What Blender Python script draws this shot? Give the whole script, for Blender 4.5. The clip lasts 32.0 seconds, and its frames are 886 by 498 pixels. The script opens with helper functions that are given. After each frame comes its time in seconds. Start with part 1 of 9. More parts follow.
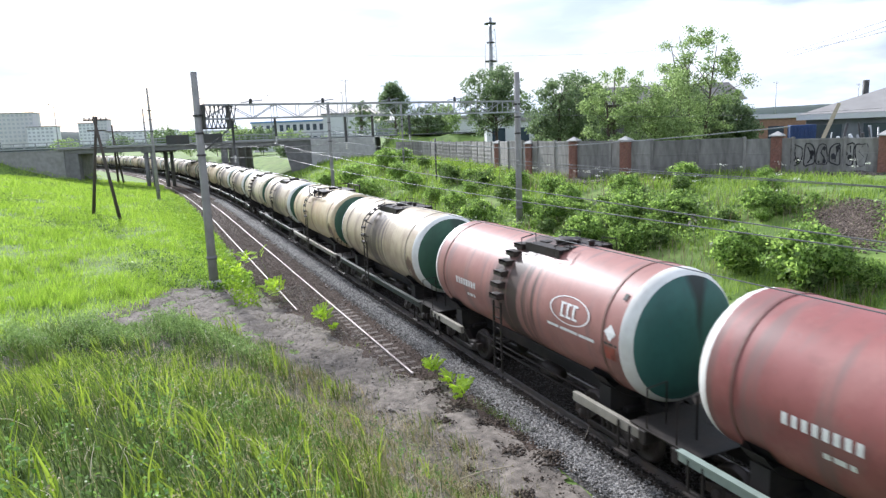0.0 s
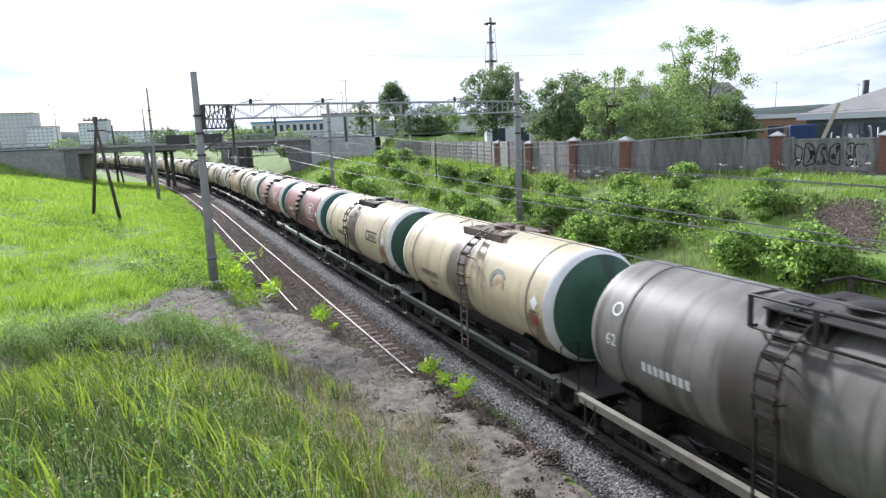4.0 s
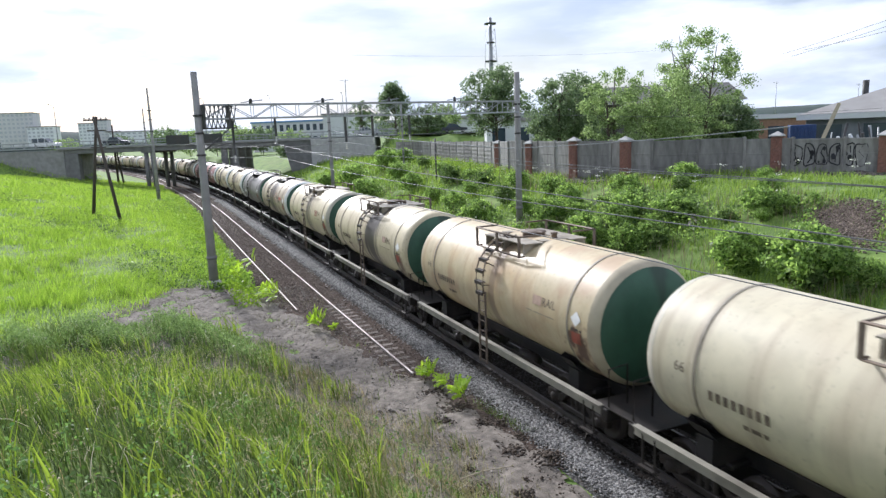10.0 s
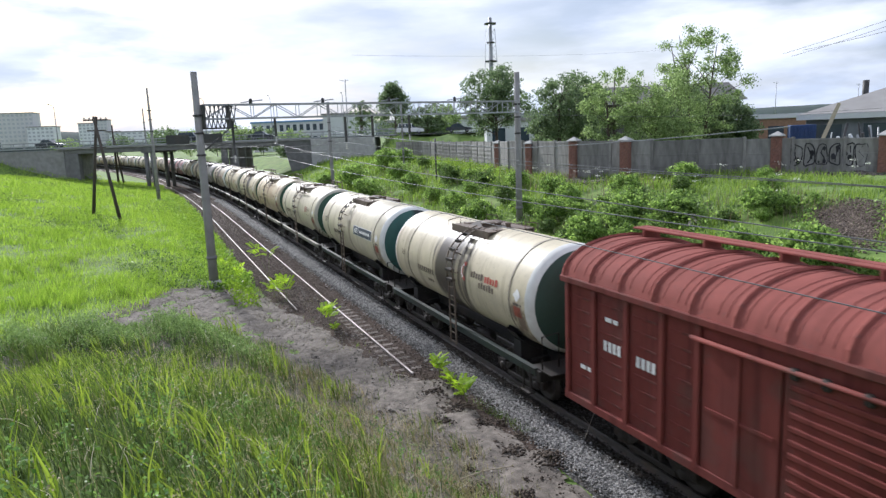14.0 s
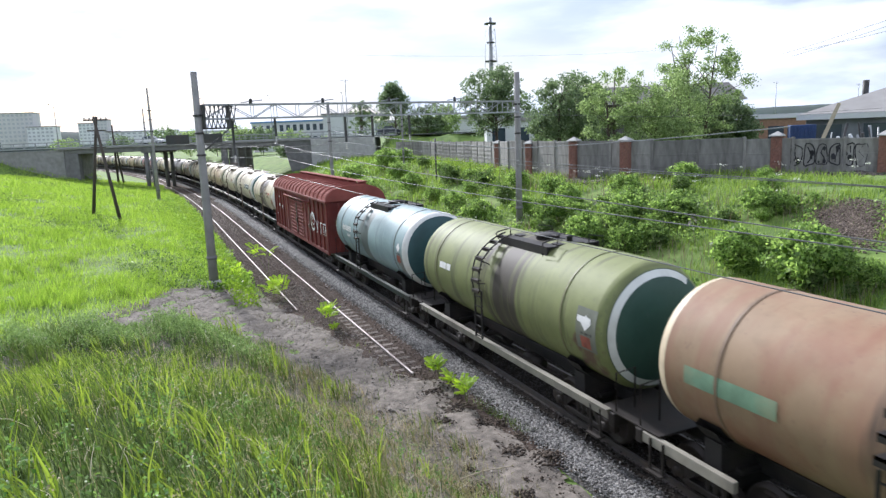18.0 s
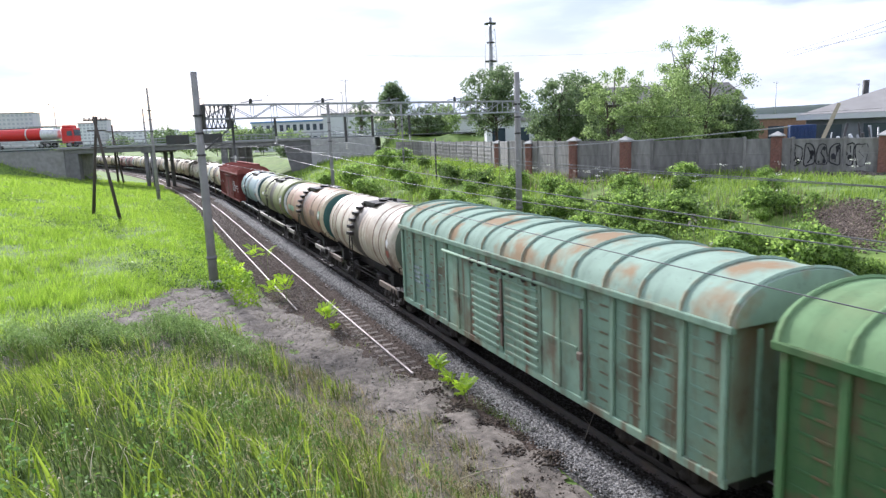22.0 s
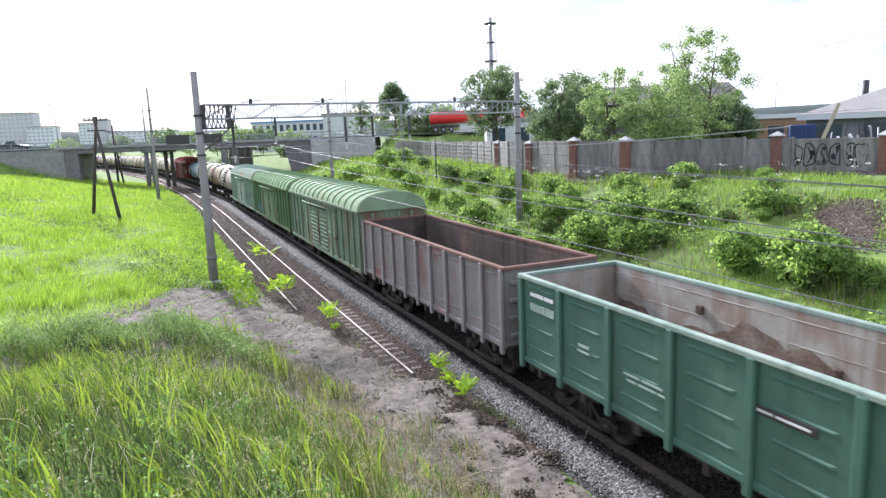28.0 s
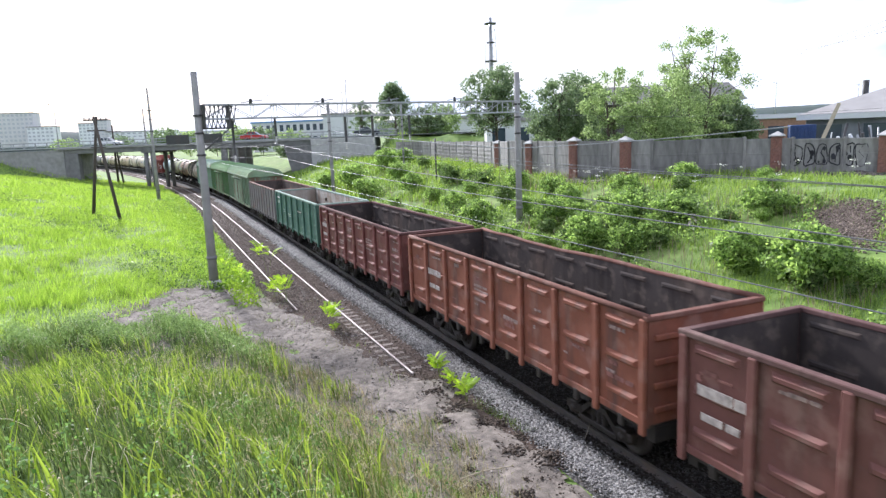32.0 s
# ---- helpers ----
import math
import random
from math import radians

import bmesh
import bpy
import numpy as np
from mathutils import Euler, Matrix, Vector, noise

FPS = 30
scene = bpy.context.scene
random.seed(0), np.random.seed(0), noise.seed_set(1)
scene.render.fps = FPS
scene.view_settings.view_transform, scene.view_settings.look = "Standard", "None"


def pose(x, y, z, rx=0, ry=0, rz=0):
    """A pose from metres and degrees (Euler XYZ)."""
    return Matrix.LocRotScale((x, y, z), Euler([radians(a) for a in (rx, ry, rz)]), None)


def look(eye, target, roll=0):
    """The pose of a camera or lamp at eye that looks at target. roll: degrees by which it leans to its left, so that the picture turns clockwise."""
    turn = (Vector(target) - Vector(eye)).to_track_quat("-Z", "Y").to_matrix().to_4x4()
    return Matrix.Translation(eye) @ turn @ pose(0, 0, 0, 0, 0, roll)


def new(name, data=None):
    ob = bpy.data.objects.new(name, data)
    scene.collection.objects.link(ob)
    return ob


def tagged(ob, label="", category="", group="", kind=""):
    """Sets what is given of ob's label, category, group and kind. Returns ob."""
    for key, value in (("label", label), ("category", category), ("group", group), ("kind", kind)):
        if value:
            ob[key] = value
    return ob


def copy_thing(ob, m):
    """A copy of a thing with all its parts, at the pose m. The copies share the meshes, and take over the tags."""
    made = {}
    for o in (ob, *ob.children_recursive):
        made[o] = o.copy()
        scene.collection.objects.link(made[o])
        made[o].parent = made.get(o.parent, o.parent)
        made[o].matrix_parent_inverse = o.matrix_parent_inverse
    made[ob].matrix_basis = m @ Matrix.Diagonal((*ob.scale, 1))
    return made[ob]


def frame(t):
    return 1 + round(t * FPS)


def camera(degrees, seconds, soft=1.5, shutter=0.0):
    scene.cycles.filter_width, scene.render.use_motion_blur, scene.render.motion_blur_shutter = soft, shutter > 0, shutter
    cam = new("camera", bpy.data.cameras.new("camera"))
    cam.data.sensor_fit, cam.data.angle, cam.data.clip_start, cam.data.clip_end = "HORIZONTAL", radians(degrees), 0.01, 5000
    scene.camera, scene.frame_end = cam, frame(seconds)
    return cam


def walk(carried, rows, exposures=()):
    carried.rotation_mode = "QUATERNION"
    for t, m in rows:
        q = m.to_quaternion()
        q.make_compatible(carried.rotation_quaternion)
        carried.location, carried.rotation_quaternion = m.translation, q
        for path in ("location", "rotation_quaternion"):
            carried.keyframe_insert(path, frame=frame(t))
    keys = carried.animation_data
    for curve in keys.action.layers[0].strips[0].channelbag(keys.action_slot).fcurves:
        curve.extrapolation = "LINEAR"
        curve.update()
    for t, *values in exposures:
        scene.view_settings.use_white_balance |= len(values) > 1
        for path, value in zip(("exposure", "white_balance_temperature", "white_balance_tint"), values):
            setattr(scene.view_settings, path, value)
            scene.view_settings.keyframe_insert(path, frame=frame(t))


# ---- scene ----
# The camera stands still above the line; the train draws away from it.
EYE = (0.0, 0.0, 7.25)
STAND = look(EYE, (3.90, 9.05, 5.56), -2.31)
cam = camera(66.7, 32.0, soft=1.4, shutter=0.2)
walk(cam, [(0, STAND), (32, STAND)], exposures=[(0, 0.52, 5750, 13.5), (3, 0.44, 5750, 13.5), (6, 0.36, 5750, 13.5), (9, 0.31, 5750, 13.5), (13, 0.12, 5750, 13.5), (14, 0.1, 5750, 13.5), (17, 0.34, 5750, 13.5), (19, 0.43, 5750, 15), (25, 0.56, 5750, 17), (28, 0.75, 5750, 17.5), (32, 0.77, 5750, 17.5)])

# ---- light: low sun ahead, thin bright cloud ----
SUN_EL, SUN_AZ = 31.0, -6.0          # azimuth from +y towards +x
world = bpy.data.worlds.new("sky")
scene.world = world
world.use_nodes = True


def sky():
    nt = world.node_tree
    n, l = nt.nodes, nt.links
    n.clear()
    out, bg = n.new("ShaderNodeOutputWorld"), n.new("ShaderNodeBackground")
    st = n.new("ShaderNodeTexSky")
    st.sky_type, st.sun_disc = "NISHITA", False
    st.sun_elevation, st.sun_rotation = radians(SUN_EL), radians(SUN_AZ)
    st.air_density, st.dust_density = 1.0, 2.0
    sc = n.new("ShaderNodeVectorMath")
    sc.operation = "SCALE"
    sc.inputs[3].default_value = 0.085
    l.new(st.outputs[0], sc.inputs[0])
    tc, mp = n.new("ShaderNodeTexCoord"), n.new("ShaderNodeMapping")
    mp.inputs["Scale"].default_value = (1.6, 1.6, 6.5)
    no = n.new("ShaderNodeTexNoise")
    no.inputs["Scale"].default_value, no.inputs["Detail"].default_value = 1.7, 7.0
    no.inputs["Roughness"].default_value = 0.52
    cr = n.new("ShaderNodeValToRGB")
    cr.color_ramp.elements[0].position, cr.color_ramp.elements[1].position = 0.36, 0.53
    cr.color_ramp.elements[0].color = (0.2, 0.2, 0.2, 1)
    mix = n.new("ShaderNodeMix")
    mix.data_type = "RGBA"
    # sunlit tops and greyer undersides of the cloud
    mq, nq, body = n.new("ShaderNodeMapping"), n.new("ShaderNodeTexNoise"), n.new("ShaderNodeValToRGB")
    mq.inputs["Scale"].default_value, mq.inputs["Location"].default_value = (2.2, 2.2, 9.0), (3.1, 0.4, 1.7)
    nq.inputs["Scale"].default_value, nq.inputs["Detail"].default_value = 1.9, 6.0
    body.color_ramp.elements[0].position, body.color_ramp.elements[1].position = 0.38, 0.6
    body.color_ramp.elements[0].color, body.color_ramp.elements[1].color = (0.66, 0.72, 0.81, 1), (1.05, 1.06, 1.08, 1)
    l.new(tc.outputs["Generated"], mq.inputs["Vector"])
    l.new(mq.outputs[0], nq.inputs["Vector"])
    l.new(nq.outputs[0], body.inputs[0])
    l.new(body.outputs[0], mix.inputs["B"])
    l.new(tc.outputs["Generated"], mp.inputs["Vector"])
    l.new(mp.outputs[0], no.inputs["Vector"])
    l.new(no.outputs[0], cr.inputs[0])
    l.new(cr.outputs[0], mix.inputs["Factor"])
    l.new(sc.outputs[0], mix.inputs["A"])
    l.new(mix.outputs["Result"], bg.inputs["Color"])
    bg.inputs["Strength"].default_value = 1.0
    l.new(bg.outputs[0], out.inputs[0])


sky()
sun = new("sun", bpy.data.lights.new("sun", "SUN"))
sun.data.energy, sun.data.angle, sun.data.color = 5.0, radians(5.0), (1.0, 0.95, 0.86)
_sd = Vector((math.sin(radians(SUN_AZ)) * math.cos(radians(SUN_EL)), math.cos(radians(SUN_AZ)) * math.cos(radians(SUN_EL)), math.sin(radians(SUN_EL))))
sun.matrix_world = look(_sd * 200, (0, 0, 0))

# ---- materials ----
MATS = {}


def mat(name, col, rough=0.7, metal=0.0, var=0.25, scale=3.0, col2=None, bump=0.0, bscale=None, dirt=None, dscale=0.6, damt=0.5, spec=0.4,
        stretch=(1, 1, 1), rnd=0.0, sss=0.0):
    """Principled surface with a fine grain, large stains of colour dirt, and relief."""
    if name in MATS:
        return MATS[name]
    m = bpy.data.materials.new(name)
    m.use_nodes = True
    n, l = m.node_tree.nodes, m.node_tree.links
    bs = n["Principled BSDF"]
    bs.inputs["Roughness"].default_value, bs.inputs["Metallic"].default_value = rough, metal
    bs.inputs["Specular IOR Level"].default_value = spec
    tc, mp = n.new("ShaderNodeTexCoord"), n.new("ShaderNodeMapping")
    mp.inputs["Scale"].default_value = stretch
    l.new(tc.outputs["Object"], mp.inputs["Vector"])
    no = n.new("ShaderNodeTexNoise")
    no.inputs["Scale"].default_value, no.inputs["Detail"].default_value = scale, 6.0
    l.new(mp.outputs[0], no.inputs["Vector"])
    ramp = n.new("ShaderNodeValToRGB")
    c2 = col2 or tuple(max(0, c * (1 - var)) for c in col)
    ramp.color_ramp.elements[0].position, ramp.color_ramp.elements[1].position = 0.33, 0.67
    ramp.color_ramp.elements[0].color, ramp.color_ramp.elements[1].color = (*c2, 1), (*col, 1)
    l.new(no.outputs[0], ramp.inputs[0])
    cur = ramp.outputs[0]
    if dirt:
        nd = n.new("ShaderNodeTexNoise")
        nd.inputs["Scale"].default_value, nd.inputs["Detail"].default_value, nd.inputs["Roughness"].default_value = dscale, 8.0, 0.65
        l.new(mp.outputs[0], nd.inputs["Vector"])
        rd = n.new("ShaderNodeValToRGB")
        rd.color_ramp.elements[0].position, rd.color_ramp.elements[1].position = 0.48, 0.72
        rd.color_ramp.elements[1].color = (damt, damt, damt, 1)
        l.new(nd.outputs[0], rd.inputs[0])
        mx = n.new("ShaderNodeMix")
        mx.data_type = "RGBA"
        mx.inputs["B"].default_value = (*dirt, 1)
        l.new(rd.outputs[0], mx.inputs["Factor"])
        l.new(cur, mx.inputs["A"])
        cur = mx.outputs["Result"]
    if rnd:
        oi, hs, ma = n.new("ShaderNodeObjectInfo"), n.new("ShaderNodeHueSaturation"), n.new("ShaderNodeMath")
        ma.operation = "MULTIPLY_ADD"
        ma.inputs[1].default_value, ma.inputs[2].default_value = rnd, 1 - rnd / 2
        l.new(oi.outputs["Random"], ma.inputs[0])
        l.new(ma.outputs[0], hs.inputs["Value"])
        l.new(cur, hs.inputs["Color"])
        cur = hs.outputs[0]
    l.new(cur, bs.inputs["Base Color"])
    if bump:
        bu, nb = n.new("ShaderNodeBump"), n.new("ShaderNodeTexNoise")
        nb.inputs["Scale"].default_value, nb.inputs["Detail"].default_value = bscale or scale * 4, 5.0
        l.new(mp.outputs[0], nb.inputs["Vector"])
        bu.inputs["Strength"].default_value, bu.inputs["Distance"].default_value = min(1, bump), 0.03
        l.new(nb.outputs[0], bu.inputs["Height"])
        l.new(bu.outputs[0], bs.inputs["Normal"])
    MATS[name] = m
    return m


def leafmat(name, c1, c2, tr=0.45):
    """Thin leaves: light passes through, and each piece has its own shade."""
    if name in MATS:
        return MATS[name]
    m = bpy.data.materials.new(name)
    m.use_nodes = True
    n, l = m.node_tree.nodes, m.node_tree.links
    n.clear()
    out, ms = n.new("ShaderNodeOutputMaterial"), n.new("ShaderNodeMixShader")
    bs, tl = n.new("ShaderNodeBsdfPrincipled"), n.new("ShaderNodeBsdfTranslucent")
    bs.inputs["Roughness"].default_value, bs.inputs["Specular IOR Level"].default_value = 0.5, 0.3
    g, ramp = n.new("ShaderNodeNewGeometry"), n.new("ShaderNodeValToRGB")
    ramp.color_ramp.elements[0].color, ramp.color_ramp.elements[1].color = (*c1, 1), (*c2, 1)
    l.new(g.outputs["Random Per Island"], ramp.inputs[0])
    l.new(ramp.outputs[0], bs.inputs["Base Color"])
    ht = n.new("ShaderNodeHueSaturation")
    ht.inputs["Saturation"].default_value, ht.inputs["Value"].default_value = 1.1, 1.5
    l.new(ramp.outputs[0], ht.inputs["Color"])
    l.new(ht.outputs[0], tl.inputs["Color"])
    ms.inputs[0].default_value = tr
    l.new(bs.outputs[0], ms.inputs[1])
    l.new(tl.outputs[0], ms.inputs[2])
    l.new(ms.outputs[0], out.inputs[0])
    MATS[name] = m
    return m


# ---- mesh building ----
class Shape:
    """Gathers boxes, tubes and turned bodies into one mesh."""

    def __init__(self):
        self.v, self.f, self.smooth = [], [], []

    def add(self, vs, fs, smooth=False):
        b = len(self.v)
        self.v.extend(vs)
        self.f.extend([tuple(i + b for i in f) for f in fs])
        self.smooth.extend([smooth] * len(fs))
        return self

    def box(self, x0, x1, y0, y1, z0, z1, cut=0.0):
        """A box; cut: the width of its bevelled upright and long edges."""
        if cut <= 0:
            vs = [(x, y, z) for z in (z0, z1) for x, y in ((x0, y0), (x1, y0), (x1, y1), (x0, y1))]
            return self.add(vs, [(0, 3, 2, 1), (4, 5, 6, 7), (0, 1, 5, 4), (1, 2, 6, 5), (2, 3, 7, 6), (3, 0, 4, 7)])
        c = min(cut, (x1 - x0) / 3, (y1 - y0) / 3, (z1 - z0) / 3)
        ring = lambda a, z: [(x0 + a, y0 + c + a, z), (x0 + c + a, y0 + a, z), (x1 - c - a, y0 + a, z), (x1 - a, y0 + c + a, z),
                             (x1 - a, y1 - c - a, z), (x1 - c - a, y1 - a, z), (x0 + c + a, y1 - a, z), (x0 + a, y1 - c - a, z)]
        vs = ring(c * .6, z0) + ring(0, z0 + c) + ring(0, z1 - c) + ring(c * .6, z1)
        fs = [tuple(range(7, -1, -1)), tuple(range(24, 32))]
        for k in range(3):
            fs += [(8 * k + i, 8 * k + (i + 1) % 8, 8 * k + 8 + (i + 1) % 8, 8 * k + 8 + i) for i in range(8)]
        return self.add(vs, fs)

    def tube(self, pts, r, n=6, r2=None, caps=True):
        """A round bar along a line of points; r2: its radius at the far end."""
        pts = [Vector(p) for p in pts]
        vs, fs = [], []
        for i, p in enumerate(pts):
            d = (pts[min(i + 1, len(pts) - 1)] - pts[max(i - 1, 0)]).normalized()
            a = d.orthogonal().normalized() if abs(d.z) > 0.999 else d.cross(Vector((0, 0, 1))).normalized()
            b = d.cross(a)
            rr = r if r2 is None else r + (r2 - r) * i / (len(pts) - 1)
            vs += [tuple(p + rr * (math.cos(2 * math.pi * k / n) * a + math.sin(2 * math.pi * k / n) * b)) for k in range(n)]
            if i:
                o = (i - 1) * n
                fs += [(o + k, o + (k + 1) % n, o + n + (k + 1) % n, o + n + k) for k in range(n)]
        if caps:
            fs += [tuple(range(n - 1, -1, -1)), tuple(range((len(pts) - 1) * n, len(pts) * n))]
        return self.add(vs, fs, n > 5)

    def turned(self, prof, at=(0, 0, 0), axis="y", n=40, a0=0.0, a1=360.0, smooth=True):
        """A profile of (along, radius) turned round an axis."""
        full = abs(a1 - a0) >= 360
        m = n if full else n + 1
        vs, fs = [], []
        for u, r in prof:
            for k in range(m):
                a = radians(a0 + (a1 - a0) * k / n)
                p, q = r * math.cos(a), r * math.sin(a)
                w = {"y": (p, u, q), "x": (u, p, q), "z": (p, q, u)}[axis]
                vs.append((w[0] + at[0], w[1] + at[1], w[2] + at[2]))
        for i in range(len(prof) - 1):
            for k in range(n):
                k2 = (k + 1) % m
                fs.append((i * m + k, i * m + k2, (i + 1) * m + k2, (i + 1) * m + k))
        return self.add(vs, fs, smooth)

    def disc(self, at, r, axis="y", n=24):
        vs = []
        for k in range(n):
            a = 2 * math.pi * k / n
            p, q = r * math.cos(a), r * math.sin(a)
            w = {"y": (p, 0, q), "x": (0, p, q), "z": (p, q, 0)}[axis]
            vs.append((w[0] + at[0], w[1] + at[1], w[2] + at[2]))
        return self.add(vs, [tuple(range(n))])

    def mesh(self, name, *mats):
        me = bpy.data.meshes.new(name)
        me.from_pydata(self.v, [], self.f)
        me.polygons.foreach_set("use_smooth", self.smooth)
        for m in mats:
            me.materials.append(m)
        return me


def part(name, shape, material, parent, label="", at=None):
    """Links a shape (or a mesh that is there already) as one part of a thing."""
    me = shape if isinstance(shape, bpy.types.Mesh) else shape.mesh(name, material)
    ob = new(name, me)
    ob.parent = parent
    if at is not None:
        ob.matrix_basis = at
    return tagged(ob, label)


def thing(name, label, category, at=(0, 0, 0), rz=0.0, group="", kind=""):
    ob = new(name)
    ob.empty_display_size = 0.3
    ob.matrix_basis = pose(*at, 0, 0, rz)
    return tagged(ob, label, category, group, kind)


def solid(name, shape, material, label, category="", kind="", group="", at=None):
    ob = new(name, shape if isinstance(shape, bpy.types.Mesh) else shape.mesh(name, material))
    if at is not None:
        ob.matrix_basis = at
    return tagged(ob, label, category, group, kind)


def cloud(name, verts, faces, material, smooth=False):
    """One mesh from arrays: verts (n, 3), faces (m, 3 or 4)."""
    me = bpy.data.meshes.new(name)
    k = faces.shape[1]
    me.vertices.add(len(verts))
    me.vertices.foreach_set("co", np.ascontiguousarray(verts, dtype=np.float32).ravel())
    me.loops.add(faces.size)
    me.loops.foreach_set("vertex_index", np.ascontiguousarray(faces, dtype=np.int32).ravel())
    me.polygons.add(len(faces))
    me.polygons.foreach_set("loop_start", np.arange(0, faces.size, k, dtype=np.int32))
    me.polygons.foreach_set("loop_total", np.full(len(faces), k, dtype=np.int32))
    if smooth:
        me.polygons.foreach_set("use_smooth", np.ones(len(faces), dtype=bool))
    me.materials.append(material)
    me.update(calc_edges=True)
    return me


# ---- the line: straight, then a long left-hand curve ----
LINE_X, CURVE_Y, CURVE_R = 10.13, 68.0, 830.0


def line(s, off=0.0):
    """A point of the main track at s metres, off metres to its right, and the heading."""
    a = max(0.0, s - CURVE_Y) / CURVE_R
    x = LINE_X - CURVE_R * (1 - math.cos(a)) + off * math.cos(a)
    y = min(s, CURVE_Y) + CURVE_R * math.sin(a) + off * math.sin(a)
    return x, y, a


def lateral(x, y):
    """Distance to the right of the main track (arrays)."""
    return np.where(y < CURVE_Y, x - LINE_X, np.hypot(x - LINE_X + CURVE_R, y - CURVE_Y) - CURVE_R)


def lerp(x, xs, ys):
    return np.interp(x, xs, ys)


def ground_z(x, y):
    """The height of the ground (arrays)."""
    x, y = np.asarray(x, float), np.asarray(y, float)
    l = lateral(x, y)
    z = lerp(l, [-1200, -120, -45, -26, -14, -8.2, -6.6, -5.4, -2, 2.0, 3.6, 5.0, 8, 12, 16, 19, 24, 60, 1200],
             [4, 4.5, 4.2, 2.9, 0.95, 0.2, 0.0, -0.28, -0.3, -0.3, -0.55, -0.5, 0.25, 1.4, 2.75, 3.45, 3.7, 3.8, 6])
    # the road's banks on both sides of the bridge
    u, w = (x + 22.05) * 0.9157 - (y - 133.33) * 0.4018, (x + 22.05) * 0.4018 + (y - 133.33) * 0.9157
    off = np.maximum(0, np.maximum(-w, w - 10))
    z = np.maximum(z, np.where(u < 11, np.minimum(7.2, 2.3 + 0.29 * (11 - u)) - 0.5 * off, -9))
    z = np.maximum(z, np.where(u > 61, lerp(u, [61, 65.4, 86, 124], [3.2, 7.2, 7.15, 3.6]) - 0.6 * off, -9))
    # the mound in front
    e = np.sqrt((np.maximum(x + 3, 0) / 9) ** 2 + ((y - 2) / 22) ** 2)
    z = np.maximum(z, 5.6 * (1 - e))
    w = 0.06 * np.sin(x * 0.9 + y * 0.37) * np.cos(y * 0.61 - x * 0.2) + 0.05 * np.sin(x * 2.3 - y * 1.7)
    w = w + np.where(l < -9, 0.12 * np.sin(x * 0.55 + 1.1 * np.sin(y * 0.21)) * np.cos(y * 0.33 - x * 0.15) * np.clip((-9 - l) / 4, 0, 1) * np.clip((y - 28) / 8, 0, 1), 0)
    return z + w * np.clip((np.abs(l + 2) - 5) / 3, 0, 1)

# ---- ground ----
M_SOIL = mat("grassy_soil", (0.17, 0.25, 0.05), 0.95, var=0.45, scale=0.9, col2=(0.08, 0.14, 0.024), dirt=(0.11, 0.115, 0.045), dscale=0.16, damt=0.5, bump=0.8, bscale=9)
M_DIRT = mat("packed_dirt", (0.235, 0.203, 0.17), 0.97, var=0.55, scale=5, dirt=(0.10, 0.083, 0.068), dscale=0.75, damt=0.75, bump=1.0, bscale=26)
M_BALLAST = mat("ballast", (0.17, 0.163, 0.153), 1.0, spec=0.05, scale=14, col2=(0.06, 0.058, 0.055), dirt=(0.075, 0.06, 0.05), dscale=0.5, damt=0.6, bump=1.0, bscale=22)
# oil-black ballast; its colour also carries the shade beneath the train
M_OILY_SHADE = mat("oily_shaded_ballast", (0.045, 0.038, 0.033), 1.0, spec=0.05, scale=12, col2=(0.015, 0.013, 0.011), dirt=(0.035, 0.028, 0.022), dscale=0.8, damt=0.6, bump=1.0, bscale=20)


M_SIDING = mat("siding_earth", (0.125, 0.097, 0.08), 1.0, spec=0.05, scale=10, col2=(0.045, 0.034, 0.028), dirt=(0.075, 0.052, 0.04), dscale=0.8, damt=0.6, bump=1.0, bscale=20)


def build_ground():
    def axis(lo, hi, fine0, fine1, step, grow=1.16):
        a = list(np.arange(fine0, fine1 + step / 2, step))
        d, x = step, fine1
        while x < hi:
            d *= grow
            x += d
            a.append(x)
        d, x = step, fine0
        while x > lo:
            d *= grow
            x -= d
            a.insert(0, x)
        return np.array(a)
    xs, ys = axis(-2500, 2500, -12, 36, 0.5), axis(-600, 3000, 3, 60, 0.5, 1.07)
    gx, gy = np.meshgrid(xs, ys)
    v = np.stack([gx, gy, ground_z(gx, gy)], -1).reshape(-1, 3)
    nx = len(xs)
    i = (np.arange(len(ys) - 1)[:, None] * nx + np.arange(nx - 1)[None]).ravel()
    tagged(new("ground", cloud("ground", v, np.stack([i, i + 1, i + nx + 1, i + nx], -1), M_SOIL, True)),
           "rough grassy ground with bare soil on the banks beside the line", "ground", kind="structure")


build_ground()


def strip(name, prof, s0, s1, step, material, label, kind="structure", wob=0.0):
    """A band that follows the line; prof: (offset, height) across it."""
    n = max(2, int((s1 - s0) / step) + 1)
    rs = random.Random(5)
    v = []
    for i in range(n):
        s = s0 + (s1 - s0) * i / (n - 1)
        for o, z in prof:
            x, y, _ = line(s, o + (rs.uniform(-wob, wob)))
            v.append((x, y, z + rs.uniform(-wob, wob) * 0.25))
    m = len(prof)
    i = (np.arange(n - 1)[:, None] * m + np.arange(m - 1)[None]).ravel()
    return tagged(new(name, cloud(name, np.array(v), np.stack([i, i + 1, i + m + 1, i + m], -1), material, True)), label, name.replace("_", " "), kind=kind)


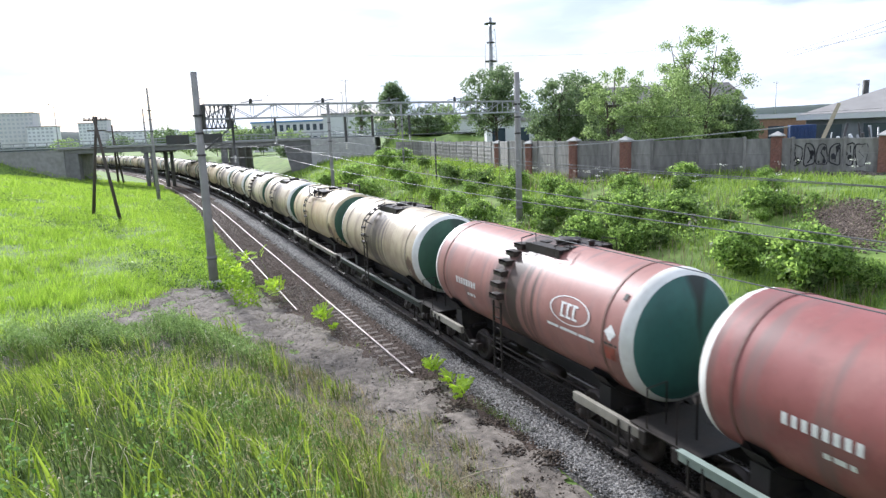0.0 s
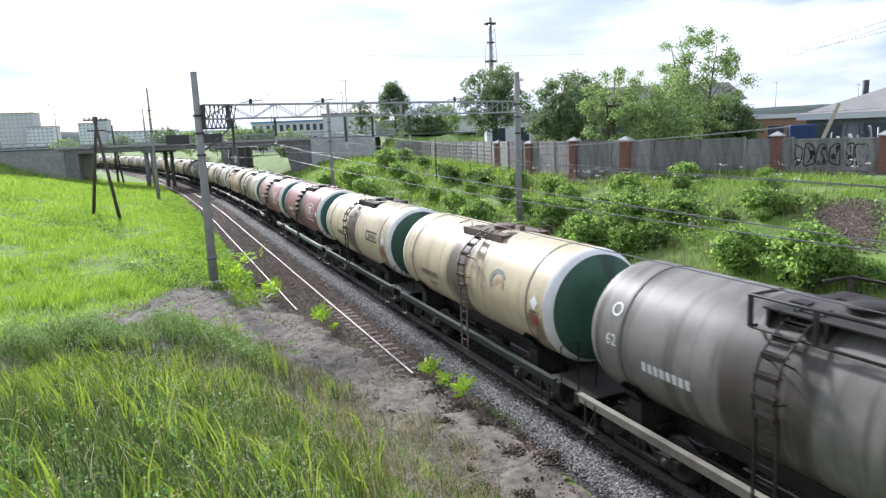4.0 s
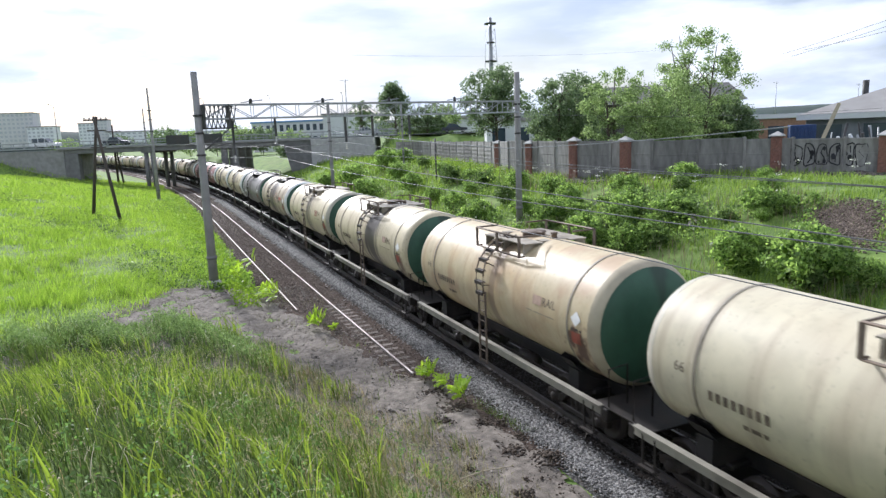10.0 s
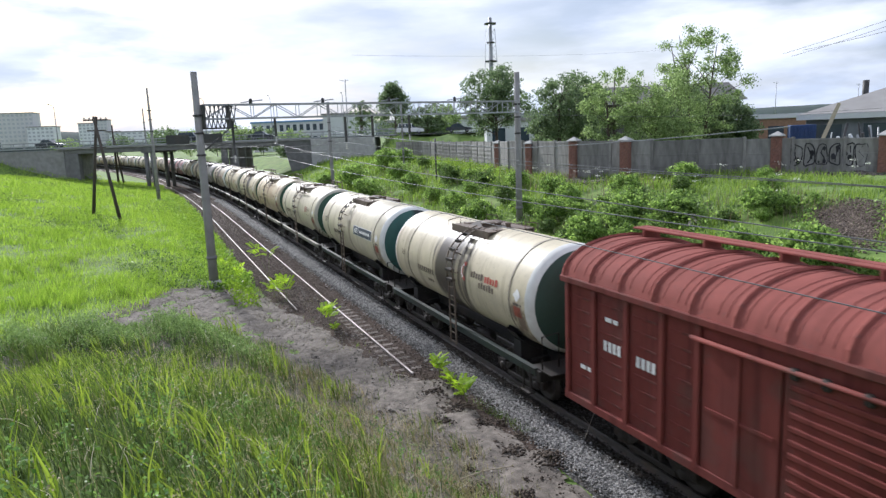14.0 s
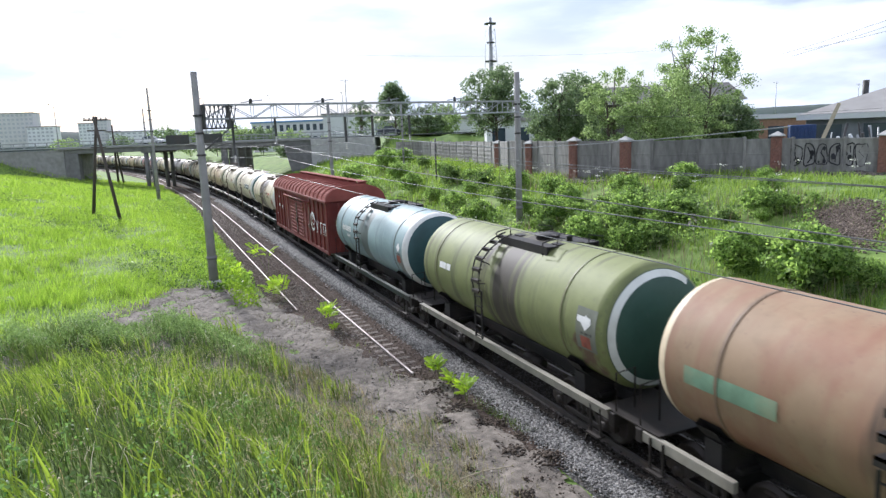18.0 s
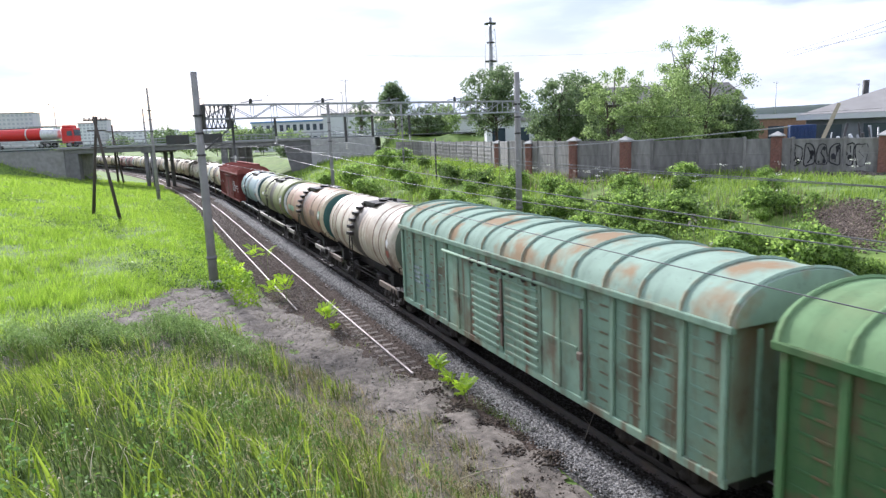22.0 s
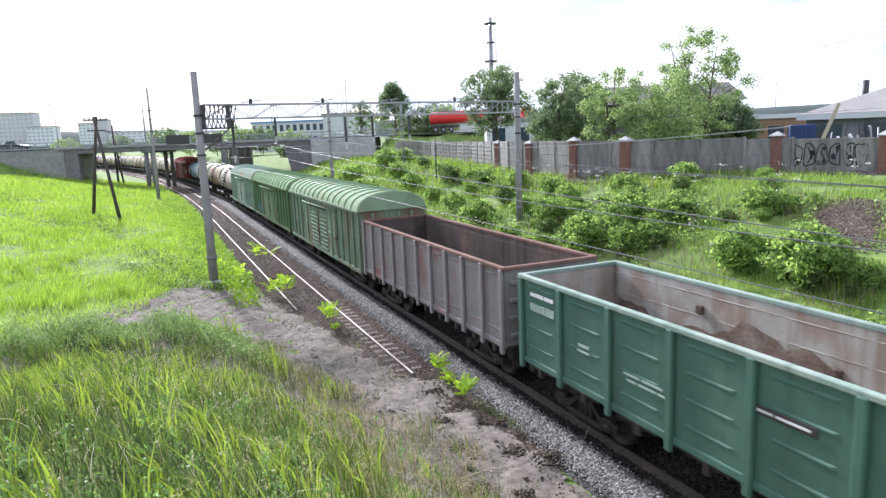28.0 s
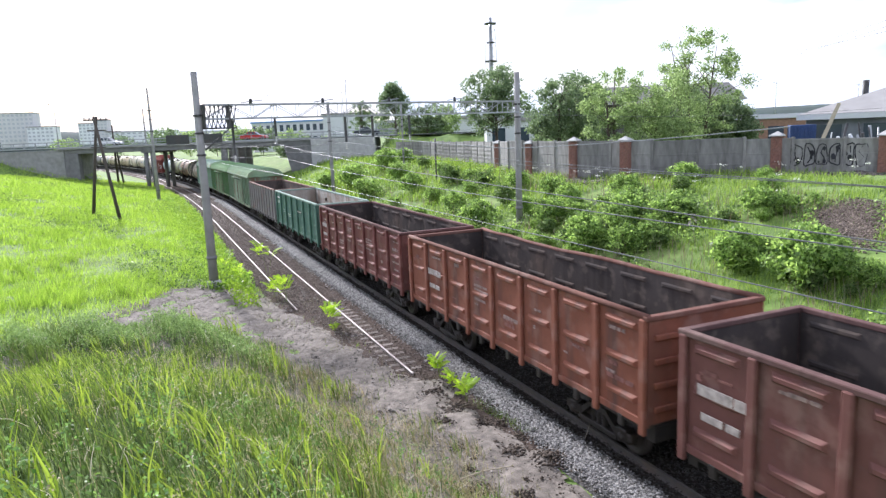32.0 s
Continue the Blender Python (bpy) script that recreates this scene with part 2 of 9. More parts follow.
strip("ballast_bed", [(-2.55, -0.62), (-1.75, -0.22), (-1.55, -0.17), (-0.9, -0.17), (0, -0.17), (0.9, -0.17), (1.6, -0.17), (1.8, -0.22), (2.9, -0.7)], -30, 420, 0.7,
      M_OILY_SHADE, "oil-blackened stone ballast under the main track, darkened further for shade", wob=0.03)
strip("ballast_shoulder", [(-2.5, -0.4), (-2.2, -0.22), (-2.0, -0.16), (-1.6, -0.14), (-1.25, -0.15), (-1.05, -0.2)], -30, 420, 0.6, M_BALLAST, "grey crushed stone shoulder beside the main track", wob=0.03)
# shade on the ground beyond the track, laid as a dark strip
strip("cinder_bed", [(1.7, -0.2), (2.6, -0.23), (3.6, -0.4), (4.8, -0.4), (5.3, -0.62)], -30, 420, 0.7, M_OILY_SHADE, "dark strip on the far side of the main track, standing in for shade", wob=0.03)
strip("siding_bed", [(-5.9, -0.34), (-5.3, -0.2), (-4.0, -0.2), (-3.0, -0.2), (-2.2, -0.195), (-1.9, -0.4)], 12, 420, 0.7, M_SIDING, "brown earthy ballast of the disused siding", wob=0.035)

# ---- tracks ----
M_RAILTOP = mat("worn_steel", (0.13, 0.115, 0.108), 0.55, 0.5, var=0.2, scale=6, dirt=(0.25, 0.15, 0.10), dscale=2, damt=0.3)
M_OLDRAIL = mat("dull_rail", (0.42, 0.37, 0.335), 0.6, 0.3, spec=0.3, var=0.35, scale=8, dirt=(0.13, 0.08, 0.055), dscale=1.5, damt=0.6)
M_RUSTRAIL = mat("rusty_rail", (0.40, 0.355, 0.33), 0.55, 0.4, var=0.35, scale=8, dirt=(0.16, 0.085, 0.05), dscale=1.5, damt=0.6)
M_SLEEPER = mat("old_wood_sleeper", (0.21, 0.175, 0.15), 0.9, var=0.4, scale=7, stretch=(1, 6, 6), bump=0.6, rnd=0.5)
RAIL_PROF = [(-0.075, -0.17), (0.075, -0.17), (0.07, -0.155), (0.012, -0.135), (0.01, -0.045), (0.036, -0.035), (0.034, -0.004), (0.02, 0.0), (-0.02, 0.0), (-0.034, -0.004),
             (-0.036, -0.035), (-0.01, -0.045), (-0.012, -0.135), (-0.07, -0.155)]


def rail(off, s0, s1, dz, step=3.0):
    sh, m = Shape(), len(RAIL_PROF)
    n = int((s1 - s0) / step) + 2
    vs, fs = [], []
    for i in range(n):
        s = s0 + (s1 - s0) * i / (n - 1)
        for u, z in RAIL_PROF:
            x, y, _ = line(s, off + u)
            vs.append((x, y, z + dz))
        if i:
            o = (i - 1) * m
            fs += [(o + k, o + (k + 1) % m, o + m + (k + 1) % m, o + m + k) for k in range(m)]
    fs += [tuple(range(m)), tuple(range((n - 1) * m, n * m))]
    return sh.add(vs, fs)


main_track = thing("main_track", "main railway track with shiny worn rails on dark ballast", "railway track", kind="structure")
siding = thing("siding_track", "disused siding track ending in packed dirt", "railway track", kind="structure")
for o in (-0.795, 0.795):
    part("rail", rail(o, -30, 420, 0), M_RAILTOP, main_track, "polished steel rail")
part("rail", rail(-3.17, 18.9, 420, -0.09), M_RUSTRAIL, siding, "dull steel rail")
part("rail", rail(-4.76, 28.9, 420, -0.09), M_OLDRAIL, siding, "dull steel rail that ends in the dirt")

# ---- the road bridge ----
M_CONC = mat("weathered_concrete", (0.31, 0.30, 0.29), 0.9, var=0.25, scale=1.5, dirt=(0.16, 0.15, 0.14), dscale=0.35, damt=0.6, bump=0.3)
M_CONC_D = mat("stained_concrete", (0.20, 0.195, 0.19), 0.9, var=0.3, scale=1.2, dirt=(0.10, 0.095, 0.09), dscale=0.4, damt=0.6, bump=0.3)
M_CONC_P = mat("pale_concrete", (0.45, 0.44, 0.42), 0.85, var=0.2, scale=2.0, dirt=(0.25, 0.235, 0.22), dscale=0.7, damt=0.6, bump=0.2)
M_ASPHALT = mat("asphalt", (0.06, 0.06, 0.06), 0.9, var=0.3, scale=4, bump=0.3)
M_STEEL = mat("galvanised_steel", (0.36, 0.37, 0.38), 0.5, 0.6, var=0.2, scale=6, dirt=(0.2, 0.15, 0.12), damt=0.3)
M_DARKSTEEL = mat("dark_steel", (0.075, 0.075, 0.075), 0.6, 0.4, var=0.3, scale=6, dirt=(0.13, 0.09, 0.07), damt=0.4)
M_WOODPOLE = mat("tarred_wood", (0.085, 0.07, 0.058), 0.9, var=0.35, scale=5, stretch=(5, 5, 0.6), bump=0.5)
M_BRICK = mat("red_brick", (0.29, 0.145, 0.11), 0.9, var=0.35, scale=7, dirt=(0.24, 0.15, 0.125), dscale=1.2, damt=0.6, bump=0.4)
M_WIRE = mat("wire", (0.16, 0.16, 0.165), 0.45, 0.6, var=0.1)
M_WIRE_D = mat("dark_wire", (0.10, 0.10, 0.10), 0.5, 0.5, var=0.1)
M_INSUL = mat("porcelain", (0.62, 0.60, 0.57), 0.25, var=0.1)
BR = pose(-22.05, 133.33, 0, 0, 0, math.degrees(math.atan2(-0.4018, 0.9157)))      # x along the road, y away


def build_bridge():
    b = thing("road_bridge", "grey concrete road bridge with steel railing over the railway", "bridge")
    b.matrix_basis = BR
    s = Shape()
    for y in (0.0, 2.4, 4.9, 7.3, 9.2):
        s.box(10.6, 52.5, y, y + 0.7, 6.3, 7.1, 0.05)
    part("girder", s, M_CONC_D, b, "row of concrete girders")
    part("deck", Shape().box(9.5, 53.5, -0.25, 10.2, 7.05, 7.32, 0.04), M_CONC, b, "concrete deck edge")
    part("abutment", Shape().box(-2.5, 10.5, 0.1, 9.9, 1.0, 7.05, 0.1), M_CONC, b, "plain concrete abutment wall")
    part("abutment", Shape().box(51.8, 62.5, -0.3, 9.9, 0.5, 7.2, 0.1), M_CONC_P, b, "plain concrete abutment wall")
    part("pillar", Shape().box(10.6, 12.9, -0.1, 1.2, 1.4, 6.3, 0.08), M_CONC_D, b, "dark square pillar")
    for x in (23.9, 25.0):
        part("pillar", Shape().tube([(x, 0.6, -0.4), (x, 0.6, 6.35)], 0.33, 12), M_CONC_D, b, "round pillar")
        part("pillar", Shape().tube([(x, 8.6, -0.4), (x, 8.6, 6.35)], 0.33, 12), M_CONC_D, b, "round pillar")
    part("pier_cap", Shape().box(23.3, 25.6, 0.1, 9.8, 6.0, 6.32, 0.05), M_CONC_D, b)
    for x in (37.1, 38.9):
        for y in (0.7, 4.8, 8.8):
            part("pillar", Shape().box(x - 0.5, x + 0.5, y - 0.4, y + 0.4, -0.6, 6.32, 0.06), M_CONC_D, b, "square pillar beside the track")
    s = Shape().add([(48.8, 0.0, 0.0), (52.2, 0.0, 0.0), (52.2, 9.8, 0.0), (48.8, 9.8, 0.0), (47.2, -0.1, 6.3), (52.4, -0.1, 6.3), (52.4, 9.9, 6.3), (47.2, 9.9, 6.3)],
                    [(0, 3, 2, 1), (4, 5, 6, 7), (0, 1, 5, 4), (1, 2, 6, 5), (2, 3, 7, 6), (3, 0, 4, 7)])
    part("pier", s, M_CONC_D, b, "broad flared pier")
    for y in (-0.12, 10.05):
        r = part("railing", Shape().box(-20, 66, y - 0.04, y + 0.04, 8.3, 8.38).box(-20, 66, y - 0.03, y + 0.03, 7.8, 7.86).box(-20, 66, y - 0.05, y + 0.05, 7.3, 7.5), M_STEEL, b, "grey steel railing")
        for i in range(44):
            part("railing_post", kept_simple("railing_post", lambda: Shape().box(-0.05, 0.05, -0.05, 0.05, 7.28, 8.36, 0.01), M_STEEL), M_STEEL, r, at=pose(-20 + 2 * i, y, 0))
    for x0, x1 in ((27.9, 31.7), (33.3, 37.2)):
        part("safety_screen", Shape().box(x0, x1, -0.3, -0.2, 7.25, 8.75, 0.03), M_DARKSTEEL, b, "dark safety screen above the tracks")
    road = Shape()
    for x0, z0, x1, z1 in ((-400, 7.36, 86, 7.36), (86, 7.36, 124, 3.9), (124, 3.9, 420, 3.9)):
        road.add([(x, y, z - d) for d in (0.15, 0) for x, z, y in ((x0, z0, 0.2), (x1, z1, 0.2), (x1, z1, 9.8), (x0, z0, 9.8))], [(0, 3, 2, 1), (4, 5, 6, 7), (0, 1, 5, 4), (2, 3, 7, 6)])
    solid("road", road, M_ASPHALT, "asphalt road over the bridge and its banks", "road", "structure", at=BR)
    for x in (4, 31, 43, 56):
        lamp = thing("street_lamp", "tall grey street lamp on the bridge road", "street lamp", tuple((BR @ Vector((x, 10.4, 7.3)))), group="street lamps")
        part("post", Shape().tube([(0, 0, -0.3), (0, 0, 7.5)], 0.09, 8, 0.05), M_STEEL, lamp)
        part("arm", Shape().tube([(0, 0, 7.4), (-0.4, -0.9, 7.75), (-0.6, -1.4, 7.8)], 0.035, 6), M_STEEL, lamp)
        part("lamp_head", Shape().box(-0.75, -0.5, -1.8, -1.3, 7.72, 7.84, 0.03), M_STEEL, lamp)


SIMPLE = {}


def kept_simple(name, make, material):
    if name not in SIMPLE:
        SIMPLE[name] = make().mesh(name, material)
    return SIMPLE[name]


build_bridge()

# ---- masts, gantry and wires ----


def mast(x, y, z0, z1, label, r0=0.23, r1=0.15, name="concrete_mast"):
    m = thing(name, label, "mast", (x, y, z0), group="line masts")
    part("shaft", Shape().tube([(0, 0, -0.8), (0, 0, (z1 - z0) / 2), (0, 0, z1 - z0)], r0, 14, r1), M_CONC, m, "tapered concrete shaft")
    part("collar", Shape().turned([(1.4, r0 + 0.005), (1.42, r0 + 0.03), (1.55, r0 + 0.03), (1.57, r0 + 0.003)], (0, 0, 0), "z", 14), M_CONC_D, m, "dark band")
    part("foundation", Shape().turned([(-0.5, r0 + 0.14), (0.28, r0 + 0.12), (0.34, r0 + 0.02)], (0, 0, 0), "z", 14), M_CONC_P, m, "pale foundation collar")
    for z in (0.62, 0.72, 0.8):
        h = (z1 - z0) * z
        part("clamp", Shape().turned([(h, r0 * 0.86), (h + 0.01, r0), (h + 0.09, r0), (h + 0.1, r0 * 0.86)], (0, 0, 0), "z", 14), M_DARKSTEEL, m)
    return m


mast_near = mast(2.49, 34.86, 0.15, 10.6, "weathered concrete line mast beside the siding")
mast_far_side = mast(21.55, 37.4, 0.9, 10.8, "weathered concrete line mast on the bank", 0.21, 0.17)
mast(1.0, 93.0, 0.1, 14.3, "tall slim concrete mast in the meadow", 0.25, 0.1)
mast(0.4, 150, 0.3, 14.6, "tall slim concrete mast near the bridge", 0.25, 0.1)
mast(17.7, 69.5, 0.3, 10.9, "dark mast on the bank", 0.2, 0.15)
mast(28.3, 76.5, 3.6, 11.1, "slim mast beside the concrete fence", 0.13, 0.09)


def build_gantry():
    g = thing("line_gantry", "galvanised lattice gantry across the tracks", "gantry", (2.49, 34.86, 0))
    L = math.hypot(19.06, 2.5)
    g.matrix_basis = pose(2.49, 34.86, 0, 0, 0, math.degrees(math.atan2(2.5, 19.06)))
    zb, zt = 8.38, 9.05
    for y in (-0.25, 0.25):
        for z in (zb, zt):
            part("chord", Shape().box(0.2, L - 0.15, y - 0.04, y + 0.04, z - 0.04, z + 0.04), M_STEEL, g)
    n = 16
    for i in range(n):
        x0, x1 = 0.3 + (L - 0.5) * i / n, 0.3 + (L - 0.5) * (i + 1) / n
        for y in (-0.25, 0.25):
            up = i % 2 == 0
            part("lattice_bar", Shape().tube([(x0, y, zb if up else zt), (x1, y, zt if up else zb)], 0.022, 5), M_STEEL, g)
            part("lattice_bar", Shape().tube([(x1, y, zb), (x1, y, zt)], 0.018, 5), M_STEEL, g)
        part("lattice_bar", Shape().tube([(x0, -0.25, zt), (x1, 0.25, zt)], 0.02, 5), M_STEEL, g)
        if i > 9:
            for k in range(3):
                xa = x0 + (x1 - x0) * k / 3
                part("lattice_bar", Shape().tube([(xa, -0.25, zb), (xa + 0.42, 0.25, zt)], 0.022, 5), M_STEEL, g)
    # switch gear by the near mast
    for i in range(7):
        x = 0.35 + 0.2 * i
        part("switch_rod", Shape().tube([(x, -0.3, 7.95), (x + 0.25, -0.2, 9.0)], 0.03, 5), M_DARKSTEEL, g)
        part("switch_rod", Shape().tube([(x + 0.3, 0.25, 8.0), (x - 0.05, -0.3, 9.0)], 0.025, 5), M_DARKSTEEL, g)
    part("switch_frame", Shape().box(0.2, 1.75, -0.35, 0.35, 7.9, 7.97).box(0.2, 0.3, -0.35, 0.35, 7.9, 9.05).box(1.4, 1.48, -0.3, 0.3, 7.9, 9.05), M_DARKSTEEL, g, "frame of the switch gear")
    part("brace", Shape().tube([(0.2, 0, 6.9), (1.5, 0, 7.95)], 0.03, 6), M_DARKSTEEL, g)
    for x, z0 in ((1.6, 6.6), (3.75, 7.45), (7.6, 7.0), (9.2, 7.2), (11.5, 7.3)):
        part("drop_post", Shape().box(x - 0.05, x + 0.05, -0.05, 0.05, z0, 8.4), M_DARKSTEEL, g, "drop post")
        s = Shape().tube([(x, 0, z0), (x, 0, z0 - 0.36)], 0.02, 6)
        for k in range(4):
            s.turned([(z0 - 0.05 - 0.09 * k, 0.03), (z0 - 0.07 - 0.09 * k, 0.09), (z0 - 0.09 - 0.09 * k, 0.03)], (x, 0, 0), "z", 10)
        part("insulator", s, M_INSUL, g, "ribbed porcelain insulator")
    for x in (2.6, 6.4, 10.3, 14.6):
        part("insulator", Shape().turned([(zt + 0.04, 0.05), (zt + 0.08, 0.1), (zt + 0.16, 0.06), (zt + 0.22, 0.1), (zt + 0.3, 0.03)], (x, 0, 0), "z", 8), M_DARKSTEEL, g)
        part("arm", Shape().tube([(x - 0.5, 0, zt + 0.1), (x + 0.6, 0, zt + 0.22)], 0.03, 5), M_STEEL, g)


build_gantry()


def wire(pts, r=0.012, material=None, sag=0.0, label="overhead line wire"):
    out = []
    for a, b in zip(pts, pts[1:]):
        a, b = Vector(a), Vector(b)
        for k in range(10):
            p = a.lerp(b, k / 10)
            p.z -= sag * 4 * (k / 10) * (1 - k / 10)
            out.append(tuple(p))
    out.append(tuple(pts[-1]))
    return solid("overhead_wire", Shape().tube(out, r, 5), material or M_WIRE, label, "wire", group="overhead wires")


wire([(6.15, -14, 6.1), (6.2, 36, 7.1), (5.7, 95, 7.3), (1.0, 160, 7.2)], 0.008, sag=0.4, label="messenger wire above the siding")
wire([(6.15, -14, 6.4), (6.2, 36, 6.45), (5.7, 95, 6.5)], 0.008, sag=0.45, label="second wire above the siding")
wire([(6.15, -14, 5.5), (6.2, 36, 5.55), (5.7, 95, 5.6), (1.0, 160, 5.6)], 0.008, sag=0.1, label="contact wire above the siding")
wire([(10.1, -14, 6.3), (10.13, 36.5, 7.0), (9.8, 95, 7.1), (5.5, 160, 7.0)], 0.008, sag=0.4, label="messenger wire above the main track")
wire([(10.1, -14, 6.12), (10.13, 36.5, 6.4), (9.8, 95, 6.2), (5.5, 160, 6.2)], 0.008, sag=0.05, label="contact wire above the main track")
wire([(33.5, 27.5, 6.85), (24.7, 44.4, 5.97), (17.7, 69.5, 8.0)], 0.03, M_STEEL, sag=0.15, label="sloping cable beside the concrete fence")
wire([(40, 20, 7.9), (21.5, 37.4, 8.3), (17.7, 69.5, 8.4)], 0.008, sag=0.5, label="cable between two masts")
wire([(21.5, 37.4, 7.7), (17.7, 69.5, 7.6), (28.3, 76.5, 8.5)], 0.008, sag=0.4, label="cable between three masts")
for a, b in (((61.7, 52.0, 14.0), (48, 28.5, 14.4)), ((62.5, 51.6, 13.7), (48, 28.5, 14.0)), ((63.7, 51.2, 14.3), (48, 28.5, 13.4))):
    wire([a, b], 0.02, M_WIRE_D, 0.1, "thin dark power line over the yard")
wire([(44, 148, 25), (190, 215, 36)], 0.02, M_WIRE_D, 1.0, "distant dark power line wire")


def build_a_pole():
    p = thing("wooden_a_pole", "old tarred wooden A-shaped pole in the meadow", "pole", (-3.7, 67, 0.9), group="wooden poles")
    for a, b in (((-1.35, 2.0, -0.9), (0.1, 0.1, 9.0)), ((1.2, -1.8, -0.9), (-0.1, -0.1, 9.0))):
        part("leg", Shape().tube([a, b], 0.16, 10, 0.11), M_WOODPOLE, p, "round timber leg")
    part("crossarm", Shape().box(-0.95, 0.95, -0.06, 0.06, 8.65, 8.78, 0.01), M_WOODPOLE, p)
    part("crossarm", Shape().box(-0.75, 0.75, -0.06, 0.06, 7.75, 7.86, 0.01), M_WOODPOLE, p)
    part("crossarm", Shape().box(-0.6, 0.6, -0.05, 0.05, 6.3, 6.4, 0.01), M_WOODPOLE, p)
    for x in (-0.85, -0.45, 0.45, 0.85):
        part("insulator", Shape().turned([(8.78, 0.03), (8.82, 0.07), (8.9, 0.07), (8.95, 0.03)], (x, 0, 0), "z", 8), M_INSUL, p)
    q = thing("wooden_pole", "tarred wooden pole with crossarm near the bridge", "pole", (-4.9, 134.2, 1.2), group="wooden poles")
    part("shaft", Shape().tube([(0, 0, -0.8), (0, 0, 9.8)], 0.2, 10, 0.13), M_WOODPOLE, q)
    part("brace", Shape().tube([(0.9, -0.6, -0.8), (0.05, 0, 8.0)], 0.17, 10, 0.12), M_WOODPOLE, q)
    part("crossarm", Shape().box(-1.3, 1.3, -0.06, 0.06, 8.6, 8.75), M_WOODPOLE, q)
    for x in (-1.1, -0.5, 0.5, 1.1):
        part("insulator", Shape().turned([(8.75, 0.03), (8.8, 0.07), (8.92, 0.03)], (x, 0, 0), "z", 8), M_INSUL, q)
    for x, y, z0, z1, lab in ((25.9, 61.0, 2.4, 6.8, "short dark steel post on the bank"), (26.5, 46.0, 2.9, 5.3, "short grey post on the bank")):
        solid("steel_post", Shape().tube([(x, y, z0 - 0.5), (x, y, z1)], 0.08, 8), M_DARKSTEEL, lab, "post", group="steel posts")


build_a_pole()

# ---- the concrete fence ----
FENCE = [(47.5, 19.5), (42.2, 28.5), (39.45, 32.5), (36.3, 35.0), (33.96, 36.6), (31.3, 39.4), (29.7, 43.4), (30.7, 55.0), (34.3, 70.6), (36.6, 88.0), (35.6, 100)]
FENCE_TOP = [5.75, 5.9, 6.06, 6.1, 6.17, 6.25, 6.27, 6.33, 6.2, 6.2, 6.26]


def along(poly, tops, step):
    """Points every step metres along a line, with the height of its top."""
    out, carry = [], 0.0
    for (a, b), (c, d), z0, z1 in zip(poly, poly[1:], tops, tops[1:]):
        n = math.hypot(c - a, d - b)
        s = carry
        while s < n:
            out.append((a + (c - a) * s / n, b + (d - b) * s / n, z0 + (z1 - z0) * s / n))
            s += step
        carry = s - n
    return out


M_PANEL = mat("fence_concrete", (0.29, 0.28, 0.262), 0.92, var=0.4, scale=1.6, dirt=(0.11, 0.104, 0.095), dscale=0.9, damt=0.9, bump=0.45, rnd=0.5, stretch=(1.4, 1.4, 0.4))
M_SPRAY = mat("black_spray", (0.035, 0.035, 0.04), 0.8, scale=4)


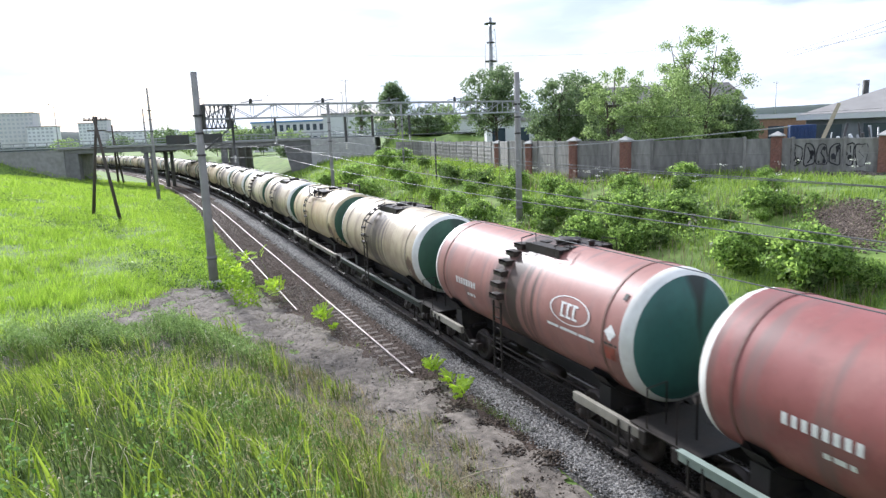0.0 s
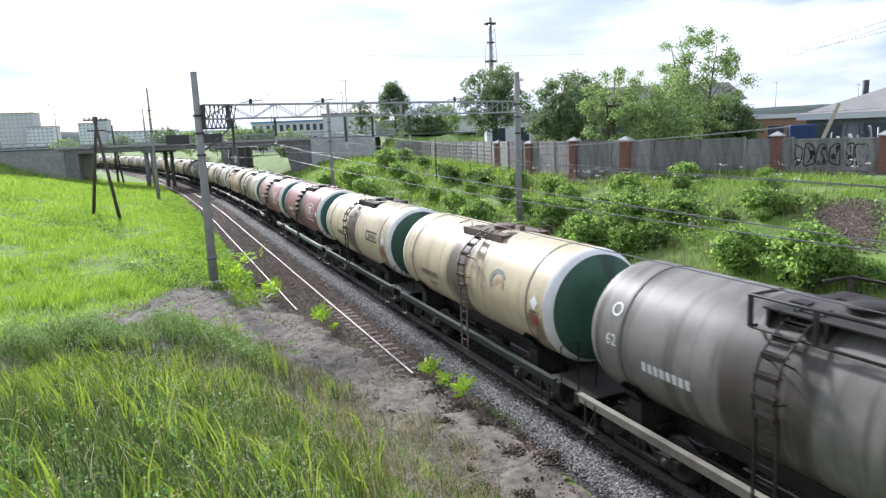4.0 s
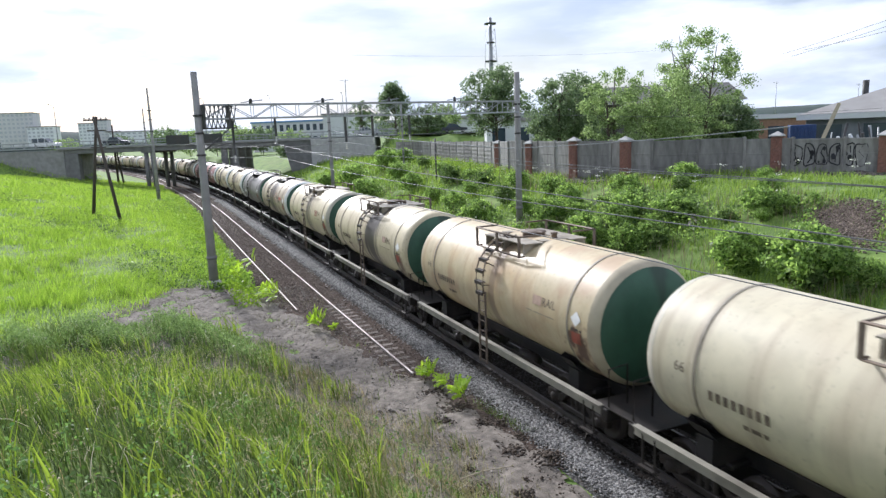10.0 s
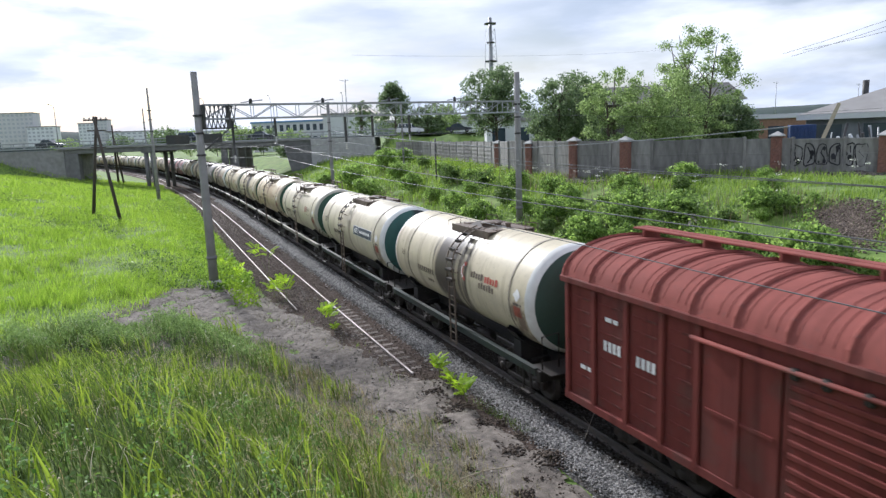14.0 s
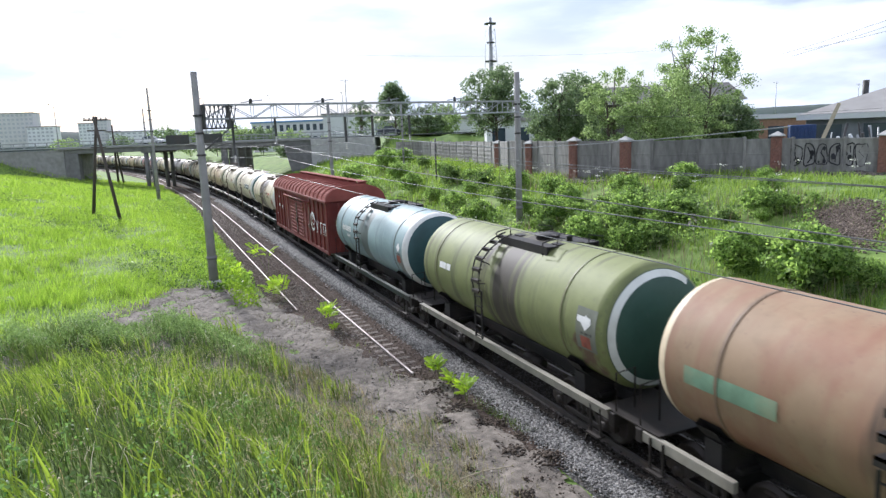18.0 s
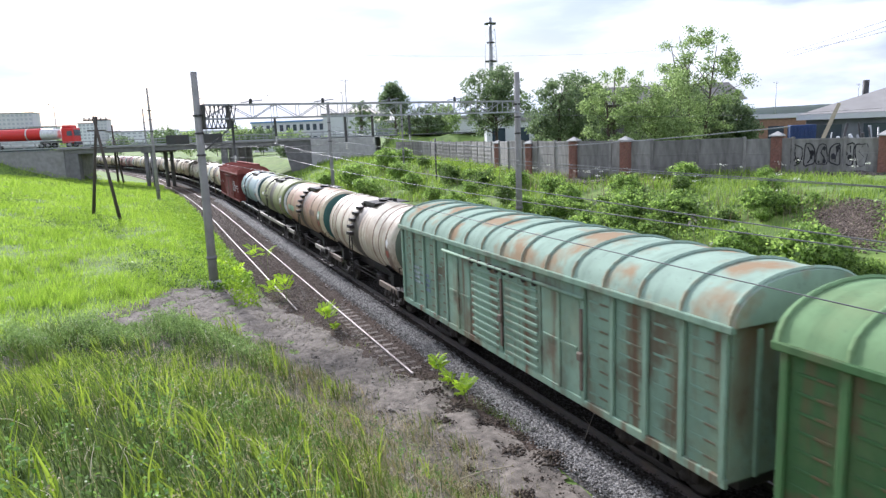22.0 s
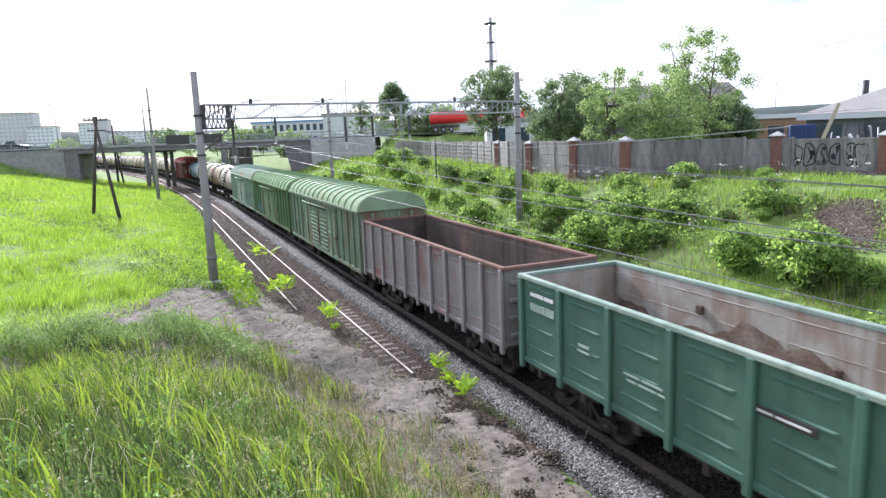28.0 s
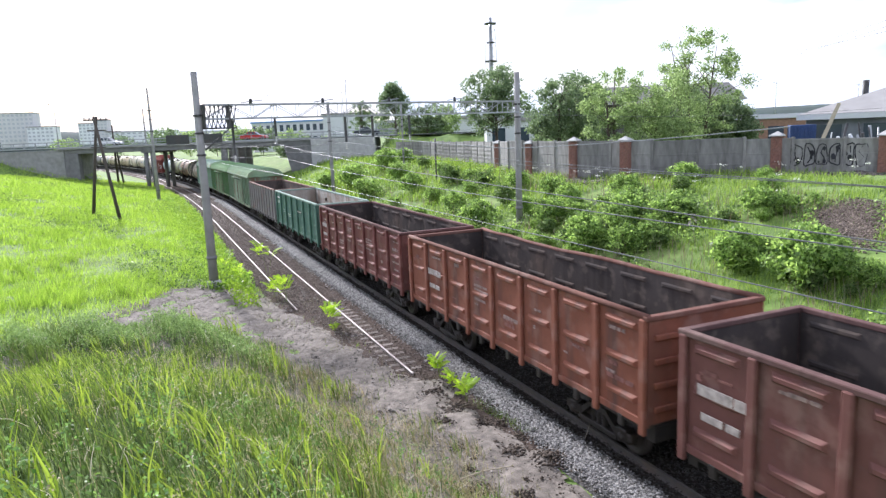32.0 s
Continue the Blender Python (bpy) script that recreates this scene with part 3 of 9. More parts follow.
def build_fence():
    f = thing("concrete_fence", "grey precast concrete panel fence along the yard", "fence")
    pts = along(FENCE, FENCE_TOP, 3.0)
    rs = random.Random(8)
    for i, (p, q) in enumerate(zip(pts, pts[1:])):
        n = math.hypot(q[0] - p[0], q[1] - p[1])
        z = (p[2] + q[2]) / 2 + rs.uniform(-0.05, 0.05)
        at = pose(p[0], p[1], z, 0, 0, math.degrees(math.atan2(q[1] - p[1], q[0] - p[0])))
        far = i > 15
        s = Shape().box(0.06, n - 0.06, -0.06, 0.06, -2.7, 0, 0.015)
        if far:
            for a in range(4):
                for b in range(5):
                    x0, z0 = 0.25 + a * (n - 0.5) / 4, -0.45 - 0.42 * b
                    s.box(x0 + 0.06, x0 + (n - 0.5) / 4 - 0.06, -0.1, 0.1, z0 - 0.12, z0 + 0.12, 0.03)
        else:
            for z0 in (-0.05, -0.95, -1.75):
                s.box(0.1, n - 0.1, -0.075, 0.075, z0 - 0.1, z0, 0.01)
        part("panel", s, M_PANEL, f, "precast panel with pressed lattice relief" if far else "flat weathered panel", at)
        part("fence_post", kept_simple("fence_post", lambda: Shape().box(-0.1, 0.1, -0.13, 0.13, -2.9, 0.06, 0.02), M_PANEL), M_PANEL, f, at=at)
    # a row of sprayed block shapes on one bay, too worn to read
    at = pose(42.2, 28.5, 5.95, 0, 0, 124.5)
    for j in range(6):
        x0, w, z0, z1 = 0.3 + 0.74 * j, rs.uniform(0.28, 0.36), -1.75 + rs.uniform(-0.08, 0.08), -0.38 + rs.uniform(-0.1, 0.1)
        x0 += w
        zm, hh = (z0 + z1) / 2, (z1 - z0) / 2
        rim = []
        for k in range(17):
            a = 2 * math.pi * k / 16
            p = 1.0 + 0.12 * math.sin(3 * a + j)
            rim.append((x0 + w * p * math.copysign(abs(math.cos(a)) ** 0.55, math.cos(a)), 0.08, zm + hh * p * math.copysign(abs(math.sin(a)) ** 0.55, math.sin(a))))
        part("sprayed_mark", Shape().tube(rim, rs.uniform(0.03, 0.045), 4), M_SPRAY, f, "black sprayed outline", at)
        for _ in range(3):
            cx, cz, r = x0 + rs.uniform(-0.18, 0.18), zm + rs.uniform(-0.5, 0.5), rs.uniform(0.07, 0.16)
            n = rs.randint(4, 6)
            part("sprayed_mark", Shape().add([(cx + r * math.cos(2 * math.pi * k / n + j), 0.084, cz + 1.5 * r * math.sin(2 * math.pi * k / n + j)) for k in range(n)], [tuple(range(n))]), M_SPRAY, f, "black sprayed fill", at)
        part("sprayed_mark", Shape().tube([(x0 + w * rs.uniform(-0.6, 0.6), 0.08, zm + hh * (0.75 - 0.5 * k)) for k in range(4)], 0.035, 4), M_SPRAY, f, "black sprayed stroke", at)
    for x, y, zt in ((42.4, 27.9, 6.35), (38.9, 32.9, 6.5), (31.35, 39.2, 6.55), (29.75, 43.2, 6.6), (30.2, 50.4, 6.4), (31.5, 58.5, 6.4)):
        b = thing("brick_pillar", "red brick gate pillar with a pyramid cap", "pillar", (x, y, zt - 3.1), 25, group="brick pillars")
        sh = Shape()
        for k in range(37):
            sh.box(-0.31, 0.31, -0.31, 0.31, 0.075 * k, 0.075 * k + 0.066, 0.012)
        part("shaft", sh, M_BRICK, b, "courses of red brick")
        part("cap", Shape().add([(-0.42, -0.42, 2.78), (0.42, -0.42, 2.78), (0.42, 0.42, 2.78), (-0.42, 0.42, 2.78), (-0.42, -0.42, 2.84), (0.42, -0.42, 2.84), (0.42, 0.42, 2.84), (-0.42, 0.42, 2.84), (0, 0, 3.12)],
                                  [(0, 3, 2, 1), (0, 1, 5, 4), (1, 2, 6, 5), (2, 3, 7, 6), (3, 0, 4, 7), (4, 5, 8), (5, 6, 8), (6, 7, 8), (7, 4, 8)]), M_CONC_P, b, "pale sheet-metal cap")


build_fence()

# ---- the yard and the distance ----
M_ROOFGREY = mat("grey_roof", (0.30, 0.285, 0.28), 0.8, var=0.2, scale=1.2, dirt=(0.2, 0.19, 0.185), damt=0.5, stretch=(1, 1, 1))
M_WALLWHITE = mat("white_render", (0.62, 0.63, 0.64), 0.85, var=0.12, scale=0.6, dirt=(0.45, 0.45, 0.45), damt=0.4)
M_WALLTAN = mat("tan_brick_wall", (0.33, 0.20, 0.135), 0.9, var=0.25, scale=4)
M_DARKWALL = mat("dark_shed", (0.13, 0.125, 0.12), 0.9, var=0.3, scale=1)
# far window colour, lightened to carry the distance haze
M_HAZEGLASS = mat("hazed_window", (0.46, 0.48, 0.52), 0.2, var=0.2, scale=1, spec=0.5)
M_GLASS = mat("window_glass", (0.05, 0.07, 0.09), 0.1, var=0.2, scale=1, spec=0.6)
M_HOUSE = mat("grey_house_wall", (0.20, 0.21, 0.23), 0.9, var=0.3, scale=0.8, dirt=(0.10, 0.10, 0.10), damt=0.6)
M_BLUEROOF = mat("blue_sheet", (0.17, 0.30, 0.52), 0.5, var=0.15, scale=1)
# apartment walls: the haze of distance is put into these pale colours
M_FLAT = mat("hazed_panel", (0.74, 0.75, 0.77), 0.9, var=0.15, scale=0.3)
M_FLATB = mat("hazed_brick", (0.60, 0.59, 0.60), 0.9, var=0.15, scale=0.3)


def block(name, label, at, rz, w, dpt, h, wall, storeys, bays, roof=None, cat="building", pitched=0.0, win=(0.55, 0.5), hip=0.0, glass=None):
    """A building: walls, roof and a window for each bay and storey of the front."""
    b = thing(name, label, cat, at, rz)
    part("wall", Shape().box(-w / 2, w / 2, 0, dpt, -3, h, 0.05), wall, b)
    rf = roof or M_ROOFGREY
    if pitched:
        e = 0.6
        vs = [(-w / 2 - e, -e, h), (w / 2 + e, -e, h), (w / 2 + e, dpt + e, h), (-w / 2 - e, dpt + e, h), (-w / 2 - e + hip, dpt / 2, h + pitched), (w / 2 + e, dpt / 2, h + pitched)]
        part("roof", Shape().add(vs, [(0, 1, 5, 4), (2, 3, 4, 5), (0, 4, 3), (1, 2, 5), (0, 3, 2, 1)]), rf, b, "pitched roof")
    else:
        part("roof", Shape().box(-w / 2 - 0.3, w / 2 + 0.3, -0.3, dpt + 0.3, h, h + 0.5, 0.05), rf, b, "flat roof edge")
    if storeys:
        me = Shape().box(-w / bays * win[0] / 2, w / bays * win[0] / 2, -0.06, 0.04, -h / storeys * win[1] / 2, h / storeys * win[1] / 2).mesh("window", glass or M_GLASS)
        for i in range(bays):
            for j in range(storeys):
                part("window", me, glass or M_GLASS, b, at=pose(-w / 2 + w * (i + 0.5) / bays, 0, h * (j + 0.55) / storeys))
    return b


def build_distance():
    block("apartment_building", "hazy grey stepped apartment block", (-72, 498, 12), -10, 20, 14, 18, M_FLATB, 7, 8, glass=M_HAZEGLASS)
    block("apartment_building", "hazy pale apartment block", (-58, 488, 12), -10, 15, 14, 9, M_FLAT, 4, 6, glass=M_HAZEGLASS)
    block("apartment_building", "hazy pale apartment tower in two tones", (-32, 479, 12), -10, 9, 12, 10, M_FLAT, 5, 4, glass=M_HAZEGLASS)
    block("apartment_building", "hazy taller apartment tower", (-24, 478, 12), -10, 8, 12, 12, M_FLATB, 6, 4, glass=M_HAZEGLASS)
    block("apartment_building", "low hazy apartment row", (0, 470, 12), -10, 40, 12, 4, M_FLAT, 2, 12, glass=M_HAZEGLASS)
    block("warehouse", "long white warehouse with a blue sheet roof band", (44.5, 213.5, 5), -23, 29, 20, 7.6, M_WALLWHITE, 2, 14, M_BLUEROOF)
    block("warehouse", "pale blue-grey warehouse behind the abutment", (56, 199, 5), -23, 14, 18, 9.0, M_WALLWHITE, 0, 1)
    block("shed", "low white shed behind the trees", (59.4, 130, 4), -23, 11.2, 8, 6.1, M_WALLWHITE, 0, 1)
    block("shed", "white plastered shed beyond the fence", (49.5, 88, 4), -23, 7, 5, 4.6, M_WALLWHITE, 1, 2)
    block("large_shed", "large dark shed with a low pitched roof", (54.6, 61.6, 3.5), -28, 17, 12, 6.2, M_DARKWALL, 0, 1, M_DARKWALL, pitched=2.3)
    block("brick_shed", "low tan brick shed with a pale roof edge", (62.4, 53.0, 3.5), -25, 9, 6, 3.9, M_WALLTAN, 1, 3, M_WALLWHITE)
    h = block("yard_house", "low house with a broad grey roof and white fascia", (56.4, 31.9, 3.2), -52, 20, 13, 4.4, M_HOUSE, 1, 6, mat("pale_slate_roof", (0.38, 0.36, 0.34), 0.8, var=0.2, scale=1.2, dirt=(0.28, 0.265, 0.25), damt=0.5), pitched=3.4, hip=11)
    part("fascia", Shape().box(-10.7, 10.7, -0.75, -0.6, 3.95, 4.38), M_WALLWHITE, h, "white fascia board")
    part("chimney", Shape().tube([(-5.4, 9.4, 4.6), (-5.4, 9.4, 7.3)], 0.27, 10), M_DARKSTEEL, h, "dark blue-black stove pipe")
    # clutter behind the fence
    M_BLUEPAINT = mat("blue_tarp", (0.03, 0.06, 0.17), 0.6, scale=3)
    j = thing("blue_container", "dark blue site container behind the fence", "container", (47.0, 37.4, 3.7), -45)
    part("body", Shape().box(-0.9, 0.9, 0, 2.2, 0, 3.1, 0.04), M_BLUEPAINT, j)
    for k in range(7):
        part("rib", kept_simple("rib", lambda: Shape().box(-0.06, 0.06, -0.06, 0, 0.1, 3.0), M_BLUEPAINT), M_BLUEPAINT, j, at=pose(-0.75 + 0.24 * k, 0, 0))
    solid("leaning_board", Shape().box(-0.13, 0.13, -0.03, 0.03, 0, 5.4, 0.01), mat("raw_wood", (0.55, 0.47, 0.36), 0.8, scale=4, stretch=(6, 6, 0.5), dirt=(0.3, 0.22, 0.14), damt=0.5), "pale leaning timber board", "board", at=pose(44.4, 34.9, 3.2, 0, 20, -50))
    rs = random.Random(4)
    for k in range(16):
        x, y = 45 + rs.uniform(0, 9), 32 + rs.uniform(0, 4)
        z = 3.3
        a = rs.uniform(0.3, 0.9)
        solid("scrap_pipe", Shape().tube([(x, y, z), (x + rs.uniform(-1.5, 1.5), y + rs.uniform(-0.5, 0.5), z + rs.uniform(2.3, 3.6))], rs.uniform(0.04, 0.12), 8), rs.choice((M_DARKSTEEL, M_STEEL, M_WALLWHITE)), "scrap metal pipe stacked in the yard", "pipe", group="scrap pipes")
    # boiler-house chimney with platforms
    t = thing("lattice_chimney", "tall dark chimney in a lattice frame with ring platforms", "chimney", (126.5, 239, 4))
    part("stack", Shape().tube([(0, 0, 0), (0, 0, 46.3)], 0.75, 14, 0.6), M_STEEL, t)
    for k in range(4):
        x, y = 1.25 * (1 if k in (0, 3) else -1), 1.25 * (1 if k < 2 else -1)
        part("leg", Shape().tube([(x * 2.2, y * 2.2, 0), (x, y, 42)], 0.11, 6), M_STEEL, t)
    for k in range(14):
        z, r = 3 * k + 0.5, 1.25 * (2.2 - 1.2 * (3 * k) / 42)
        part("lattice_bar", Shape().tube([(-r, -r, z), (r, -r, z + 2.6)], 0.07, 5), M_STEEL, t)
        part("lattice_bar", Shape().tube([(r, -r, z), (-r, -r, z + 2.6)], 0.07, 5), M_STEEL, t)
    for z in (29.8, 36.8, 43.8):
        part("platform", Shape().turned([(z, 0.9), (z, 2.3 if z != 36.8 else 1.5), (z + 0.5, 2.3 if z != 36.8 else 1.5)], (0, 0, 0), "z", 14), M_DARKSTEEL, t, "ring platform")
    for x, y, z0, z1 in ((42.2, 149, 6, 20), (100, 260, 8, 22), (176.0, 150, 6, 18.6), (212.9, 150, 6, 17.8)):
        m = thing("lamp_mast", "thin grey lamp mast in the distance", "lamp mast", (x, y, z0), group="lamp masts")
        part("post", Shape().tube([(0, 0, -2), (0, 0, z1 - z0)], 0.1, 6), M_STEEL, m)
        part("arm", Shape().tube([(-1.3, 0, z1 - z0 - 0.2), (0, 0, z1 - z0 - 0.5), (0.8, 0, z1 - z0 - 0.2)], 0.06, 5), M_STEEL, m)
    # far wooded ridge
    n = 120
    v, rs = [], random.Random(2)
    for i in range(n + 1):
        a = radians(-70 + 175 * i / n)
        R = 1500
        hgt = 42 + 7 * math.sin(i * 0.21) + rs.uniform(-1.2, 1.2) - 24 * max(0, (40 - i) / 40)
        for q, z in ((0, -10), (60, hgt * 0.7), (160, hgt)):
            v.append((math.sin(a) * (R + q), math.cos(a) * (R + q), z))
    i = (np.arange(n)[:, None] * 3 + np.arange(2)[None]).ravel()
    tagged(new("far_ridge", cloud("far_ridge", np.array(v), np.stack([i, i + 3, i + 4, i + 1], -1), mat("far_woods", (0.06, 0.085, 0.075), 1.0, scale=0.02, var=0.3), True)), "dark wooded ridge on the horizon", "ridge", kind="structure")


build_distance()

# ---- the train ----
SPEED_T = (0, 2, 4, 6, 8, 10, 12, 14, 16, 18, 20, 22, 24, 26, 28, 30, 32)
SPEED_V = (9.93, 9.79, 9.72, 9.7, 9.72, 9.73, 9.7, 9.63, 9.54, 9.46, 9.39, 9.25, 9.14, 9.07, 9.03, 8.98, 8.93)


def run(t):
    """How far the train has gone at t seconds."""
    d = 0.0
    for (ta, va), (tb, vb) in zip(zip(SPEED_T, SPEED_V), zip(SPEED_T[1:], SPEED_V[1:])):
        if t <= ta:
            break
        e = min(t, tb)
        d += (e - ta) * (va + (va + (vb - va) * (e - ta) / (tb - ta))) / 2
    return d


def paint(name, col, worn, worn_amt=0.5, streak=None, spill=0.0, spill_y=0.0, spill_w=0.9, rough=0.5, spot=None, spot_amt=0.0, spot_scale=0.9, grime=0.5, corner=0.0, spill_col=(0.05, 0.04, 0.033), cap_run=0.0, spec=0.35):
    """Old wagon paint: blotches, rust spots, runs down the sides, and spilt cargo about the hatch (spill_y, width spill_w)."""
    if name in MATS:
        return MATS[name]
    m = mat(name, col, rough, scale=1.3, var=0.16, spec=spec, dirt=worn, dscale=0.55, damt=worn_amt, bump=0.12, bscale=2.5)
    n, l = m.node_tree.nodes, m.node_tree.links
    bs = n["Principled BSDF"]
    tc = n.new("ShaderNodeTexCoord")
    sep = n.new("ShaderNodeSeparateXYZ")
    l.new(tc.outputs["Object"], sep.inputs[0])

    def noise_of(scale, stretch, detail=6.0):
        mp, no = n.new("ShaderNodeMapping"), n.new("ShaderNodeTexNoise")
        mp.inputs["Scale"].default_value = stretch
        no.inputs["Scale"].default_value, no.inputs["Detail"].default_value = scale, detail
        l.new(tc.outputs["Object"], mp.inputs["Vector"])
        l.new(mp.outputs[0], no.inputs["Vector"])
        return no.outputs[0]

    def math_of(op, a, b=0.0, c=0.0):
        k = n.new("ShaderNodeMath")
        k.operation = op
        for i, v in enumerate((a, b, c)):
            if isinstance(v, (int, float)):
                k.inputs[i].default_value = v
            else:
                l.new(v, k.inputs[i])
        k.use_clamp = op == "MULTIPLY_ADD"
        return k.outputs[0]

    def over(fac, colour):
        src = bs.inputs["Base Color"].links[0].from_socket
        mx = n.new("ShaderNodeMix")
        mx.data_type = "RGBA"
        mx.inputs["B"].default_value = (*colour, 1)
        l.new(src, mx.inputs["A"])
        l.new(fac, mx.inputs["Factor"])
        l.new(mx.outputs["Result"], bs.inputs["Base Color"])

    # fine mottling and chipped specks
    over(math_of("MULTIPLY", math_of("MULTIPLY_ADD", noise_of(4.5, (1, 1, 1), 10.0), 5.0, -2.6), 0.22), tuple(c * 0.5 for c in col))
    over(math_of("MULTIPLY", math_of("MULTIPLY_ADD", noise_of(11.0, (1, 1, 0.6), 4.0), 9.0, -5.6), 0.5), tuple(0.45 * c + 0.04 for c in worn))
    # thin runs down the sides
    run_n = math_of("MULTIPLY_ADD", noise_of(1.0, (0.5, 2.6, 0.22), 9.0), 6.0, -3.1)
    over(math_of("MULTIPLY", run_n, grime), streak or tuple(c * 0.45 for c in col))
    if spot:
        over(math_of("MULTIPLY", math_of("MULTIPLY_ADD", noise_of(spot_scale, (1, 1, 1), 9.0), 8.0, -4.2), spot_amt), spot)
    if cap_run:
        xx = math_of("ABSOLUTE", math_of("ADD", math_of("ADD", sep.outputs[0], -0.28), math_of("MULTIPLY", math_of("SUBTRACT", noise_of(1.1, (0.8, 0.8, 0.5)), 0.5), 0.9)))
        edge = math_of("ADD", math_of("MULTIPLY", xx, -4.5), math_of("MULTIPLY", math_of("SUBTRACT", sep.outputs[2], 2.9), 0.9))
        over(math_of("MULTIPLY", math_of("MULTIPLY_ADD", edge, 1.2, 0.6), cap_run), (0.02, 0.02, 0.019))
    # dark rusty patch low on the rear corner
    ya, za = math_of("MULTIPLY", math_of("ADD", sep.outputs[1], 4.55), 1.9), math_of("MULTIPLY", math_of("ADD", sep.outputs[2], -2.05), 1.25)
    far = math_of("SQRT", math_of("ADD", math_of("MULTIPLY", ya, ya), math_of("MULTIPLY", za, za)))
    blot = math_of("ADD", math_of("MULTIPLY", noise_of(2.6, (1, 1, 1), 8.0), 4.0), math_of("MULTIPLY", far, -1.0))
    over(math_of("MULTIPLY", math_of("MULTIPLY_ADD", blot, 1.8, -2.0), corner), (0.12, 0.07, 0.05))
    if spill:
        wob = math_of("MULTIPLY", math_of("SUBTRACT", noise_of(0.9, (0.4, 1.0, 0.25)), 0.5), 1.5)
        yy = math_of("ABSOLUTE", math_of("SUBTRACT", math_of("ADD", sep.outputs[1], wob), spill_y))
        band = math_of("SUBTRACT", 1.0, math_of("MULTIPLY", yy, 1.0 / spill_w))
        thin = math_of("MULTIPLY", math_of("SUBTRACT", noise_of(1.0, (0.5, 3.2, 0.22)), 0.5), 3.6)
        soak = math_of("MULTIPLY_ADD", math_of("ADD", math_of("MULTIPLY", band, 1.5), thin), 1.5, -0.35)
        over(math_of("MULTIPLY", soak, spill), spill_col)
    return m


M_BLACK = mat("sooty_steel", (0.022, 0.02, 0.019), 0.65, 0.1, scale=5, dirt=(0.075, 0.055, 0.045), damt=0.6)
M_IRON = mat("greasy_iron", (0.032, 0.027, 0.024), 0.6, 0.3, scale=6, dirt=(0.075, 0.046, 0.032), damt=0.6, bump=0.2)
M_WHEEL = mat("wheel_steel", (0.06, 0.05, 0.045), 0.55, 0.4, scale=5, dirt=(0.03, 0.024, 0.02), damt=0.7)
M_TREAD = mat("bright_tread", (0.55, 0.54, 0.53), 0.25, 0.9, scale=5)
M_WHITE = mat("dirty_white_paint", (0.72, 0.71, 0.67), 0.5, scale=2, var=0.12, dirt=(0.40, 0.36, 0.30), dscale=0.9, damt=0.5)
M_MARK = mat("white_marking", (0.75, 0.74, 0.72), 0.6, scale=5, var=0.15)
M_DARKMARK = mat("dark_marking", (0.06, 0.055, 0.05), 0.6, scale=5)
M_REDMARK = mat("red_marking", (0.50, 0.10, 0.07), 0.6, scale=5)
M_ORANGE = mat("orange_placard", (0.33, 0.085, 0.055), 0.6, scale=5, var=0.4, dirt=(0.13, 0.095, 0.075), dscale=1.8, damt=0.7)
M_NAVY = mat("navy_board", (0.035, 0.045, 0.07), 0.5, scale=4)
M_SILL_G = mat("sill_green", (0.028, 0.04, 0.035), 0.6, scale=3, dirt=(0.03, 0.027, 0.024), damt=0.8)
M_SILL_C = mat("sill_cream", (0.30, 0.28, 0.23), 0.55, scale=3, dirt=(0.1, 0.085, 0.07), damt=0.7)
M_SILL_P = mat("sill_pale_green", (0.26, 0.32, 0.28), 0.6, scale=3, dirt=(0.1, 0.09, 0.07), damt=0.6)
CZ, CR = 2.75, 1.5                 # height and radius of a tank's barrel
KEPT = {}


def kept(name, make, material):
    key = (name, material.name)
    if key not in KEPT:
        KEPT[key] = make().mesh(name, material)
    return KEPT[key]


def on_barrel(y, th, r=CR):
    """A point of the barrel: th degrees from the top towards the side that is seen."""
    return (-r * math.sin(radians(th)), y, CZ + r * math.cos(radians(th)))


def patch(y0, y1, t0, t1, lift=0.008, n=8):
    """A thin painted field on the barrel."""
    s = Shape()
    a = [on_barrel(y0, t0 + (t1 - t0) * k / n, CR + lift) for k in range(n + 1)]
    b = [on_barrel(y1, t0 + (t1 - t0) * k / n, CR + lift) for k in range(n + 1)]
    return s.add(a + b, [(k, k + 1, n + 2 + k, n + 1 + k) for k in range(n)], True)


def ring_patch(y, th, ry, rt, w, lift=0.01, a0=0, a1=360, n=36):
    """An oval line on the barrel, ry metres by rt degrees."""
    s, vs, fs = Shape(), [], []
    for k in range(n + 1):
        a = radians(a0 + (a1 - a0) * k / n)
        for q in (1.0, 1.0 - w):
            vs.append(on_barrel(y - q * ry * math.cos(a), th - q * rt * math.sin(a), CR + lift))
        if k:
            fs.append((2 * k - 2, 2 * k - 1, 2 * k + 1, 2 * k))
    return s.add(vs, fs)


TEXTS = {}


def letters(text, size):
    """Vertices and faces of a word, x to the right and y up, in metres."""
    if (text, size) not in TEXTS:
        cu = bpy.data.curves.new("letters", "FONT")
        cu.body, cu.size, cu.resolution_u = text, size, 2
        ob = bpy.data.objects.new("letters", cu)
        me = ob.to_mesh()
        TEXTS[text, size] = ([tuple(v.co) for v in me.vertices], [tuple(p.vertices) for p in me.polygons])
        ob.to_mesh_clear()
        bpy.data.objects.remove(ob)
    return TEXTS[text, size]


def text_on_barrel(text, size, y, th, lift=0.01):
    vs, fs = letters(text, size)
    return Shape().add([on_barrel(y - u, th - math.degrees(v / CR), CR + lift) for u, v, _ in vs], fs)


def text_flat(text, size, y, z, x):
    vs, fs = letters(text, size)
    return Shape().add([(x, y - u, z + v) for u, v, _ in vs], fs)


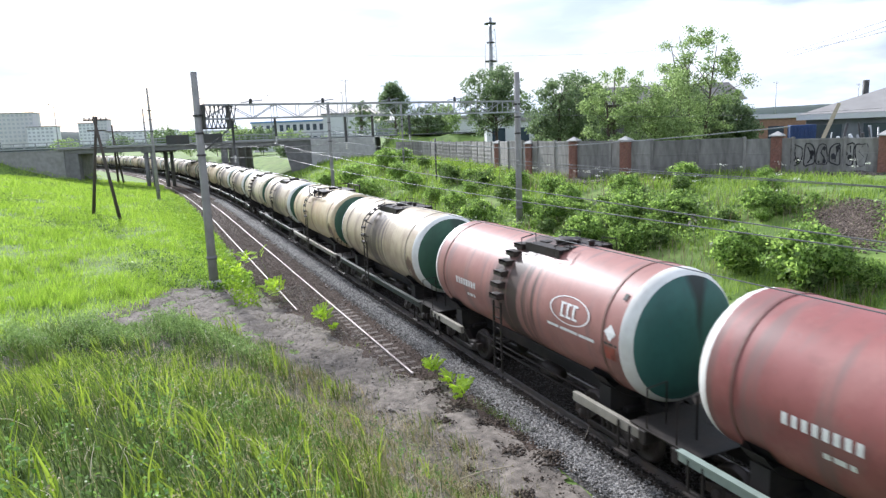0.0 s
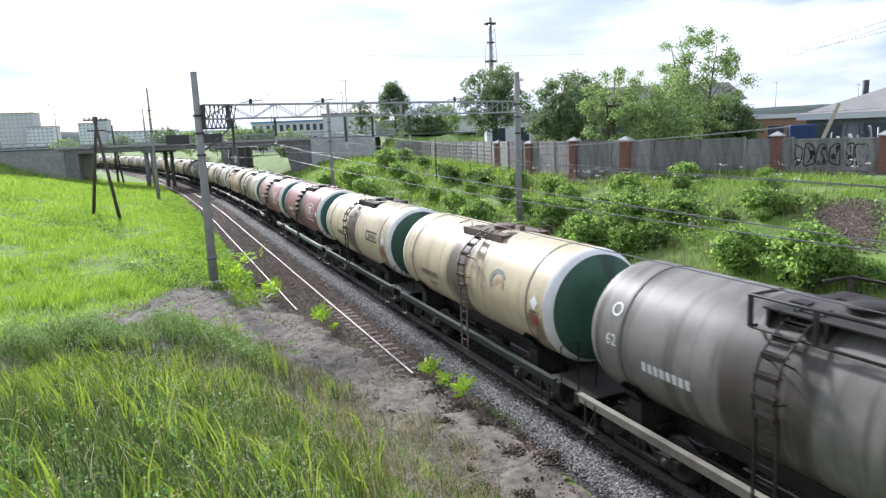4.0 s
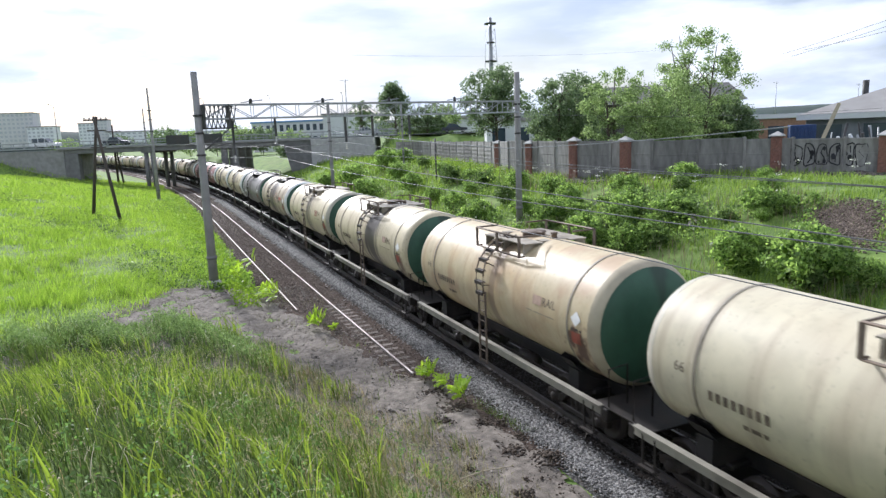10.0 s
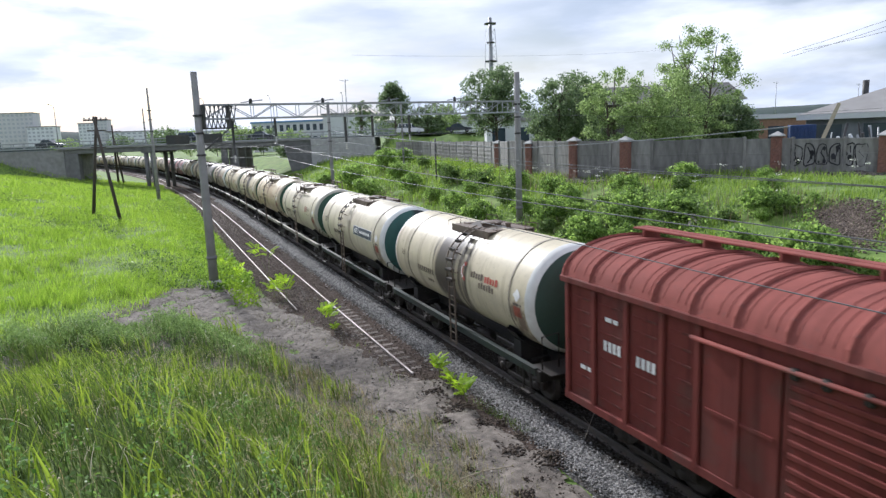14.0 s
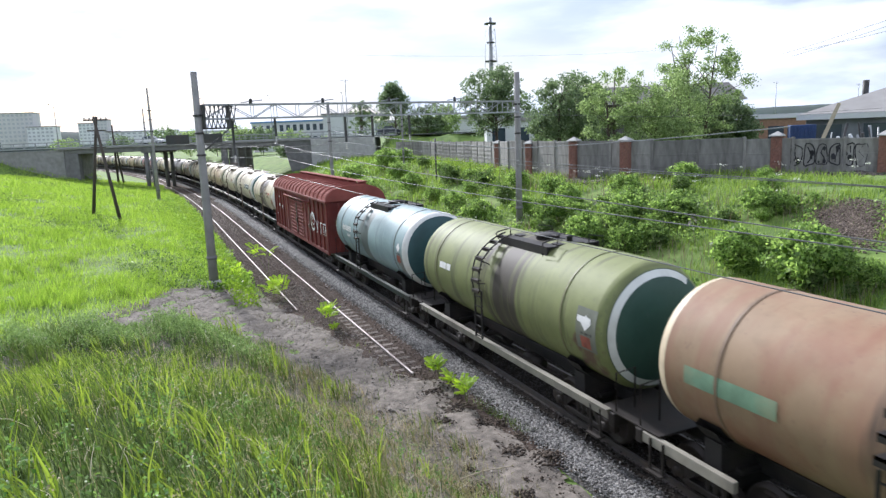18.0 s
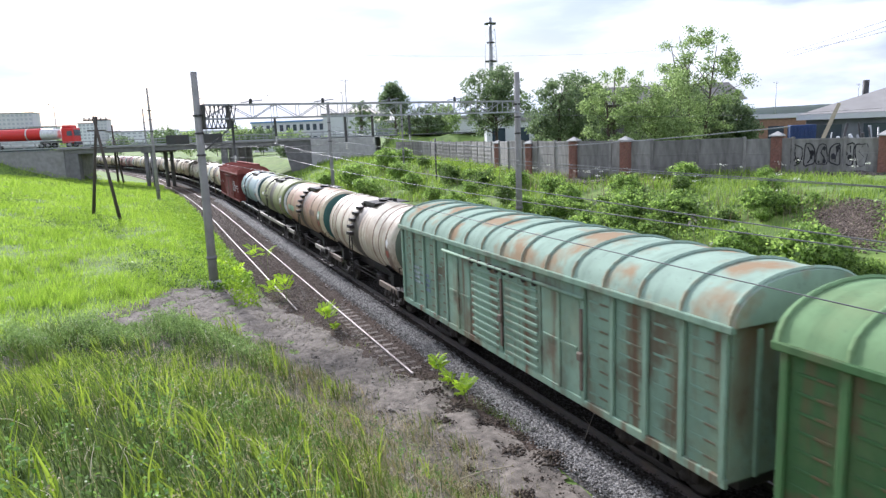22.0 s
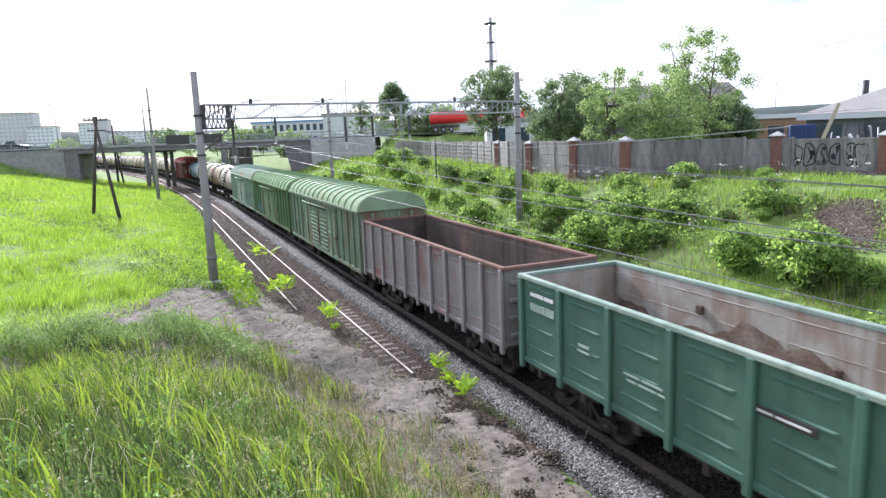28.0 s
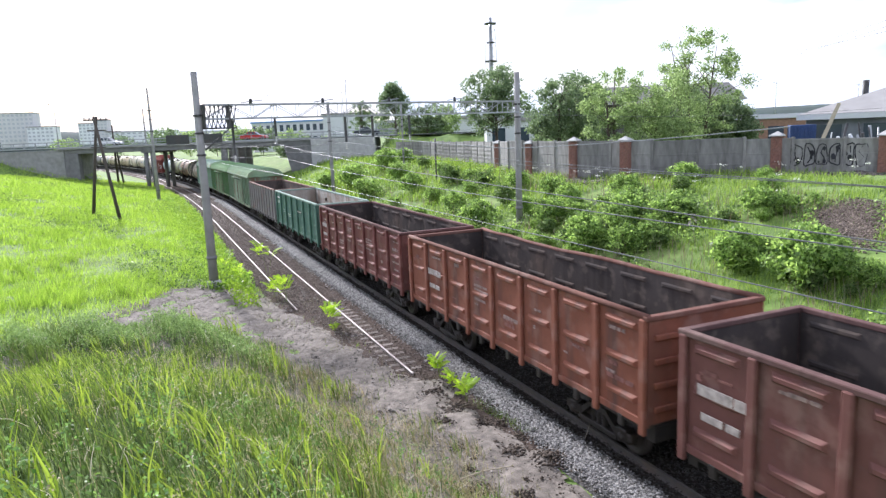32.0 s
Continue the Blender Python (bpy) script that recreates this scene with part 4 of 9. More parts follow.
def bars_on_barrel(y, th, widths, h, gap=0.05, lift=0.01):
    """A line of writing too small to read, as bars."""
    out = []
    for w in widths:
        out.append(patch(y, y - w, th, th + math.degrees(h / CR), lift, 2))
        y -= w + gap
    return out


def bar_row(name, shapes, material, w, label=""):
    """One part for each bar of a line of writing."""
    for q in shapes:
        part(name.replace("small_bars", "small_bar"), q, material, w, label)


def bogie_side(x):
    s = Shape()
    for y0, y1, z0, z1 in ((-1.25, -0.62, 0.42, 0.62), (0.62, 1.25, 0.42, 0.62), (-0.7, 0.7, 0.28, 0.42)):
        s.box(x - 0.09, x + 0.09, y0, y1, z0, z1, 0.02)
    for sg in (-1, 1):
        s.add([(x - 0.08, sg * 0.62, 0.62), (x + 0.08, sg * 0.62, 0.62), (x + 0.08, sg * 0.3, 0.86), (x - 0.08, sg * 0.3, 0.86),
               (x - 0.08, sg * 0.62, 0.44), (x + 0.08, sg * 0.62, 0.44), (x + 0.08, sg * 0.3, 0.72), (x - 0.08, sg * 0.3, 0.72)],
              [(0, 1, 2, 3), (4, 7, 6, 5), (0, 3, 7, 4), (1, 5, 6, 2), (0, 4, 5, 1), (3, 2, 6, 7)])
        s.box(x - 0.12, x + 0.12, sg * 0.925 - 0.16, sg * 0.925 + 0.16, 0.36, 0.68, 0.03)
        s.turned([(x - 0.16, 0.001), (x - 0.16, 0.1), (x - 0.1, 0.12)], (0, sg * 0.925, 0.475), "x", 12)
    s.box(x - 0.08, x + 0.08, -0.34, 0.34, 0.72, 0.86, 0.02)
    for y in (-0.2, 0, 0.2):
        s.turned([(0.42, 0.07), (0.72, 0.07)], (x, y, 0), "z", 8)
    return s


def wheelset_shape():
    s = Shape().tube([(-1.0, 0, 0), (1.0, 0, 0)], 0.08, 10)
    for sg in (-1, 1):
        prof = [(0.66, 0.10), (0.68, 0.14), (0.70, 0.36), (0.66, 0.40), (0.655, 0.505), (0.69, 0.505), (0.70, 0.475), (0.79, 0.47), (0.79, 0.41), (0.745, 0.36), (0.75, 0.16), (0.80, 0.12), (0.80, 0.08)]
        s.turned([(sg * u, r) for u, r in prof], (0, 0, 0), "x", 28)
        for k in range(4):
            a = math.pi / 2 * k
            s.box(sg * 0.745 - 0.02, sg * 0.745 + 0.02, 0.26 * math.cos(a) - 0.03, 0.26 * math.cos(a) + 0.03, 0.26 * math.sin(a) - 0.03, 0.26 * math.sin(a) + 0.03)
    return s


ROLLING = []


def bogies(w, half):
    for y in (half, -half):
        b = part("bogie", kept("bolster", lambda: Shape().box(-1.05, 1.05, -0.22, 0.22, 0.5, 0.92, 0.04).box(-0.8, 0.8, -0.35, 0.35, 0.86, 0.98, 0.03), M_BLACK), M_BLACK, w,
                 "sooty cast-steel bogie", pose(0, y, 0))
        for x in (-1.02, 1.02):
            part("side_frame", kept("side_frame%d" % (x > 0), lambda: bogie_side(x), M_IRON), M_IRON, b)
        for dy in (-0.925, 0.925):
            ROLLING.append(part("wheelset", kept("wheelset", wheelset_shape, M_WHEEL), M_WHEEL, b, "worn steel wheelset", pose(0, dy, 0.475)))


def coupler_shape(sg):
    s = Shape().box(-0.11, 0.11, min(0, sg * 0.5), max(0, sg * 0.5), 0.93, 1.15, 0.03)
    s.box(-0.2, 0.2, *sorted((sg * 0.38, sg * 0.62)), 0.88, 1.2, 0.05)
    s.box(-0.24, -0.06, *sorted((sg * 0.55, sg * 0.78)), 0.92, 1.18, 0.04)
    return s.tube([(-0.5, 0, 1.15), (-0.45, sg * 0.25, 0.95), (-0.4, sg * 0.5, 0.55)], 0.03, 6)


def couplers(w, end):
    for sg in (1, -1):
        part("coupler", kept("coupler%d" % sg, lambda: coupler_shape(sg), M_IRON), M_IRON, w, "cast automatic coupler with hose", pose(0, sg * end, 0))


def rungs(name, parent, material, y, x, z0, z1, wide=0.42, step=0.3):
    """An upright ladder with its rungs as sub-parts."""
    s = Shape()
    for dy in (-wide / 2, wide / 2):
        s.box(x - 0.03, x + 0.02, y + dy - 0.02, y + dy + 0.02, z0 - 0.05, z1)
    lad = part(name, kept("ladder_%.2f_%.2f_%.2f_%.2f" % (y, x, z0, z1), lambda: s, material), material, parent, "steel ladder")
    k = 0
    while z0 + k * step < z1:
        me = kept("rung_%.2f" % wide, lambda: Shape().tube([(0, -wide / 2, 0), (0, wide / 2, 0)], 0.018, 6), material)
        part("rung", me, material, lad, at=pose(x, y, z0 + k * step))
        k += 1


HOOP_OF = {"faded_red": (0.26, 0.1, 0.09), "chalky_red": (0.34, 0.17, 0.14), "sooty_grey": (0.2, 0.18, 0.16), "pale_blue": (0.27, 0.36, 0.37), "yellow_green": (0.26, 0.29, 0.11), "rusty_orange": (0.36, 0.24, 0.15)}
END_KNUCKLE = [(4.82, 1.502), (4.93, 1.486), (5.03, 1.44), (5.11, 1.36)]
END_DISH = [(5.112, 1.358), (5.2, 1.19), (5.29, 0.86), (5.345, 0.46), (5.36, 0.001)]
PALE_IRON = mat("pale_gallery_paint", (0.34, 0.30, 0.235), 0.6, 0.1, scale=4, dirt=(0.11, 0.08, 0.06), dscale=1.6, damt=0.75)


def tank_wagon(label, shell, cap, ring, sill=None, gallery="rails", ladder="straight", hoop=None, steps_col=None, hoops=(4.0, -4.1), stub=None, more=0.0,
               yl=0.6, gal=(0.95, -1.45)):
    """A four-axle tank wagon. gallery: 'rails', 'plates' or 'hatch'; ladder: 'straight', 'steps' or 'arch'; more: metres of added
    length; yl: the ladder's place; gal: front and rear of the gallery."""
    g0, g1 = gal
    gm = (g0 + g1) / 2
    w = thing("tank_wagon", label, "tank wagon", group="wagons of the train")
    part("shell", Shape().turned([(u, CR) for u in (4.82 + more / 2, 3, 1.5, 0, -1.5, -3, -4.82 - more / 2)], (0, 0, CZ), n=48), shell, w)
    for sg in (1, -1):
        part("end_ring", Shape().turned([(sg * (u + more / 2), r) for u, r in END_KNUCKLE], (0, 0, CZ), n=48), ring, w, "pale rim of the barrel" if ring is not shell else "")
        part("end_cap", Shape().turned([(sg * (u + more / 2), r) for u, r in END_DISH], (0, 0, CZ), n=48), cap, w, "green painted dished end")
    # hoops repeat the barrel colour, darkened for their shadow lines, with dirt blotches
    hm = hoop or mat("shade_line_" + shell.name, tuple(c * 0.62 for c in HOOP_OF.get(shell.name, (0.5, 0.45, 0.35))), 0.6, scale=2, dirt=(0.16, 0.11, 0.08), damt=0.7)
    for y in hoops:
        part("hoop", kept("hoop", lambda: Shape().turned([(-0.035, CR), (-0.03, CR + 0.018), (0.03, CR + 0.018), (0.035, CR)], (0, 0, CZ), n=48, smooth=False), hm), hm, w, at=pose(0, y, 0))
    # underframe
    part("centre_sill", kept("centre_sill", lambda: Shape().box(-0.3, 0.3, -5.55, 5.55, 0.82, 1.14, 0.03), M_BLACK), M_BLACK, w)
    for y in (3.9, -3.9):
        part("cradle", kept("cradle", lambda: Shape().turned([(-0.25, CR + 0.02), (0.25, CR + 0.02), (0.25, CR + 0.16), (-0.25, CR + 0.16)], (0, 0, CZ), a0=215, a1=325, n=14, smooth=False)
                            .box(-1.15, 1.15, -0.2, 0.2, 0.95, 1.5), M_BLACK), M_BLACK, w, at=pose(0, y, 0))
    em = sill or stub or M_SILL_G
    for sg in (1, -1):
        part("end_platform", kept("end_platform", lambda: Shape().box(-1.5, 1.5, -0.1, 0.1, 0.86, 1.16, 0.02).box(-1.45, 1.45, -0.55, 0.42, 1.16, 1.19), M_IRON), M_IRON, w,
             "end beam with a walkway plate", pose(0, sg * 5.55, 0))
        part("handrail", kept("handrail", lambda: Shape().tube([(-1.4, 0, 1.16), (-1.4, 0, 2.05), (-0.9, 0, 2.1), (-0.9, 0, 1.16)], 0.022, 6), M_IRON), M_IRON, w, at=pose(0, sg * 5.6, 0))
        part("foot_step", kept("foot_step", lambda: Shape().box(-1.52, -1.48, -0.2, -0.16, 0.45, 1.1).box(-1.52, -1.48, 0.16, 0.2, 0.45, 1.1).box(-1.6, -1.4, -0.22, 0.22, 0.42, 0.46), M_IRON), M_IRON, w, at=pose(0, sg * 5.0, 0))
    if sill:
        for x in (-1.46, 1.46):
            part("side_sill", kept("side_sill", lambda: Shape().box(-0.05, 0.05, -5.45, 5.45, 0.98, 1.2, 0.015).box(-0.1, 0.05, -5.45, 5.45, 1.17, 1.2), sill), sill, w, "long painted side beam", pose(x, 0, 0))
    else:
        for x in (-1.42, 1.42):
            for sg in (1, -1):
                part("side_sill", kept("stub_sill%d" % sg, lambda: Shape().box(-0.06, 0.06, *sorted((sg * 3.1, sg * 5.45)), 0.92, 1.14, 0.015), em), em, w, "short side beam at the bogie", pose(x, 0, 0))
    part("brake_gear", kept("brake_gear", lambda: Shape().tube([(-0.75, -2.2, 0.62), (-0.75, 2.4, 0.62)], 0.035, 6).tube([(0.5, 0.6, 0.72), (0.5, 1.9, 0.72)], 0.2, 12)
                            .tube([(-0.6, -1.3, 0.78), (-0.6, -0.5, 0.78)], 0.18, 12).tube([(0, 0, 1.25), (0, 0, 0.62)], 0.14, 10).tube([(-0.95, -2.9, 0.95), (-0.95, 2.9, 0.95)], 0.03, 6), M_IRON), M_IRON, w,
         "brake cylinder, rods and outlet under the barrel")
    # hatch and gallery
    dm = steps_col or M_IRON
    gp = PALE_IRON if gallery == "rails" and dm is M_BROWNIRON else dm
    zt = CZ + CR + 0.06
    part("hatch", kept("hatch", lambda: Shape().turned([(CZ + CR - 0.06, 0.34), (CZ + CR + 0.06, 0.32), (CZ + CR + 0.065, 0.37), (CZ + CR + 0.1, 0.35), (CZ + CR + 0.13, 0.18), (CZ + CR + 0.14, 0.001)], (0, 0, 0), "z", 20)
                            .box(-0.05, 0.05, -0.5, 0.42, CZ + CR + 0.08, CZ + CR + 0.12, 0.02), dm), dm, w, "round manhole cover with a clamp bar", pose(0, gm, 0))
    part("valve", kept("valve", lambda: Shape().turned([(CZ + CR - 0.05, 0.08), (CZ + CR + 0.1, 0.08), (CZ + CR + 0.11, 0.11), (CZ + CR + 0.15, 0.09), (CZ + CR + 0.16, 0.001)], (0.15, -0.85, 0), "z", 12), dm), dm, w, at=pose(0, gm, 0))
    if gallery != "hatch":
        for sg in (-1, 1):
            xo = 1.0 if gallery == "rails" else 0.8
            s = Shape().box(*sorted((sg * 0.4, sg * xo)), g1 + 0.05, g0 - 0.05, zt - 0.13, zt - 0.1)
            for k in range(3):
                y = g0 - 0.15 + (g1 - g0 + 0.3) * k / 2
                s.add([(sg * xo, y - 0.03, zt - 0.13), (sg * xo, y + 0.03, zt - 0.13), (sg * xo, y + 0.03, zt - 0.42), (sg * xo, y - 0.03, zt - 0.42), (sg * 0.6, y - 0.03, zt - 0.13), (sg * 0.6, y + 0.03, zt - 0.13)],
                      [(0, 1, 2, 3), (4, 3, 2, 5), (0, 3, 4), (1, 5, 2)])
            part("gallery_plate", s, gp, w, "chequer-plate walkway on brackets")
        for y in (g0 - 0.25, g1 + 0.25):
            part("cross_plate", Shape().box(-0.42, 0.42, y - 0.16, y + 0.16, zt - 0.1, zt - 0.07), gp, w, "plate across the top of the barrel")
    if gallery == "rails":
        for sg in (-1, 1):
            s = Shape()
            z0, z1, xa, xb = zt - 0.42, zt + 0.12, sg * 1.22, sg * 0.5
            for k in range(3):
                y = g0 + (g1 - g0) * k / 2
                s.box(xa - 0.025, xa + 0.025, y - 0.04, y + 0.04, z0, z1)
            s.tube([(xb, g0, z1), (xa, g0, z1), (xa, g1, z1), (xb, g1, z1)], 0.028, 6)
            s.tube([(sg * 1.05, g0, z0), (xa, g0, z0), (xa, g1, z0), (sg * 1.05, g1, z0)], 0.026, 6)
            part("railing", s, dm, w, "low box railing of the gallery")
    elif gallery == "plates":
        for sg in (-1, 1):
            part("kick_plate", Shape().box(*sorted((sg * 0.8, sg * 0.83)), g1, g0, zt - 0.33, zt - 0.08).box(*sorted((sg * 0.5, sg * 0.8)), g0 - 0.02, g0, zt - 0.22, zt - 0.1), dm, w, "solid kick plate of the gallery")
            for y in (g0, g1):
                part("grab_rail", Shape().tube([(sg * 0.5, y, zt - 0.1), (sg * 0.5, y, zt + 0.12), (sg * 0.95, y, zt + 0.04), (sg * 0.95, y, zt - 0.3)], 0.018, 6), dm, w, "bent grab rail")
    else:
        part("hatch_plate", Shape().box(-0.85, 0.85, g1, g0, zt - 0.12, zt - 0.08, 0.01).box(-0.85, -0.82, g1, g0, zt - 0.22, zt - 0.06), dm, w, "short plate round the hatch")
    if ladder == "steps":
        for th in (28, 40, 52, 64, 76, 88):
            p = on_barrel(yl, th, CR + 0.07)
            part("step", kept("step", lambda: Shape().box(-0.17, 0.1, -0.22, 0.22, -0.02, 0.02).box(-0.17, -0.13, -0.22, 0.22, -0.11, 0.02).box(-0.13, 0.14, -0.22, -0.18, -0.13, 0).box(-0.13, 0.14, 0.18, 0.22, -0.13, 0), dm), dm, w, at=pose(*p))
        rungs("ladder", w, dm, yl, -1.6, 0.62, 2.6)
    else:
        s = Shape()
        ths = range(20, 96, 6)
        for dy in (-0.21, 0.21):
            s.tube([on_barrel(yl + dy, th, CR + 0.13 + 0.16 * max(0, 1 - abs(th - 62) / 40)) for th in ths], 0.022, 6)
        part("curved_ladder", s, dm, w, "ladder bent over the barrel")
        for th in range(26, 94, 11):
            lift = CR + 0.1 + 0.16 * max(0, 1 - abs(th - 62) / 40)
            part("rung", kept("tread", lambda: Shape().box(-0.09, 0.05, -0.21, 0.21, -0.015, 0.015).box(-0.09, -0.06, -0.21, 0.21, -0.07, 0.015), M_IRON), M_IRON, w, "dark iron tread", pose(*on_barrel(yl, th, lift)))
        for th in (30, 62, 84):
            for dy in (-0.21, 0.21):
                part("ladder_stay", Shape().tube([on_barrel(yl + dy, th, CR), on_barrel(yl + dy, th, CR + 0.26)], 0.016, 5), dm, w)
        if ladder == "straight":
            rungs("ladder", w, dm, yl, -1.62, 0.62, 2.7)
        else:
            rungs("ladder", w, dm, yl, -1.62, 1.3, 2.7)
    bogies(w, 3.9)
    couplers(w, 5.55)
    return w


def placards(w, y=-4.65):
    part("hazard_board", patch(y + 0.36, y + 0.0, 95, 106, 0.012), M_ORANGE, w, "orange hazard board")
    part("hazard_diamond", Shape().add([on_barrel(y + 0.38, 83, CR + .012), on_barrel(y + 0.18, 76, CR + .012), on_barrel(y - 0.02, 83, CR + .012), on_barrel(y + 0.18, 90, CR + .012)], [(0, 1, 2, 3)]), M_MARK, w, "white hazard diamond")
    bar_row("small_bars", bars_on_barrel(y + 0.36, 91.5, [0.1, 0.14, 0.08], 0.05), M_DARKMARK, w)


def wagon_number(w, y, th, material, n=8, h=0.24, wide=0.11):
    for k in range(n):
        part("number_bar", patch(y - k * (wide + 0.07), y - k * (wide + 0.07) - wide, th, th + math.degrees(h / CR), 0.01, 2), material, w)
    bar_row("small_bars", bars_on_barrel(y - 0.7, th + 15, [0.12, 0.2, 0.1], 0.1), material, w)


P_RED = paint("faded_red", (0.264, 0.092, 0.084), (0.40, 0.20, 0.17), 0.5, (0.16, 0.10, 0.09), 0.95, -0.25, 1.5, spot=(0.19, 0.11, 0.10), spot_amt=0.5, corner=0.5, grime=0.8)
P_RED2 = paint("chalky_red", (0.336, 0.16, 0.136), (0.48, 0.28, 0.24), 0.5, (0.2, 0.13, 0.12), 0.9, -0.3, 1.3, corner=0.5, grime=0.8)
P_CREAM = paint("cream", (0.55, 0.465, 0.30), (0.42, 0.34, 0.22), 0.6, (0.26, 0.19, 0.13), 0.92, -0.1, 1.15, corner=0.75, spill_col=(0.09, 0.07, 0.057))
P_TAN = paint("shade_line_tan", (0.46, 0.385, 0.265), (0.30, 0.23, 0.16), 0.85, (0.16, 0.12, 0.085), 0.9, -0.3, 1.4, spot=(0.22, 0.15, 0.1), spot_amt=0.5, grime=0.75, corner=0.9, spill_col=(0.07, 0.055, 0.045))
P_CREAM2 = paint("pale_cream", (0.58, 0.52, 0.375), (0.46, 0.39, 0.28), 0.5, (0.35, 0.28, 0.2), 0.7, -0.4, 0.55, corner=0.7, grime=0.6, spill_col=(0.25, 0.2, 0.15))
P_BUFF = paint("buff_cream", (0.57, 0.49, 0.325), (0.42, 0.33, 0.21), 0.55, (0.3, 0.22, 0.15), 0.85, -0.5, 0.9, corner=0.95, spill_col=(0.12, 0.095, 0.08))
P_SPILT = paint("spilt_cream", (0.57, 0.49, 0.325), (0.42, 0.33, 0.21), 0.5, (0.22, 0.16, 0.11), 0.97, -0.9, 1.5, corner=0.9, spill_col=(0.07, 0.058, 0.052))
P_CREAM3 = paint("yellowed_cream", (0.53, 0.44, 0.28), (0.50, 0.34, 0.17), 0.8, (0.34, 0.22, 0.13), 0.7, -0.4, 0.6, spot=(0.36, 0.22, 0.14), spot_amt=0.5, corner=1.0, spill_col=(0.2, 0.14, 0.1))
P_CREAM4 = paint("oil_run_cream", (0.57, 0.50, 0.35), (0.46, 0.39, 0.27), 0.5, (0.2, 0.15, 0.1), 0.97, -0.2, 1.7, corner=0.8, spill_col=(0.05, 0.038, 0.03))
P_GREY = paint("sooty_grey", (0.21, 0.195, 0.175), (0.10, 0.088, 0.076), 0.85, (0.07, 0.06, 0.053), 0.85, 0.4, 1.8, grime=0.8, corner=0.8)
P_BLUE = paint("pale_blue", (0.235, 0.325, 0.335), (0.34, 0.42, 0.41), 0.5, (0.17, 0.22, 0.22), 0.85, -0.1, 0.9, grime=0.8, corner=0.6, spill_col=(0.09, 0.10, 0.09), rough=0.55)
P_OLIVE = paint("yellow_green", (0.2, 0.222, 0.085), (0.14, 0.15, 0.07), 0.7, (0.09, 0.095, 0.045), 0.95, -0.6, 1.3, grime=0.9, corner=0.9, rough=0.66)
P_RUST = paint("rusty_orange", (0.30, 0.205, 0.125), (0.25, 0.115, 0.07), 0.85, (0.25, 0.14, 0.09), 0.95, -0.3, 1.1, rough=0.66, grime=0.8, spot=(0.22, 0.10, 0.06), spot_amt=0.85, spot_scale=0.6, corner=0.6)
P_OLDWHITE = paint("stained_white", (0.53, 0.48, 0.375), (0.40, 0.31, 0.24), 0.85, (0.2, 0.13, 0.09), 0.97, -0.1, 1.25, rough=0.62, spot=(0.25, 0.17, 0.115), spot_amt=0.6, grime=0.75, corner=0.8)
CAP_TEAL = paint("cap_teal", (0.045, 0.125, 0.108), (0.03, 0.07, 0.06), 0.6, grime=0.4, cap_run=0.9)
CAP_GREEN = paint("cap_green", (0.05, 0.112, 0.07), (0.02, 0.05, 0.035), 0.7, grime=0.5, cap_run=0.55)
CAP_DKGREEN = paint("cap_dark_green", (0.04, 0.08, 0.06), (0.04, 0.09, 0.07), 0.5, grime=0.2)
CAP_GREY = paint("cap_grey_green", (0.11, 0.132, 0.099), (0.14, 0.15, 0.11), 0.6)
CAP_BLUE = paint("cap_blue", (0.039, 0.088, 0.094), (0.06, 0.12, 0.12), 0.5)
M_BROWNIRON = mat("brown_iron", (0.17, 0.13, 0.10), 0.7, 0.2, scale=5, dirt=(0.08, 0.06, 0.05), damt=0.6)
M_PALEMARK = mat("pale_worn_marking", (0.58, 0.47, 0.34), 0.7, scale=6, var=0.3)
M_FADEDRED = mat("faded_red_marking", (0.36, 0.175, 0.12), 0.7, scale=7, var=0.4, dirt=(0.45, 0.36, 0.24), dscale=2.5, damt=0.6)
M_WORNBLACK = mat("worn_black_marking", (0.15, 0.115, 0.085), 0.7, scale=7, var=0.4, dirt=(0.4, 0.32, 0.22), dscale=2.5, damt=0.5)
RIM_OF = {"buff_cream": mat("grey_rim", (0.40, 0.37, 0.29), 0.55, scale=2, dirt=(0.3, 0.26, 0.19), damt=0.5), "spilt_cream": P_SPILT, "yellowed_cream": mat("dull_cream_rim", (0.43, 0.37, 0.26), 0.55, scale=2, dirt=(0.3, 0.24, 0.16), damt=0.5),
          "pale_cream": mat("pale_grey_rim", (0.44, 0.41, 0.33), 0.55, scale=2, dirt=(0.33, 0.29, 0.22), damt=0.5)}
TRAIN = []                     # (wagon, place of its middle at the start, half the distance between its bogies)


def join(w, front, length, half=3.9):
    TRAIN.append((w, front - length / 2 - (0.07 if length < 12 else 0.0), half))
    return w


def faint_marks(w):
    """Chalked writing on the rear end, too faint to read."""
    rs = random.Random(2)
    for j in range(3):
        x = 0.75
        while x > 0.2:
            q = rs.uniform(0.06, 0.13)
            part("end_mark", Shape().box(x - q, x, -5.48, -5.4, 3.25 - 0.26 * j, 3.25 - 0.26 * j + rs.uniform(0.1, 0.17)), mat("faint_mark", (0.16, 0.26, 0.225), 0.6, scale=6, var=0.4), w, "faint chalk mark on the end")
            x -= q + rs.uniform(0.04, 0.09)


